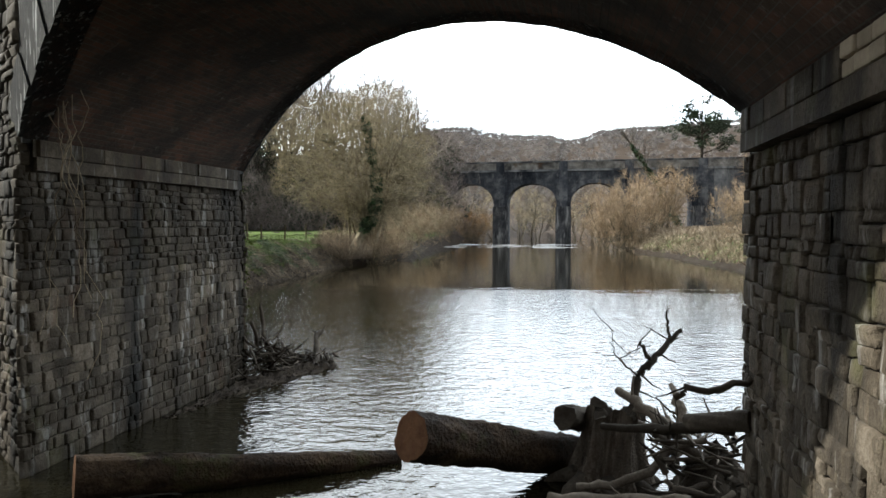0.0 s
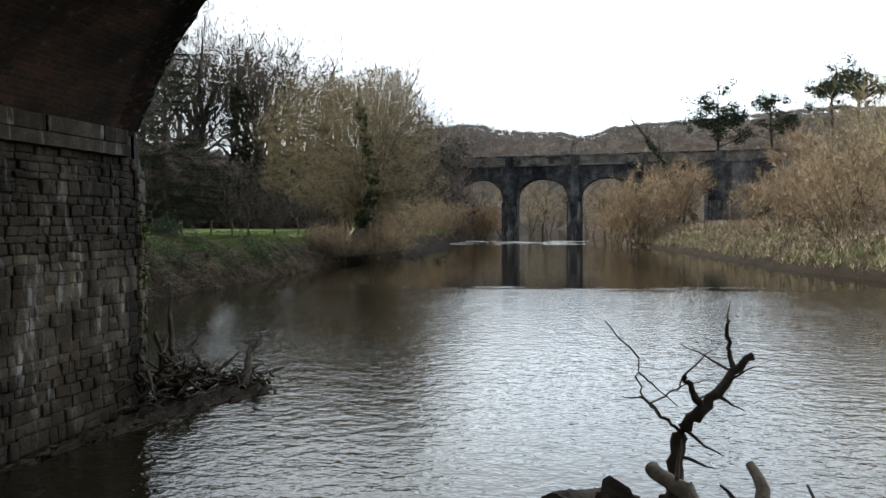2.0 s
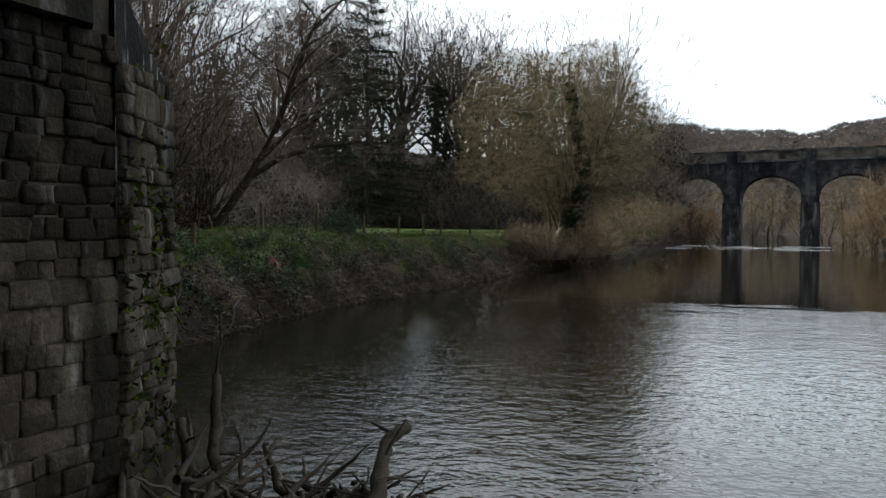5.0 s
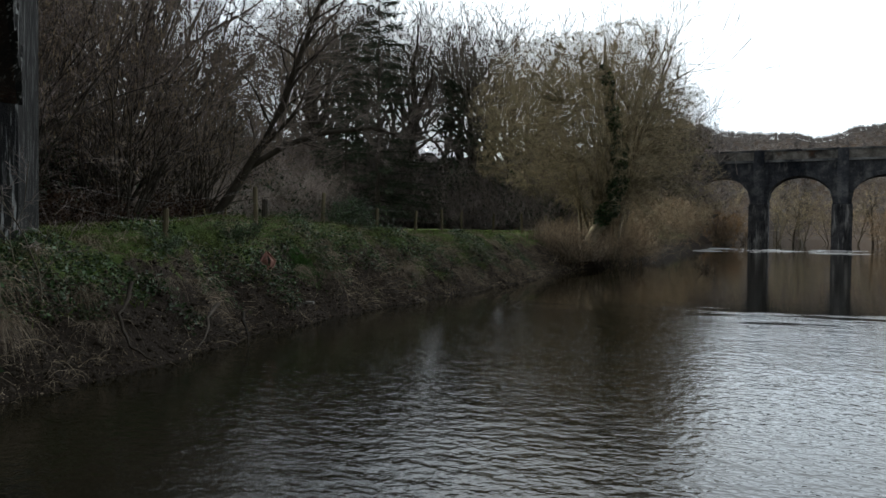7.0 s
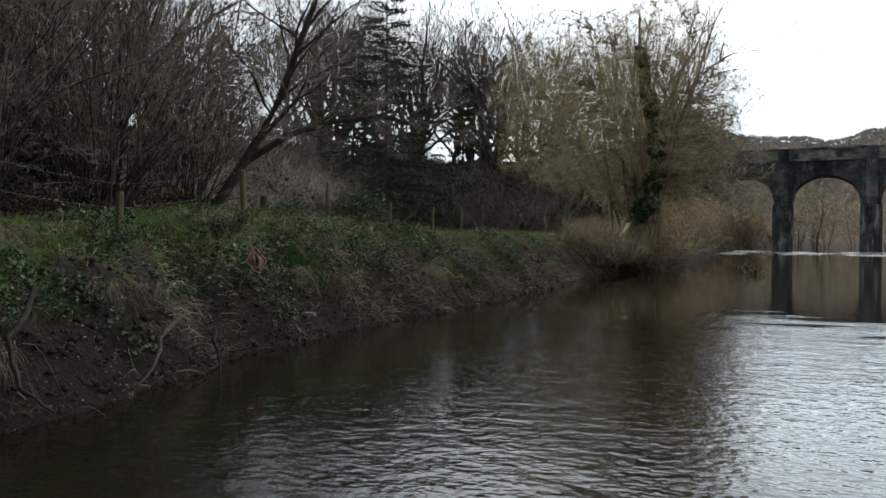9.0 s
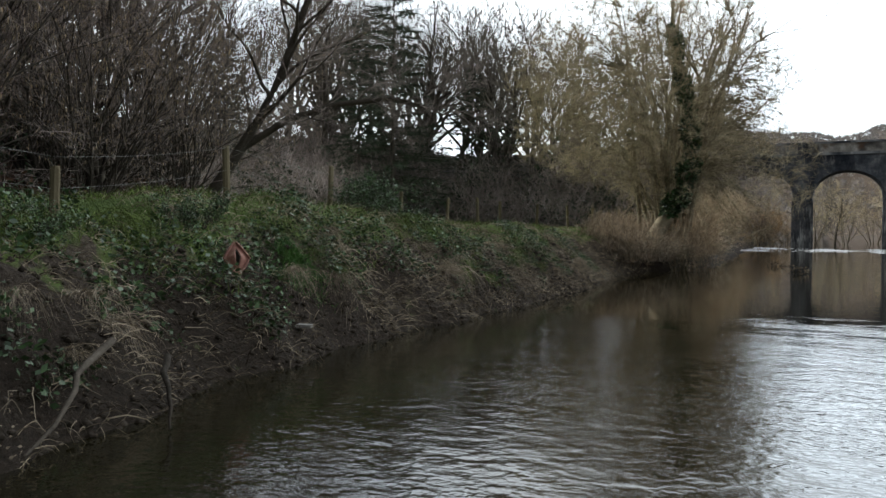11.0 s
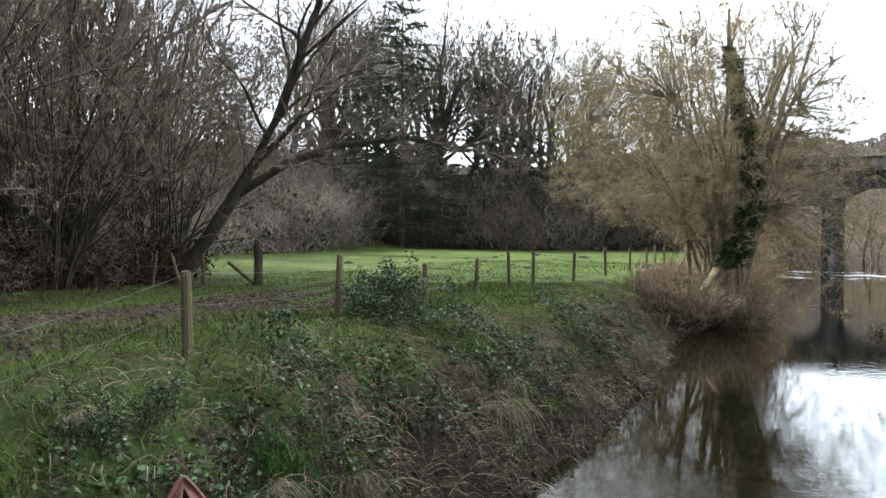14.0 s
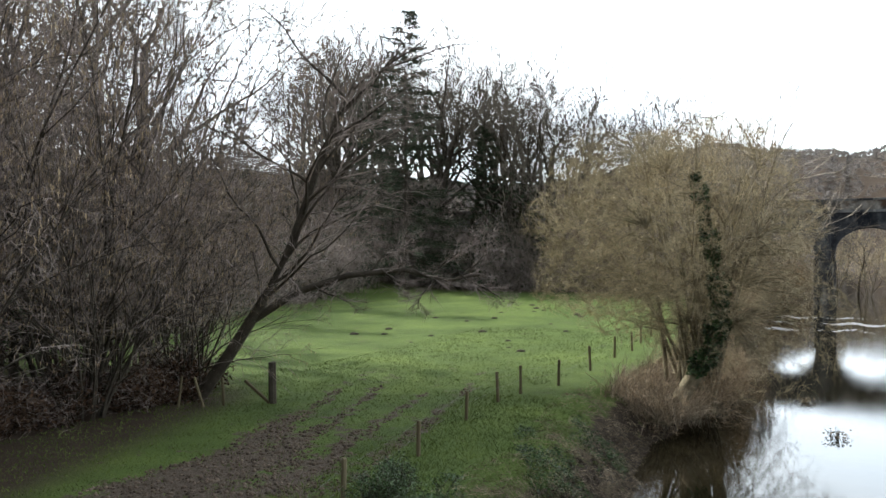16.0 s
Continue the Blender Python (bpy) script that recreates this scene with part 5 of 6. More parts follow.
for k, (x, y, s, z) in enumerate(((23.5, 158, 1.0, 9.0), (34, 162, 0.95, 10.5), (38, 128, 0.9, 8.0), (45, 120, 0.95, 9.0), (41, 150, 0.95, 10.0))):
    plant("pine_tree", pines[k % 2], (x, y, gz(x, y) - 0.2), s * (25.0 - gz(x, y) + 2) / 18.5 if k < 2 else s, k * 2.2, "tall dark pine with flat needle plates and bare stem", "tree", "pines beyond the aqueduct")
rng = np.random.default_rng(77)
for k in range(6):
    x, y = 26 + rng.uniform(0, 34), 84 + rng.uniform(0, 90)
    plant("hillside_tree", oaks[k % 6], (x, y, gz(x, y) - 0.2), rng.uniform(0.55, 0.95), rng.uniform(0, 6.28), "bare grey-brown tree on the wooded slope", "tree", "trees on the wooded slope")

# far wooded hill: many small bare crowns
rng = np.random.default_rng(99)
N = 7500
hx = rng.uniform(-200, 260, N)
hy = rng.uniform(250, 660, N)
hz = ground_z(hx, hy)
keep = hz > 6
hx, hy, hz = hx[keep], hy[keep], hz[keep]
n = len(hx)
K = 26
d = rng.normal(size=(n, K, 3))
d /= np.linalg.norm(d, axis=2, keepdims=True)
d[:, :, 2] = np.abs(d[:, :, 2]) * 1.1
size = rng.uniform(1.6, 3.2, (n, 1, 1))
root = np.stack([hx, hy, hz + 1.5], -1)[:, None, :] + d * size * rng.uniform(0.0, 0.45, (n, K, 1))
sv, sf = slivers(root.reshape(-1, 3), (d * size * 0.75).reshape(-1, 3), np.full(n * K, 0.14), rng)
tagged(new("far_woodland", mesh_of("far_woodland", sv, sf, [hill_tree_mat])), "bare grey-brown woodland covering the far hillside", "woodland", kind="stuff")
N = 330
hx = rng.uniform(-120, 150, N)
hy = np.full(N, 622.0) + rng.uniform(-6, 10, N)
hz = ground_z(hx, hy)
stems = []
for x, y, z in zip(hx, hy, hz):
    h = rng.uniform(5, 8)
    stems.append((np.array([(x, y, z - 0.5), (x + rng.normal(0, 0.3), y, z + h)]), np.array([0.25, 0.1])))
v1, f1 = tubes(stems, 3)
d = np.abs(rng.normal(size=(N, 40, 3))) * np.array([0, 0, 1.5]) + rng.normal(size=(N, 40, 3)) * np.array([0.55, 0.55, 0.3])
d /= np.linalg.norm(d, axis=2, keepdims=True)
root = np.stack([hx, hy, hz + 2.6], -1)[:, None, :] + d * rng.uniform(0.3, 2.0, (N, 40, 1))
sv, sf = slivers(root.reshape(-1, 3), (d * 2.6).reshape(-1, 3), np.full(N * 40, 0.07), rng)
tri = np.concatenate([f1[:, [0, 1, 2]], f1[:, [0, 2, 3]]])
tagged(new("ridge_trees", mesh_of("ridge_trees", np.concatenate([v1, sv]), np.concatenate([tri, sf + len(v1)]), [wood_twig_mat])), "thin row of bare trees on the skyline ridge", "trees", kind="stuff")

# ---- pier stones ----
def stone_mesh(seed):
    """A rough-faced block, front along +y, within a unit cube."""
    rng = np.random.default_rng(seed)
    n = 4
    vs = []
    tilt = rng.normal(0, 0.22, 2)
    for j in range(n):
        for i in range(n):
            u, w = (0.0, 0.12, 0.88, 1.0)[i], (0.0, 0.16, 0.84, 1.0)[j]
            edge = 1.0 if 0 < i < n - 1 and 0 < j < n - 1 else 0.0
            x, z = u - 0.5 + rng.normal(0, 0.018), w - 0.5 + rng.normal(0, 0.03) * (0.4 + edge)
            y = 0.5 + (0.28 * rng.uniform(0.2, 1.4) if edge > 0.2 else 0.0) + rng.normal(0, 0.09) + tilt[0] * (u - 0.5) + tilt[1] * (w - 0.5)
            vs.append((x * (1 if edge > 0.1 else 0.99), y, z))
    fs = [(j * n + i, j * n + i + 1, (j + 1) * n + i + 1, (j + 1) * n + i) for j in range(n - 1) for i in range(n - 1)]
    ring = [i for i in range(n)] + [j * n + n - 1 for j in range(1, n)] + [(n - 1) * n + i for i in range(n - 2, -1, -1)] + [j * n for j in range(n - 2, 0, -1)]
    base = len(vs)
    for r in ring:
        x, y, z = vs[r]
        vs.append((x, -0.9, z))
    m = len(ring)
    fs += [(ring[k], base + k, base + (k + 1) % m, ring[(k + 1) % m]) for k in range(m)]
    fs = [f[::-1] for f in fs]
    return mesh_of("stone", vs, fs, [stone_mat])


STONES = [stone_mesh(400 + k) for k in range(14)]


def lay_stones(parent, p0, p1, z0, z1, out, seed, single=(0.5, 3.5), proud=1.0):
    """Courses of rubble along the line p0 to p1 (plan), facing out. Stones between the two heights are pieces of their own, the rest one mesh."""
    rng = random.Random(seed)
    a, b, o = Vector((*p0, 0)), Vector((*p1, 0)), Vector((*out, 0)).normalized()
    length = (b - a).length
    d = (b - a) / length
    rest_v, rest_f, count, made = [], [], 0, 0
    z = z0
    while z < z1 - 0.05:
        h = min(rng.choice((0.08, 0.10, 0.11, 0.13, 0.15, 0.18, 0.21)), z1 - z)
        if z1 - z - h < 0.09:
            h = z1 - z
        s = 0.0
        while s < length - 0.02:
            w = rng.uniform(0.6, 1.9) * max(h, 0.14)
            if length - s - w < 0.13:
                w = length - s
            cut = rng.uniform(0.4, 0.6)
            split = ((0, cut), (cut, 1)) if h > 0.16 and rng.random() < 0.3 else ((0, 1),)
            for u0, u1 in split:
                hh = h * (u1 - u0)
                depth = rng.uniform(0.035, 0.085) * proud
                c = a + d * (s + w / 2) + Vector((0, 0, z + h * u0 + hh / 2)) + o * rng.uniform(-0.03, 0.012)
                m = Matrix((d * (w - 0.006), o * depth, Vector((0, 0, hh - 0.006)))).transposed().to_4x4()
                m = Matrix.Translation(c + Vector((0, 0, rng.uniform(-0.012, 0.012)))) @ m @ Matrix.Rotation(rng.uniform(-0.07, 0.07), 4, "Y")
                me = rng.choice(STONES)
                if single[0] < c.z < single[1] and made < 300:
                    ob = new("stone", me)
                    ob.parent = parent
                    ob.matrix_basis = m
                    made += 1
                else:
                    co = np.empty(len(me.vertices) * 3, dtype=np.float32)
                    me.vertices.foreach_get("co", co)
                    mm = np.array(m)
                    rest_v.append(co.reshape(-1, 3) @ mm[:3, :3].T + mm[:3, 3])
                    ix = np.empty(len(me.loops), dtype=np.int32)
                    me.loops.foreach_get("vertex_index", ix)
                    rest_f.append(ix.reshape(-1, 4) + count)
                    count += len(me.vertices)
            s += w
        z += h
    if rest_v:
        tagged(under("rubble", mesh_of("rubble", np.concatenate(rest_v), np.concatenate(rest_f), [stone_mat]), parent), kind="stuff")


lay_stones(pier_parts[0], (WL - 0.04, FAR0 + 0.02), (WL - 0.04, NEAR0 - 0.02), -0.12, 3.45, (1, 0), 1, (0.9, 2.6), 0.6)
lay_stones(pier_parts[1], (WR + 0.02, near_y(WR) + 0.02), (WR + 0.02, far_y(WR) - 0.02), -0.12, 3.43, (-1, 0), 2, (0.9, 2.7), 0.5)
lay_stones(pier_parts[0], (WL - 2.1, near_y(WL - 2.1)), (WL - 0.05, near_y(WL - 0.05)), -0.12, 6.4, (-0.678, -0.735), 3)
lay_stones(pier_parts[0], (WL - 0.45, FAR0 + 0.95), (WL - 0.01, FAR0 + 0.03), -0.12, 3.3, (0.95, 0.44), 4)

# blocks of the impost band: buff bricks with sunlit warmth in their colour on one stretch of the right band, long
# dressed stones elsewhere
rng_i = random.Random(8)
for side, x, sgn in ((0, WL, 1), (1, WR, -1)):
    y_a, y_b = near_y(x) + 0.2, far_y(x) - 0.28
    y = y_a
    while y < y_b - 0.05:
        buff = side == 1 and y < 5.8
        w = min(0.23 if buff else rng_i.uniform(0.45, 0.9), y_b - y)
        rows = ((3.605, 3.70), (3.705, 3.80)) if buff else ((3.605, 3.80),)
        for za, zb in rows:
            bm = bmesh.new()
            bar(bm, (x + sgn * (0.035 + rng_i.uniform(-0.012, 0.012)), y + w / 2, (za + zb) / 2), (0.08, w - 0.012, zb - za - 0.008), rng_i.uniform(-0.02, 0.02), 0.014)
            part("brick" if buff else "block", bm, sunlit_buff_mat if buff else stone_mat, bridge)
        y += w

# moss and lime on the far cutwater's corner
rng = np.random.default_rng(14)
mp = np.stack([WL - 0.2 + rng.normal(0, 0.12, 900), FAR0 + 0.35 + rng.normal(0, 0.2, 900), np.abs(rng.normal(1.6, 0.75, 900))], -1)
mp[:, 1] = FAR0 + 0.98 * np.clip((WL - mp[:, 0]) / 0.45, 0, 1) + 0.05
mv, mf = leaf_quads(mp, np.full(900, 0.035), rng)
tagged(under("moss", mesh_of("moss", mv, mf, [moss_mat]), bridge, "yellow-green moss on the pier corner"), kind="stuff")

# ---- logs and driftwood under the arch ----
def log_thing(name, a, b, r0, r1, label, mat=log_mat, cut=True, seed=0, bend=0.0, group=""):
    """A felled trunk: knotty bark tube, rim and sawn end."""
    rng = np.random.default_rng(seed)
    a, b = np.array(a, dtype=float), np.array(b, dtype=float)
    t = thing(name, label, "log", tuple(a), group)
    n, sides = 44, 26
    d = (b - a) / np.linalg.norm(b - a)
    u = np.cross(d, [0, 0, 1])
    u /= np.linalg.norm(u)
    w = np.cross(u, d)
    vs = []
    ph = rng.uniform(0, 6.28, 6)
    for i in range(n + 1):
        f = i / n
        c = (b - a) * f + u * bend * math.sin(math.pi * f)
        for k in range(sides):
            an = 2 * math.pi * k / sides
            r = (r0 + (r1 - r0) * f) * (1 + 0.05 * math.sin(3 * an + 5 * f + ph[0]) + 0.04 * math.sin(7 * an + 9 * f + ph[1]) + 0.05 * math.sin(14 * f + ph[2] + 2 * an) * math.sin(an + ph[3]) + rng.normal(0, 0.03))
            vs.append(c + u * r * math.cos(an) + w * r * math.sin(an))
    fs = [(i * sides + k, i * sides + (k + 1) % sides, (i + 1) * sides + (k + 1) % sides, (i + 1) * sides + k) for i in range(n) for k in range(sides)]
    under("bark", mesh_of("bark", np.array(vs), fs, [mat], smooth=True), t)
    for end, i0, sg in (("cut_end", 0, 1), ("far_end", n, -1)):
        ring = np.array(vs[i0 * sides:(i0 + 1) * sides])
        c = ring.mean(0)
        ev = [c + d * 0.012 * sg] + [c + (p - c) * 0.5 + d * sg * rng.uniform(0.0, 0.01) for p in ring] + [c + (p - c) * 0.93 - d * sg * 0.004 for p in ring] + [p for p in ring]
        ef = []
        for k in range(sides):
            j = (k + 1) % sides
            ef.append((0, 1 + k, 1 + j))
            for o in (1, 1 + sides):
                ef += [(o + k, o + sides + k, o + sides + j), (o + k, o + sides + j, o + j)]
        under(end, mesh_of(end, np.array(ev), ef, [cutwood_mat if cut else mat]), t, "reddish sawn end grain" if cut else "")
    return t


log_thing("floating_log", (-2.83, 8.95, 0.28), (0.08, 11.0, 0.03), 0.235, 0.10, "long mossy log floating low in the river", seed=1, bend=0.05)
log_thing("big_log", (0.60, 9.2, 0.77), (2.25, 11.15, 0.12), 0.245, 0.225, "thick mossy sawn log sloping down into the river under the arch", seed=2)
log_thing("short_log", (2.06, 10.4, 0.75), (2.45, 11.3, 0.5), 0.135, 0.14, "short dark log wedged behind the stump", drift_mat, False, 3)


def stump():
    t = thing("tree_stump", "broken weathered tree stump among the driftwood", "stump", (2.50, 10.5, 0.0))
    rng = np.random.default_rng(31)
    n, sides = 14, 52
    vs = []
    for i in range(n + 1):
        f = i / n
        for k in range(sides):
            an = 2 * math.pi * k / sides
            flute = 1 + 0.17 * math.sin(5 * an + 0.6) + 0.11 * math.sin(11 * an + 2 * f) + 0.06 * math.sin(19 * an + 3)
            r = (0.56 - 0.62 * f + 0.33 * f * f) * flute * (1 + rng.normal(0, 0.02))
            top = 0.80 + 0.09 * math.sin(3 * an) + rng.normal(0, 0.035)
            vs.append((r * math.cos(an) + 0.12 * f, r * 0.85 * math.sin(an), -0.25 + f * (top + 0.25)))
    fs = [(i * sides + k, i * sides + (k + 1) % sides, (i + 1) * sides + (k + 1) % sides, (i + 1) * sides + k) for i in range(n) for k in range(sides)]
    under("trunk", mesh_of("trunk", np.array(vs), fs, [stump_mat], smooth=True), t)
    rv = np.array(vs[n * sides:])
    c = rv.mean(0) - np.array([0, 0, 0.12])
    ev = [c] + [c + (p - c) * 0.55 + np.array([0, 0, rng.normal(0, 0.05)]) for p in rv] + list(rv)
    ef = []
    for k in range(sides):
        j = (k + 1) % sides
        ef += [(0, 1 + k, 1 + j), (1 + k, 1 + sides + k, 1 + sides + j), (1 + k, 1 + sides + j, 1 + j)]
    under("broken_top", mesh_of("broken_top", np.array(ev), ef, [drift_mat]), t, "splintered dark heartwood")
    roots = []
    for k in range(7):
        an = k * 0.9 + 0.3
        roots.append((np.array([(0.3 * math.cos(an), 0.3 * math.sin(an), 0.1), (0.55 * math.cos(an), 0.55 * math.sin(an), 0.02), (0.8 * math.cos(an + 0.2), 0.8 * math.sin(an + 0.2), -0.15)]), np.array([0.11, 0.07, 0.03])))
    for r in roots:
        under("root", tube_mesh("root", [r], drift_mat, 7), t)
    return t


stump()


def wander(a, b, r0, r1, rng, n=9, kink=0.06):
    a, b = np.array(a, dtype=float), np.array(b, dtype=float)
    f = np.linspace(0, 1, n)[:, None]
    ln = np.linalg.norm(b - a)
    p = a + (b - a) * f + np.cumsum(rng.normal(0, kink * ln / n * 2.2, (n, 3)), axis=0) * np.sin(np.pi * f)
    return p, (r0 + (r1 - r0) * f[:, 0]) * (1 + rng.normal(0, 0.08, n))


def drift_branch(name, pts, r0, r1, label, seed, twigs=5, mat=drift_mat):
    """A dead branch through the given points, with side twigs."""
    rng = np.random.default_rng(seed)
    p = np.array(pts, dtype=float)
    t = thing(name, label, "branch", tuple(p[0]), "driftwood under the arch")
    k = np.linspace(0, len(p) - 1, 5 * (len(p) - 1) + 1)
    q = np.stack([np.interp(k, np.arange(len(p)), p[:, i]) for i in range(3)], -1) + rng.normal(0, 0.012, (len(k), 3))
    r = np.linspace(r0, r1, len(k)) * (1 + rng.normal(0, 0.09, len(k)))
    under("stem", tube_mesh("stem", [(q - p[0], r)], mat, 9), t)
    for j in range(twigs):
        i = rng.integers(len(q) // 4, len(q))
        d = rng.normal(0, 1, 3) + np.array([0, 0, 0.3])
        d /= np.linalg.norm(d)
        under("twig", tube_mesh("twig", [wander(q[i] - p[0], q[i] - p[0] + d * rng.uniform(0.2, 0.5), max(r[i] * 0.35, 0.008), 0.004, rng)], mat, 5), t)
    return t


drift_branch("upright_branch", [(2.86, 11.45, -0.05), (2.86, 11.5, 0.74), (2.91, 11.5, 1.0), (3.05, 11.5, 1.18), (3.26, 11.6, 1.41), (3.42, 11.65, 1.56)], 0.07, 0.03, "dark dead branch standing up out of the driftwood", 41, 5, dark_bark_mat)
drift_branch("thin_branch", [(3.30, 11.65, 1.43), (3.28, 11.7, 1.62), (3.26, 11.72, 1.82)], 0.022, 0.012, "dark upright spike of dead branch", 42, 1, dark_bark_mat)
drift_branch("thin_branch", [(2.91, 11.5, 1.03), (2.75, 11.5, 1.16), (2.62, 11.5, 1.32), (2.60, 11.5, 1.55)], 0.014, 0.004, "thin curved twig rising from the driftwood", 43, 6, dark_bark_mat)
drift_branch("thin_branch", [(3.05, 11.5, 1.2), (2.98, 11.45, 1.36), (2.93, 11.4, 1.45)], 0.028, 0.015, "short broken snag of dead branch", 44, 3, dark_bark_mat)
drift_branch("curved_branch", [(2.98, 8.2, 1.45), (3.08, 8.2, 1.53), (3.35, 8.35, 1.50), (3.63, 8.5, 1.56)], 0.026, 0.03, "grey curved branch leaning on the pier", 45, 1)
drift_branch("pale_branch", [(1.95, 9.0, 0.32), (2.5, 8.9, 0.36), (3.2, 8.8, 0.40)], 0.05, 0.06, "pale stripped branch lying at the foot of the driftwood", 46, 1, pale_drift_mat)
drift_branch("pale_branch", [(2.65, 10.5, 1.06), (2.86, 10.2, 0.93), (3.12, 9.9, 0.80)], 0.05, 0.06, "pale broken branch in the driftwood", 47, 2, pale_drift_mat)
drift_branch("pale_branch", [(2.80, 10.4, 0.86), (2.98, 10.2, 0.84), (3.2, 9.9, 0.80)], 0.022, 0.03, "thin pale branch in the driftwood", 51, 1, pale_drift_mat)
drift_branch("short_branch", [(3.16, 10.16, 1.18), (3.2, 9.9, 1.02), (3.27, 9.8, 0.84)], 0.025, 0.07, "split pale stub standing in the driftwood", 48, 0, pale_drift_mat)
drift_branch("curved_branch", [(3.25, 9.75, 0.86), (3.13, 9.75, 0.62), (2.9, 9.6, 0.42), (2.55, 9.5, 0.30), (2.2, 9.5, 0.27)], 0.05, 0.045, "long pale curved branch in front of the stump", 52, 1, pale_drift_mat)
drift_branch("slanting_branch", [(2.42, 9.32, 0.92), (3.0, 9.25, 0.93), (3.62, 9.1, 1.0)], 0.03, 0.065, "dark branch lying across the driftwood", 49, 3)
drift_branch("slanting_branch", [(2.75, 9.5, 0.92), (3.1, 9.6, 0.72), (3.5, 9.6, 0.55)], 0.05, 0.05, "dark branch slanting down into the driftwood", 53, 2)
log_thing("drift_log", (3.19, 9.05, 1.06), (3.66, 8.55, 1.20), 0.075, 0.095, "dark round log resting against the pier", drift_mat, False, 5)


def drift_mound():
    rng = np.random.default_rng(57)
    n, m = 40, 14
    vs = []
    for j in range(m):
        f = j / (m - 1)
        for i in range(n):
            an = 6.2832 * i / n
            r = (1 - f ** 1.5) * (1 + 0.22 * math.sin(3 * an + 1) + rng.normal(0, 0.07))
            vs.append((3.55 + 0.50 * r * math.cos(an), 9.75 + 0.72 * r * math.sin(an), -0.15 + 0.85 * f + rng.normal(0, 0.03)))
    fs = [(j * n + i, j * n + (i + 1) % n, (j + 1) * n + (i + 1) % n, (j + 1) * n + i) for j in range(m - 1) for i in range(n)]
    return mesh_of("drift_mound", vs, fs, [debris_mat])


tagged(new("drift_mound", drift_mound()), "dark mound of silt, leaves and twigs below the driftwood", "river debris", kind="stuff")
rng = np.random.default_rng(55)
for k in range(84):
    a = np.array([rng.uniform(3.0, 3.8), rng.uniform(9.1, 10.3), rng.uniform(0.0, 0.85)])
    an = rng.uniform(0, 6.28)
    ln = rng.uniform(0.4, 1.0)
    b = a + np.array([math.cos(an) * ln, math.sin(an) * ln, rng.uniform(-0.2, 0.35)])
    b[0] = min(max(b[0], 2.85), 3.9)
    b[1] = max(b[1], 9.0)
    pale = k % 4 == 0
    w = thing("driftwood_stick", "pale stripped stick in the driftwood heap" if pale else "grey-brown stick in the driftwood heap", "stick", tuple(a), "driftwood under the arch")
    under("stem", tube_mesh("stem", [wander(a - a, b - a, rng.uniform(0.012, 0.038), 0.008, rng)], pale_drift_mat if pale else drift_mat, 6), w)

# drift caught at the far end of the left pier
def raft():
    rng = np.random.default_rng(61)
    nx, ny = 26, 60
    vs = []
    for j in range(ny):
        f = j / (ny - 1)
        y = 12.4 + 5.6 * f
        half = 0.12 + 0.75 * f ** 1.5 * (1 - 0.75 * max(0, (f - 0.86) / 0.14))
        cx = WL + 0.02 + half + 0.25 * max(0, f - 0.6)
        for i in range(nx):
            u = i / (nx - 1) * 2 - 1
            z = (0.05 + 0.09 * f) * (1 - u * u) ** 0.7 - 0.06 + rng.normal(0, 0.035) * (0.5 + f)
            vs.append((cx + u * half + rng.normal(0, 0.015), y + rng.normal(0, 0.02), z))
    fs = [(j * nx + i, j * nx + i + 1, (j + 1) * nx + i + 1, (j + 1) * nx + i) for j in range(ny - 1) for i in range(nx - 1)]
    return mesh_of("raft", vs, fs, [debris_mat])


tagged(new("drift_raft", raft()), "low raft of mud, leaves and twigs caught against the pier", "river debris", kind="stuff")
rng = np.random.default_rng(62)
for k in range(190):
    f = rng.uniform(0, 1) ** 0.8
    heap = max(0.0, 1 - abs(f - 0.25) / 0.4)
    a = np.array([WL + 0.05 + 0.9 * f * rng.uniform(0.1, 1.3), 15.5 + 2.3 * f + rng.normal(0, 0.2), rng.uniform(0.0, 0.22 + 0.5 * heap)])
    an = rng.uniform(0, 6.28)
    ln = rng.uniform(0.25, 0.9)
    b = a + np.array([0.6 * math.cos(an) * ln, math.sin(an) * ln, rng.uniform(-0.45, 0.5) * ln])
    w = thing("driftwood_stick", "dark wet stick in drift caught by the pier", "stick", tuple(a), "drift caught by the pier")
    under("stem", tube_mesh("stem", [wander(a - a, b - a, rng.uniform(0.012, 0.035), 0.006, rng)], drift_mat, 6), w)
DP = "drift caught by the pier"
for pts, r0, r1, lb, sd in (([(-3.75, 16.1, 0.1), (-3.85, 16.4, 0.55), (-4.0, 16.5, 0.95)], 0.05, 0.035, "pale upright stripped branch against the pier", 71), ([(-3.55, 16.4, 0.15), (-3.8, 16.6, 0.7), (-3.95, 16.8, 1.2)], 0.06, 0.03, "dark broken branch rising from the drift", 72), ([(-2.9, 17.0, 0.05), (-3.05, 17.6, 0.22), (-3.25, 18.1, 0.5), (-3.2, 18.4, 0.55)], 0.07, 0.05, "pale curved branch at the end of the drift", 73), ([(-3.3, 16.9, 0.25), (-3.55, 17.0, 0.4), (-3.75, 17.1, 0.65)], 0.05, 0.02, "dark branch in the drift", 74)):
    drift_branch("drift_branch", pts, r0, r1, lb, sd, 4)

# creeper that hangs from the near arch ring
rng = np.random.default_rng(81)
cr = thing("hanging_creeper", "leafless creeper stems hanging down the bridge face", "creeper", (-3.42, 9.82, 5.1))
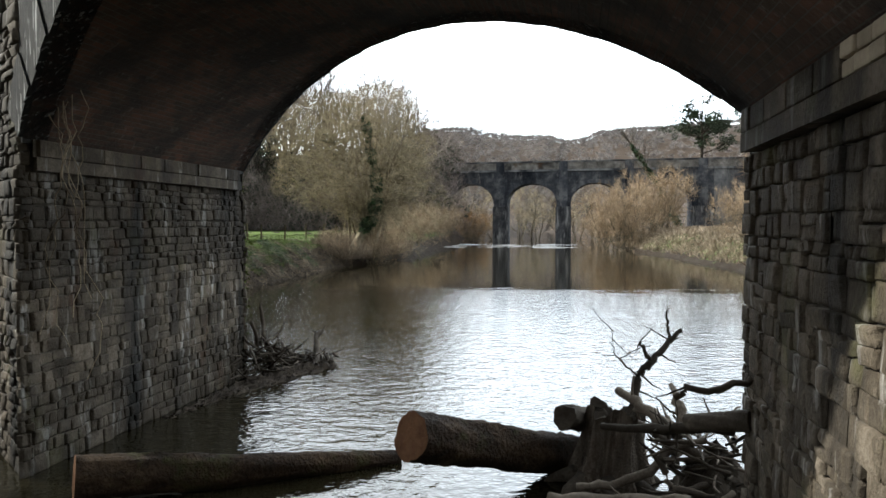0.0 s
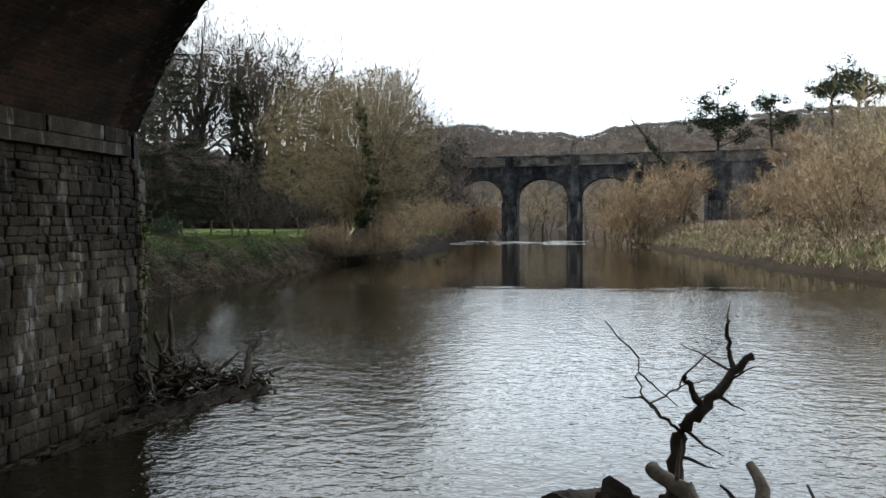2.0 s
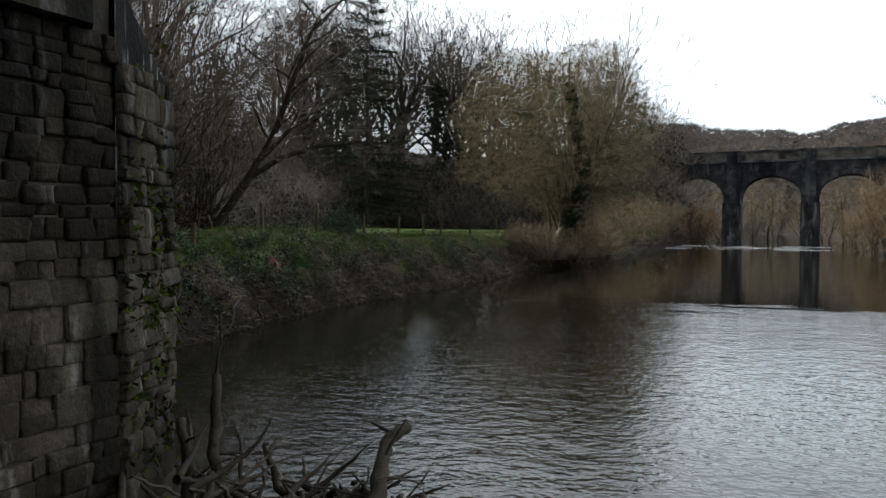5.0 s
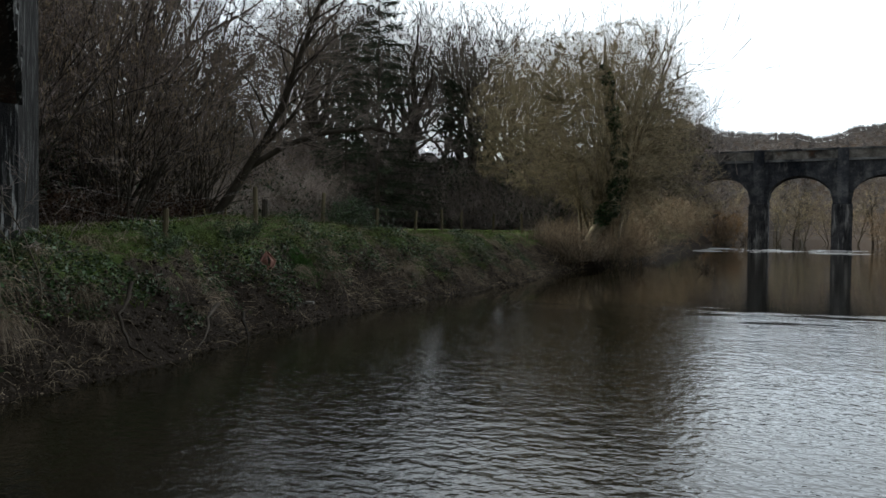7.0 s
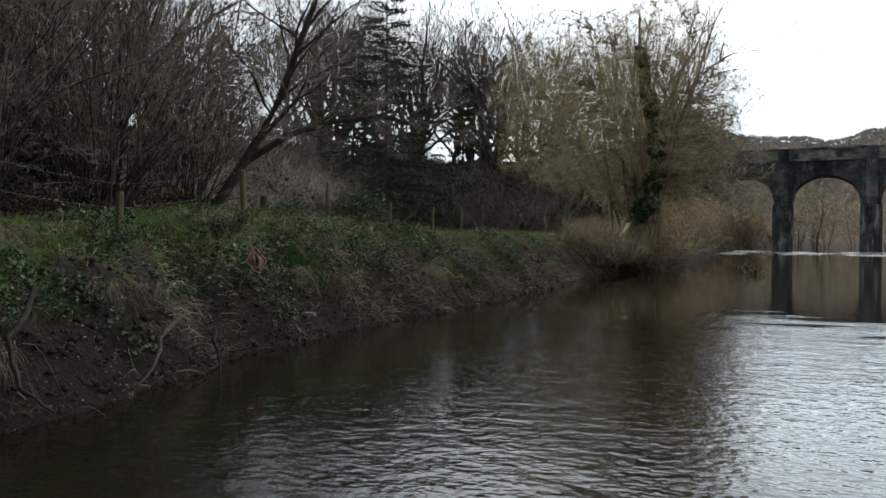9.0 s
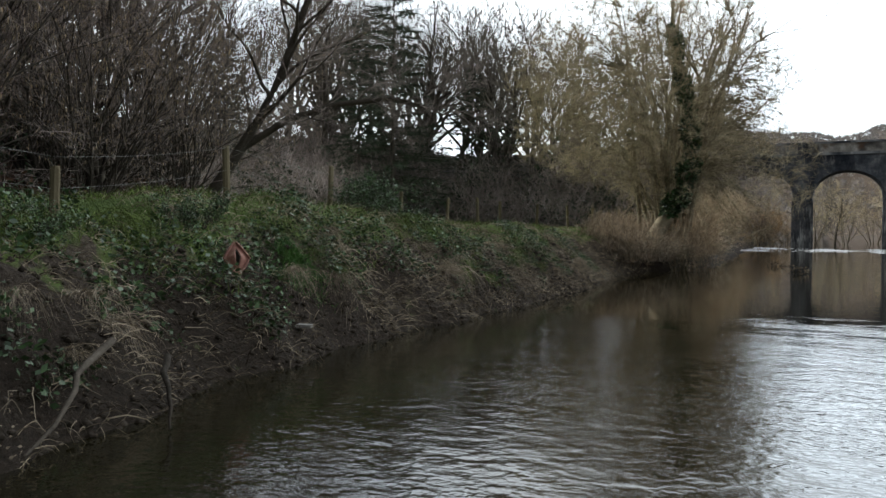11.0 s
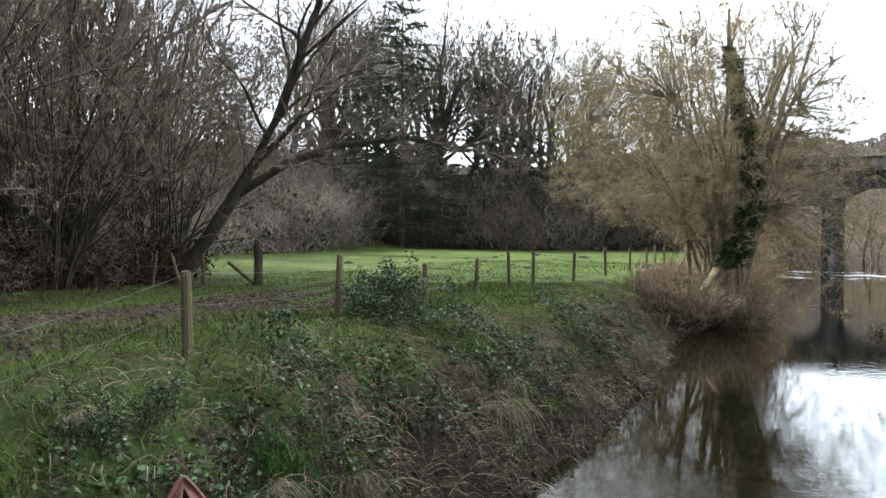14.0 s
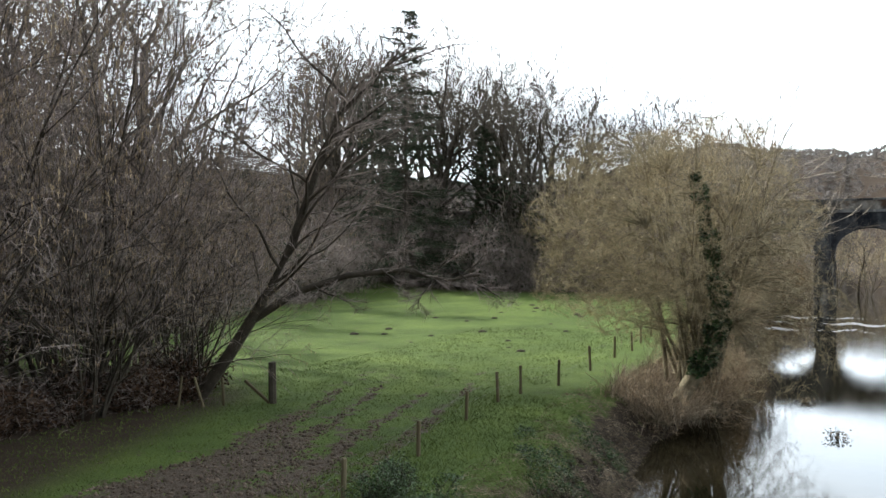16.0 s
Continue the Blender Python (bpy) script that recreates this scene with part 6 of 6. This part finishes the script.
for k in range(7):
    p = [np.array([rng.normal(0, 0.12), rng.normal(-0.02, 0.03), 0.3])]
    for j in range(18 + 2 * k):
        p.append(p[-1] + np.array([rng.normal(0, 0.05), rng.normal(0, 0.015), -rng.uniform(0.08, 0.2)]))
    under("stem", tube_mesh("stem", [(np.array(p), np.linspace(0.009, 0.004, len(p)))], straw_mat, 5), cr)

# ---- fence along the bank ----
FENCE = [(-14.1, 28.45), (-14.9, 32.4), (-16.2, 37.4), (-17.2, 42.6), (-17.9, 47.2), (-18.2, 50.6), (-18.1, 52.6), (-17.4, 55.0), (-17.3, 59.2), (-17.3, 63.4), (-17.1, 66.2), (-17.4, 69.5), (-17.7, 73.5)]
fence = thing("wire_fence", "wire fence with weathered wooden stakes along the bank", "fence")
rng_f = random.Random(4)


def stake(h, r):
    bm = bmesh.new()
    n = 8
    rings = []
    for k, (z, s) in enumerate(((-0.3, 1.05), (0.0, 1.0), (h * 0.5, 0.97), (h - 0.03, 0.94), (h, 0.8))):
        rings.append([bm.verts.new((r * s * math.cos(6.2832 * i / n) * (1 + 0.06 * math.sin(3 * i + k)), r * s * math.sin(6.2832 * i / n), z + (0.012 * math.sin(i) if k == 4 else 0))) for i in range(n)])
    for a, b in zip(rings, rings[1:]):
        for i in range(n):
            bm.faces.new((a[i], a[(i + 1) % n], b[(i + 1) % n], b[i]))
    bm.faces.new(rings[-1])
    return bm


tops = []
for k, (x, y) in enumerate(FENCE):
    z = gz(x, y)
    h = (0.85 if k == 0 else 1.0) + rng_f.uniform(-0.1, 0.12)
    tl, tw = rng_f.uniform(-0.05, 0.05), rng_f.uniform(-0.05, 0.05)
    ob = part("stake", stake(h, 0.06), post_mat, fence)
    ob.matrix_basis = Matrix.LocRotScale((x, y, z), Euler((tl, tw, k)), None)
    tops.append((x + tw * h, y - tl * h, z, h))
before = (-13.4, 25.2, gz(-13.9, 25.2), 0.9)
for level in (0.83, 0.5):
    pts = []
    chain = [before] + tops
    for a, b in zip(chain, chain[1:]):
        for q in range(6):
            f = q / 6
            pts.append((a[0] + (b[0] - a[0]) * f, a[1] + (b[1] - a[1]) * f, a[2] + (b[2] - a[2]) * f + level * 1.1 - 0.05 * math.sin(math.pi * f)))
    under("wire", tube_mesh("wire", [(np.array(pts), np.full(len(pts), 0.0024))], wire_mat, 4), fence, "rusty plain wire strand")

gate = thing("gate_post", "thick old wooden gate post at the muddy gateway", "post", (-25.6, 47.2, gz(-25.6, 47.2)))
part("post", stake(1.5, 0.15), dark_bark_mat, gate)
bm = bmesh.new()
bar(bm, (0, 0, 0), (0.08, 1.5, 0.1), 0, 0.01)
ob = part("brace", bm, post_mat, gate, "pale slanting brace")
ob.matrix_basis = Matrix.LocRotScale((-0.6, -0.05, 0.35), Euler((0.55, 0, 1.5)), None)
OLD = "leaning old posts beside the gateway"
for k, (x, y, tl) in enumerate(((-27.0, 46.2, 0.25), (-27.4, 45.6, -0.3), (-28.0, 45.0, 0.1))):
    p = thing("old_post", "thin grey leaning fence post by the gateway", "post", (x, y, gz(x, y)), OLD)
    ob = part("post", stake(1.1, 0.05), post_mat, p)
    ob.matrix_basis = Matrix.LocRotScale((0, 0, 0), Euler((tl, tl * 0.7, k)), None)

# ---- the orange plastic scrap caught on the bank ----
def scrap():
    """A lens-shaped split shell, open down the middle, with thick curled rims."""
    t = thing("orange_scrap", "torn faded orange plastic shell caught on the bank", "litter", (-13.10, 30.55, 1.30))
    n, m = 17, 11
    for sg in (-1, 1):
        vs = []
        for j in range(n):
            f = j / (n - 1) * 2 - 1
            half = 0.19 * (1 - abs(f)) ** 0.85 + 0.012
            slit = 0.035 * max(0.0, 1 - (f / 0.62) ** 2)
            for i in range(m):
                u = i / (m - 1)
                x = sg * (slit + (half - slit) * u) if half > slit else sg * slit
                curl = 0.07 * math.cos(u * math.pi) * (1 - abs(f)) + 0.05 * u ** 3
                vs.append((x, -curl - 0.06 * (1 - abs(f)), 0.27 * f))
        fs = [(j * m + i, j * m + i + 1, (j + 1) * m + i + 1, (j + 1) * m + i) for j in range(n - 1) for i in range(m - 1)]
        ob = under("lobe", mesh_of("lobe", vs, fs, [hide_mat], smooth=True), t)
        so = ob.modifiers.new("thick", "SOLIDIFY")
        so.thickness = 0.014
        rim = [vs[j * m + m - 1] for j in range(n)]
        under("rim", tube_mesh("rim", [(np.array(rim), np.full(n, 0.016))], hide_mat, 6), t, "pale frayed rim")
    # dark ellipsoid set behind the slit, so the inside reads darker
    bm = bmesh.new()
    bmesh.ops.create_uvsphere(bm, u_segments=12, v_segments=8, radius=1.0, matrix=Matrix.Translation((0, 0.02, 0)) @ Matrix.Diagonal((0.075, 0.04, 0.17, 1)))
    part("lining", bm, debris_mat, t, "dark inside of the shell", True)
    return t


sc = scrap()
sc.matrix_basis = Matrix.LocRotScale((-13.05, 30.36, 1.22), Euler((radians(-22), 0, radians(55))), (0.86, 0.86, 0.82))

slab = thing("pale_stone", "flat pale stone lying on the mud", "stone", (-12.25, 30.75, 0.36))
bm = bmesh.new()
bar(bm, (0, 0, 0), (0.2, 0.13, 0.05), 0.3, 0.015)
part("block", bm, pale_stone_mat, slab)

# ---- floating debris ----
for k, (x, y, s) in enumerate(((-7.3, 57.4, 1.0), (-8.7, 64.5, 0.6))):
    rng = np.random.default_rng(120 + k)
    f = thing("floating_debris", "clump of twigs and leaves stuck in the river", "debris", (x, y, 0.0), "clumps in the river")
    for q in range(9):
        e = np.array([rng.normal(0, 0.45), rng.normal(0, 0.3), rng.uniform(0.05, 0.55)]) * s
        under("twig", tube_mesh("twig", [wander((e[0] * 0.2, e[1] * 0.2, -0.1), e, 0.02, 0.006, rng)], dark_bark_mat, 5), f)
    lv, lf = leaf_quads(rng.normal(0, 0.25, (120, 3)) * np.array([1, 1, 0.4]) * s + np.array([0, 0, 0.12]), np.full(120, 0.05), rng)
    under("leaf_litter", mesh_of("leaf_litter", lv, lf, [straw_mat]), f)

# white water at the shallows below the aqueduct
rng = np.random.default_rng(130)
nx, ny = 110, 34
vs = []
for j in range(ny):
    for i in range(nx):
        x = -13.5 + 15.5 * i / (nx - 1)
        y = 97 + 15 * j / (ny - 1) + 0.6 * math.sin(i * 0.3)
        ridge = max(0.0, math.sin(j / (ny - 1) * math.pi * 5 + 0.35 * math.sin(i * 0.23)))
        patch = 0.5 + 0.5 * math.sin(i * 0.11 + j * 0.35) * math.sin(i * 0.043 + 1.0 + j * 0.12)
        vs.append((x, y, 0.11 * ridge * patch - 0.045 + 0.018 * rng.normal()))
fs = [(j * nx + i, j * nx + i + 1, (j + 1) * nx + i + 1, (j + 1) * nx + i) for j in range(ny - 1) for i in range(nx - 1)]
tagged(new("white_water", mesh_of("white_water", vs, fs, [white_water_mat], smooth=True)), "broken white water running over the shallows", "rapids", kind="stuff")

# ---- bank vegetation ----
def bank_points(n, y0, y1, d0, d1, rng, power=1.0):
    """Points on the left bank, d metres inland from the water's edge."""
    y = y0 + (y1 - y0) * rng.uniform(0, 1, n) ** power
    dl = rng.uniform(d0, d1, n)
    x = left_edge(y) - dl
    return np.stack([x, y, ground_z(x, y)], -1), dl


def clump(p, scale, lo, seed):
    """Keeps points where a smooth field is high, so that growth comes in patches."""
    return p[wob(p[:, 0], p[:, 1], scale, seed) > lo]


def blades(p, length, width, rng, lean=0.5):
    n = len(p)
    d = rng.normal(0, lean, (n, 3))
    d[:, 2] = 1.0
    d /= np.linalg.norm(d, axis=1, keepdims=True)
    ln = (length * rng.uniform(0.5, 1.3, n))[:, None]
    mid = p + d * ln * 0.6
    bend = rng.normal(0, 0.35, (n, 3))
    bend[:, 2] = -0.1
    tip = mid + (d + bend) * ln * 0.45
    side = np.cross(d, rng.normal(size=(n, 3)))
    side /= np.linalg.norm(side, axis=1, keepdims=True)
    w = width * rng.uniform(0.6, 1.3, n)[:, None]
    v = np.stack([p - side * w, p + side * w, mid + side * w * 0.7, mid - side * w * 0.7, tip], 1).reshape(-1, 3)
    b = np.arange(n)[:, None] * 5
    return v, np.concatenate([b + np.array([[0, 1, 2]]), b + np.array([[0, 2, 3]]), b + np.array([[3, 2, 4]])])


rng = np.random.default_rng(140)
# turf on the top of the bank and the near meadow
p1, _ = bank_points(26000, 20, 52, 1.7, 6.5, rng, 1.25)
p2, _ = bank_points(9000, 20, 48, 0.9, 2.4, rng, 1.2)
p2 = clump(p2, 1.1, 0.25, 3.0)
p = np.concatenate([p1, p2])
p = p[rng.uniform(0, 1, len(p)) > 0.8 * track_amount(p[:, 0], p[:, 1])]
v, f = blades(p, 0.16, 0.0065, rng, 0.75)
tagged(new("bank_grass", mesh_of("bank_grass", v, f, [grass_mat])), "rough green grass on the bank top", "grass", kind="stuff")
p, _ = bank_points(34000, 30, 75, 5.0, 17.0, rng, 1.35)
p = p[rng.uniform(0, 1, len(p)) > 0.95 * track_amount(p[:, 0], p[:, 1])]
p = p[wob(p[:, 0], p[:, 1], 1.1, 2.5) > -0.5]
v, f = blades(p, 0.10, 0.009, rng, 0.9)
tagged(new("meadow_grass", mesh_of("meadow_grass", v, f, [grass_mat])), "short green meadow grass", "grass", kind="stuff")
# lush tuft below the scrap's side
c = np.array([-13.15, 31.9])
q = rng.normal(0, 0.2, (4500, 2)) * np.array([0.9, 1.2]) + c
p = np.stack([q[:, 0], q[:, 1], ground_z(q[:, 0], q[:, 1])], -1)
v, f = blades(p, 0.10, 0.004, rng, 0.8)
tagged(new("grass_tuft", mesh_of("grass_tuft", v, f, [lush_mat])), "bright green tuft of grass on the bank", "grass", kind="stuff")
# bramble and ivy leaves over the slope
p, dl = bank_points(95000, 19, 50, 0.35, 3.4, rng, 1.25)
k = wob(p[:, 0], p[:, 1], 1.0, 7.0) + 0.5 * wob(p[:, 0], p[:, 1], 2.6, 1.0) - 0.45 * (dl < 0.9) - 0.55 * (dl > 2.0) > -0.22
p = p[k]
p = p + np.stack([rng.normal(0, 0.04, len(p)), rng.normal(0, 0.04, len(p)), np.abs(rng.normal(0.07, 0.08, len(p)))], -1)
v, f = leaf_quads(p, 0.014 + 0.034 * rng.uniform(0, 1, len(p)) ** 1.6, rng, 0.5)
tagged(new("bramble_leaves", mesh_of("bramble_leaves", v, f, [bramble_mat])), "dark green bramble and ivy leaves covering the bank", "brambles", kind="stuff")


def stems_on_bank(n, y0, y1, d0, d1, length, r, rng, flop=0.6, power=1.3, keep=None):
    """Curved stems that rise, arch over and hang down the slope, all alike turned within a tuft."""
    p, dl = bank_points(n, y0, y1, d0, d1, rng, power)
    if keep is not None:
        p = p[keep(p, dl)]
    m = len(p)
    swirl = 2.2 * wob(p[:, 0], p[:, 1], 0.8, 9.0)
    ang = swirl + rng.normal(0, 1.3, m)
    out = np.stack([0.55 + 0.5 * np.cos(ang), np.sin(ang), np.zeros(m)], -1)
    up = rng.uniform(0.3, 1.1, m)
    ln = length * rng.uniform(0.35, 1.5, m)
    t = np.linspace(0, 1, 6)
    jig = np.cumsum(rng.normal(0, 0.035, (m, 6, 3)), axis=1)
    rise = up[:, None] * t[None, :] - (flop * (0.7 + up))[:, None] * t[None, :] ** 2
    pts = p[:, None, :] + (out[:, None, :] * (t[None, :, None] * 0.75) + jig) * ln[:, None, None]
    pts[:, :, 2] = p[:, None, 2] + rise * ln[:, None] + jig[:, :, 2] * ln[:, None]
    pts[:, :, 2] = np.maximum(pts[:, :, 2], ground_z(pts[:, :, 0], pts[:, :, 1]) + 0.004)
    rad = r * (1.0 - 0.75 * t)[None, :] * rng.uniform(0.5, 1.4, m)[:, None]
    return [(pts[q], rad[q]) for q in range(m)]


paths = stems_on_bank(13000, 19, 56, 0.02, 3.2, 0.36, 0.0055, rng, keep=lambda p, dl: wob(p[:, 0], p[:, 1], 0.9, 2.0) > -0.45)
v, f = ribbons(paths, rng)
tagged(new("dead_stems", mesh_of("dead_stems", v, f, [straw_mat])), "tangle of dead straw-coloured stems on the bank", "dead stems", kind="stuff")
paths = stems_on_bank(3400, 32, 53, 0.15, 2.3, 0.45, 0.0045, rng, flop=0.8)
v, f = ribbons(paths, rng)
tagged(new("dry_bracken", mesh_of("dry_bracken", v, f, [straw_mat])), "drooping brown dead growth on the steep bank", "dead stems", kind="stuff")
# scrub under the willow
paths = []
for q in range(9000):
    y = 54.6 + 15 * rng.uniform() ** 1.1
    x = left_edge(np.array([y]))[0] - rng.uniform(-0.8, 2.4)
    z0 = max(gz(x, y), 0.35 + 0.5 * rng.uniform())
    ln = rng.uniform(0.4, 1.9)
    d = np.array([rng.normal(0.15, 0.5), rng.normal(0, 0.5), rng.uniform(0.3, 1.6)])
    d /= np.linalg.norm(d)
    a = np.array([x, y, z0])
    m1 = a + d * ln * 0.5
    m2 = m1 + (d + np.array([0.25, 0, -rng.uniform(0.0, 1.3)])) * ln * 0.5
    paths.append((np.array([a, m1, m2]), np.array([0.010, 0.008, 0.003]) * rng.uniform(0.6, 1.3)))
v, f = ribbons(paths, rng)
tagged(new("dry_scrub", mesh_of("dry_scrub", v, f, [scrub_mat])), "pale dry scrub and bramble stems under the willow", "scrub", kind="stuff")
# fallen leaves and bits of litter on the mud
p, dl = bank_points(9000, 20, 46, 0.02, 2.2, rng, 1.3)
p[:, 2] += 0.012
v, f = leaf_quads(p, np.full(len(p), 0.016), rng, 0.25)
tagged(new("fallen_leaves", mesh_of("fallen_leaves", v, f, [straw_mat])), "pale fallen leaves scattered on the muddy bank", "leaves", kind="stuff")
# clods and stones in the mud
p, dl = bank_points(2600, 20, 48, -0.05, 1.7, rng, 1.3)
unit = np.array([(1, 0, 0), (0, 1, 0), (-1, 0, 0), (0, -1, 0), (0, 0, 0.8), (0, 0, -0.6)], dtype=float)
oct_f = np.array([(0, 1, 4), (1, 2, 4), (2, 3, 4), (3, 0, 4), (1, 0, 5), (2, 1, 5), (3, 2, 5), (0, 3, 5)])
sz = rng.uniform(0.015, 0.07, (len(p), 1, 1)) * rng.uniform(0.6, 1.4, (len(p), 6, 3))
v = (p[:, None, :] + unit[None] * sz).reshape(-1, 3)
f = (oct_f[None] + 6 * np.arange(len(p))[:, None, None]).reshape(-1, 3)
tagged(new("mud_clods", mesh_of("mud_clods", v, f, [debris_mat], smooth=True)), "lumps of dark wet mud on the bank", "mud", kind="stuff")
# clods of turned mud along the wheel tracks
p = np.stack([rng.uniform(-27, -14, 16000), rng.uniform(30, 56, 16000), np.zeros(16000)], -1)
p = p[track_amount(p[:, 0], p[:, 1]) > 0.35][:4200]
p[:, 2] = ground_z(p[:, 0], p[:, 1])
sz = rng.uniform(0.02, 0.085, (len(p), 1, 1)) * rng.uniform(0.6, 1.4, (len(p), 6, 3))
v = (p[:, None, :] + unit[None] * sz).reshape(-1, 3)
f = (oct_f[None] + 6 * np.arange(len(p))[:, None, None]).reshape(-1, 3)
tagged(new("track_clods", mesh_of("track_clods", v, f, [track_mat], smooth=True)), "churned clods of brown mud along the wheel tracks", "mud", kind="stuff")
# roots and pale branches at the foot of the bank
for k, pts in enumerate(([(-11.1, 24.56, 1.18), (-10.9, 24.13, 0.79), (-10.5, 23.93, 0.41), (-10.1, 23.95, 0.24)], [(-11.4, 26.78, 0.69), (-11.0, 26.06, 0.44), (-10.6, 25.33, 0.19)], [(-11.3, 27.3, 0.5), (-11.0, 27.0, 0.3), (-10.8, 26.8, 0.02)])):
    r = thing("bank_root", "bare pale root hanging down the muddy bank", "root", pts[0], "roots on the bank")
    pp = np.array(pts) - np.array(pts[0])
    rr = np.random.default_rng(150 + k)
    qq = np.concatenate([wander(a, b, 0.03, 0.03, rr, 5)[0][: 4 if i < len(pp) - 2 else 5] for i, (a, b) in enumerate(zip(pp, pp[1:]))])
    under("root", tube_mesh("root", [(qq, np.linspace(0.034, 0.010, len(qq)))], drift_mat, 7), r)
# thorny bushes on the bank top
def bank_bush(seed):
    lv = grow_tree(seed, 1.0, 0.012, spread=0.7, levels=2, kids=(7, 5), clear=0.1, stems=12, stem_spread=1.0, ratio=(0.55, 0.5), droop=0.5)
    v, f = tubes([q for l in lv for q in l], 3)
    tips = np.concatenate([q[0][1:] for q in lv[2]])
    rr = np.random.default_rng(seed)
    tips = tips[rr.choice(len(tips), 3200)] + rr.normal(0, 0.05, (3200, 3))
    lv2, lf2 = leaf_quads(tips, np.full(len(tips), 0.028), rr)
    return mesh_of("stems", v, f, [dark_bark_mat]), mesh_of("leaves", lv2, lf2, [bramble_mat])


bb = [bank_bush(160), bank_bush(161)]
for k, (x, y, s) in enumerate(((-13.9, 30.4, 0.55), (-15.3, 38.0, 1.05), (-14.9, 36.9, 0.85), (-16.0, 39.2, 0.8), (-13.6, 27.6, 0.5))):
    b = new("bramble_bush")
    b.matrix_basis = Matrix.LocRotScale((x, y, gz(x, y) - 0.03), Euler((0, 0, k * 1.9)), (s, s, s))
    tagged(b, "arching bramble bush with small dark leaves on the bank top", "bush", "bramble bushes on the bank")
    under("tangle", bb[k % 2][0], b)
    under("foliage", bb[k % 2][1], b)
# dead grass tussocks that hang down the slope
def tussock(seed, n, length, mat):
    rr = np.random.default_rng(seed)
    paths = []
    for q in range(n):
        an = rr.normal(-0.2, 0.9)
        ln = length * rr.uniform(0.5, 1.25)
        t = np.linspace(0, 1, 6)
        out = np.stack([np.cos(an) * t * 0.7, np.sin(an) * t * 0.7, 0.75 * t - 1.35 * t ** 2], -1) * ln
        root = np.array([rr.normal(0, 0.09), rr.normal(0, 0.12), rr.normal(0, 0.03)])
        paths.append((root + out + np.cumsum(rr.normal(0, 0.012, (6, 3)), axis=0), rr.uniform(0.002, 0.0045) * (1 - 0.8 * t)))
    v, f = ribbons(paths, rr)
    return mesh_of("tussock", v, f, [mat])


tussocks = [tussock(600, 160, 0.55, straw_mat), tussock(601, 120, 0.7, scrub_mat), tussock(602, 150, 0.45, grass_mat)]
rr = random.Random(9)
for k in range(64):
    y = 22.5 + 27 * rr.random() ** 1.15
    d = rr.uniform(0.7, 2.6)
    x = float(left_edge(np.array([y]))[0]) - d
    ob = new("grass_tussock", tussocks[k % 3])
    sz = rr.uniform(0.7, 1.25)
    ob.matrix_basis = Matrix.LocRotScale((x, y, gz(x, y) + 0.03), Euler((0, 0, rr.uniform(-0.7, 0.5))), (sz, sz, sz))
    tagged(ob, "drooping green grass tussock on the bank" if k % 3 == 2 else "bleached dead grass tussock hanging down the bank", "grass", "tussocks on the bank")
# bare sapling on the bank below the bridge
sl = grow_tree(410, 2.5, 0.022, spread=0.75, levels=3, kids=(8, 5, 4), clear=0.15, up=0.15, stems=2, stem_spread=0.12, ratio=(0.5, 0.5, 0.45), curl=0.16)
plant("sapling", tree_meshes("sapling", sl, bark_mat, hazel_twig_mat, fine=2, fine_len=0.12, fine_w=0.003, seed=17), (-12.1, 23.8, gz(-12.1, 23.8)), 1.0, 0.0, "thin bare pale-barked sapling on the bank", "sapling")
# right bank growth
n = 26000
y = rng.uniform(40, 100, n)
x = right_edge(y) + rng.uniform(0.4, 9, n)
p = np.stack([x, y, ground_z(x, y)], -1)
v, f = blades(p, 0.45, 0.022, rng, 0.6)
tagged(new("dry_grass", mesh_of("dry_grass", v, f, [scrub_mat])), "dry pale grass and bracken on the far bank", "dry grass", kind="stuff")
# molehills and turned earth on the meadow
rng = np.random.default_rng(170)
for k in range(26):
    x, y = -22 - rng.uniform(0, 14), 62 + rng.uniform(0, 34)
    r = rng.uniform(0.12, 0.32)
    me = bpy.data.meshes.get("heap")
    if me is None:
        bm = bmesh.new()
        bmesh.ops.create_icosphere(bm, subdivisions=2, radius=1.0)
        for vt in bm.verts:
            vt.co *= 1 + 0.12 * math.sin(vt.co.x * 7) * math.cos(vt.co.y * 6)
        me = from_bm("heap", bm, debris_mat, True)
    ob = new("molehill", me)
    ob.matrix_basis = Matrix.LocRotScale((x, y, gz(x, y) - 0.02), Euler((0, 0, k)), (r, r, r * 0.5))
    tagged(ob, "small dark molehill on the green meadow", "molehill", "molehills on the meadow")
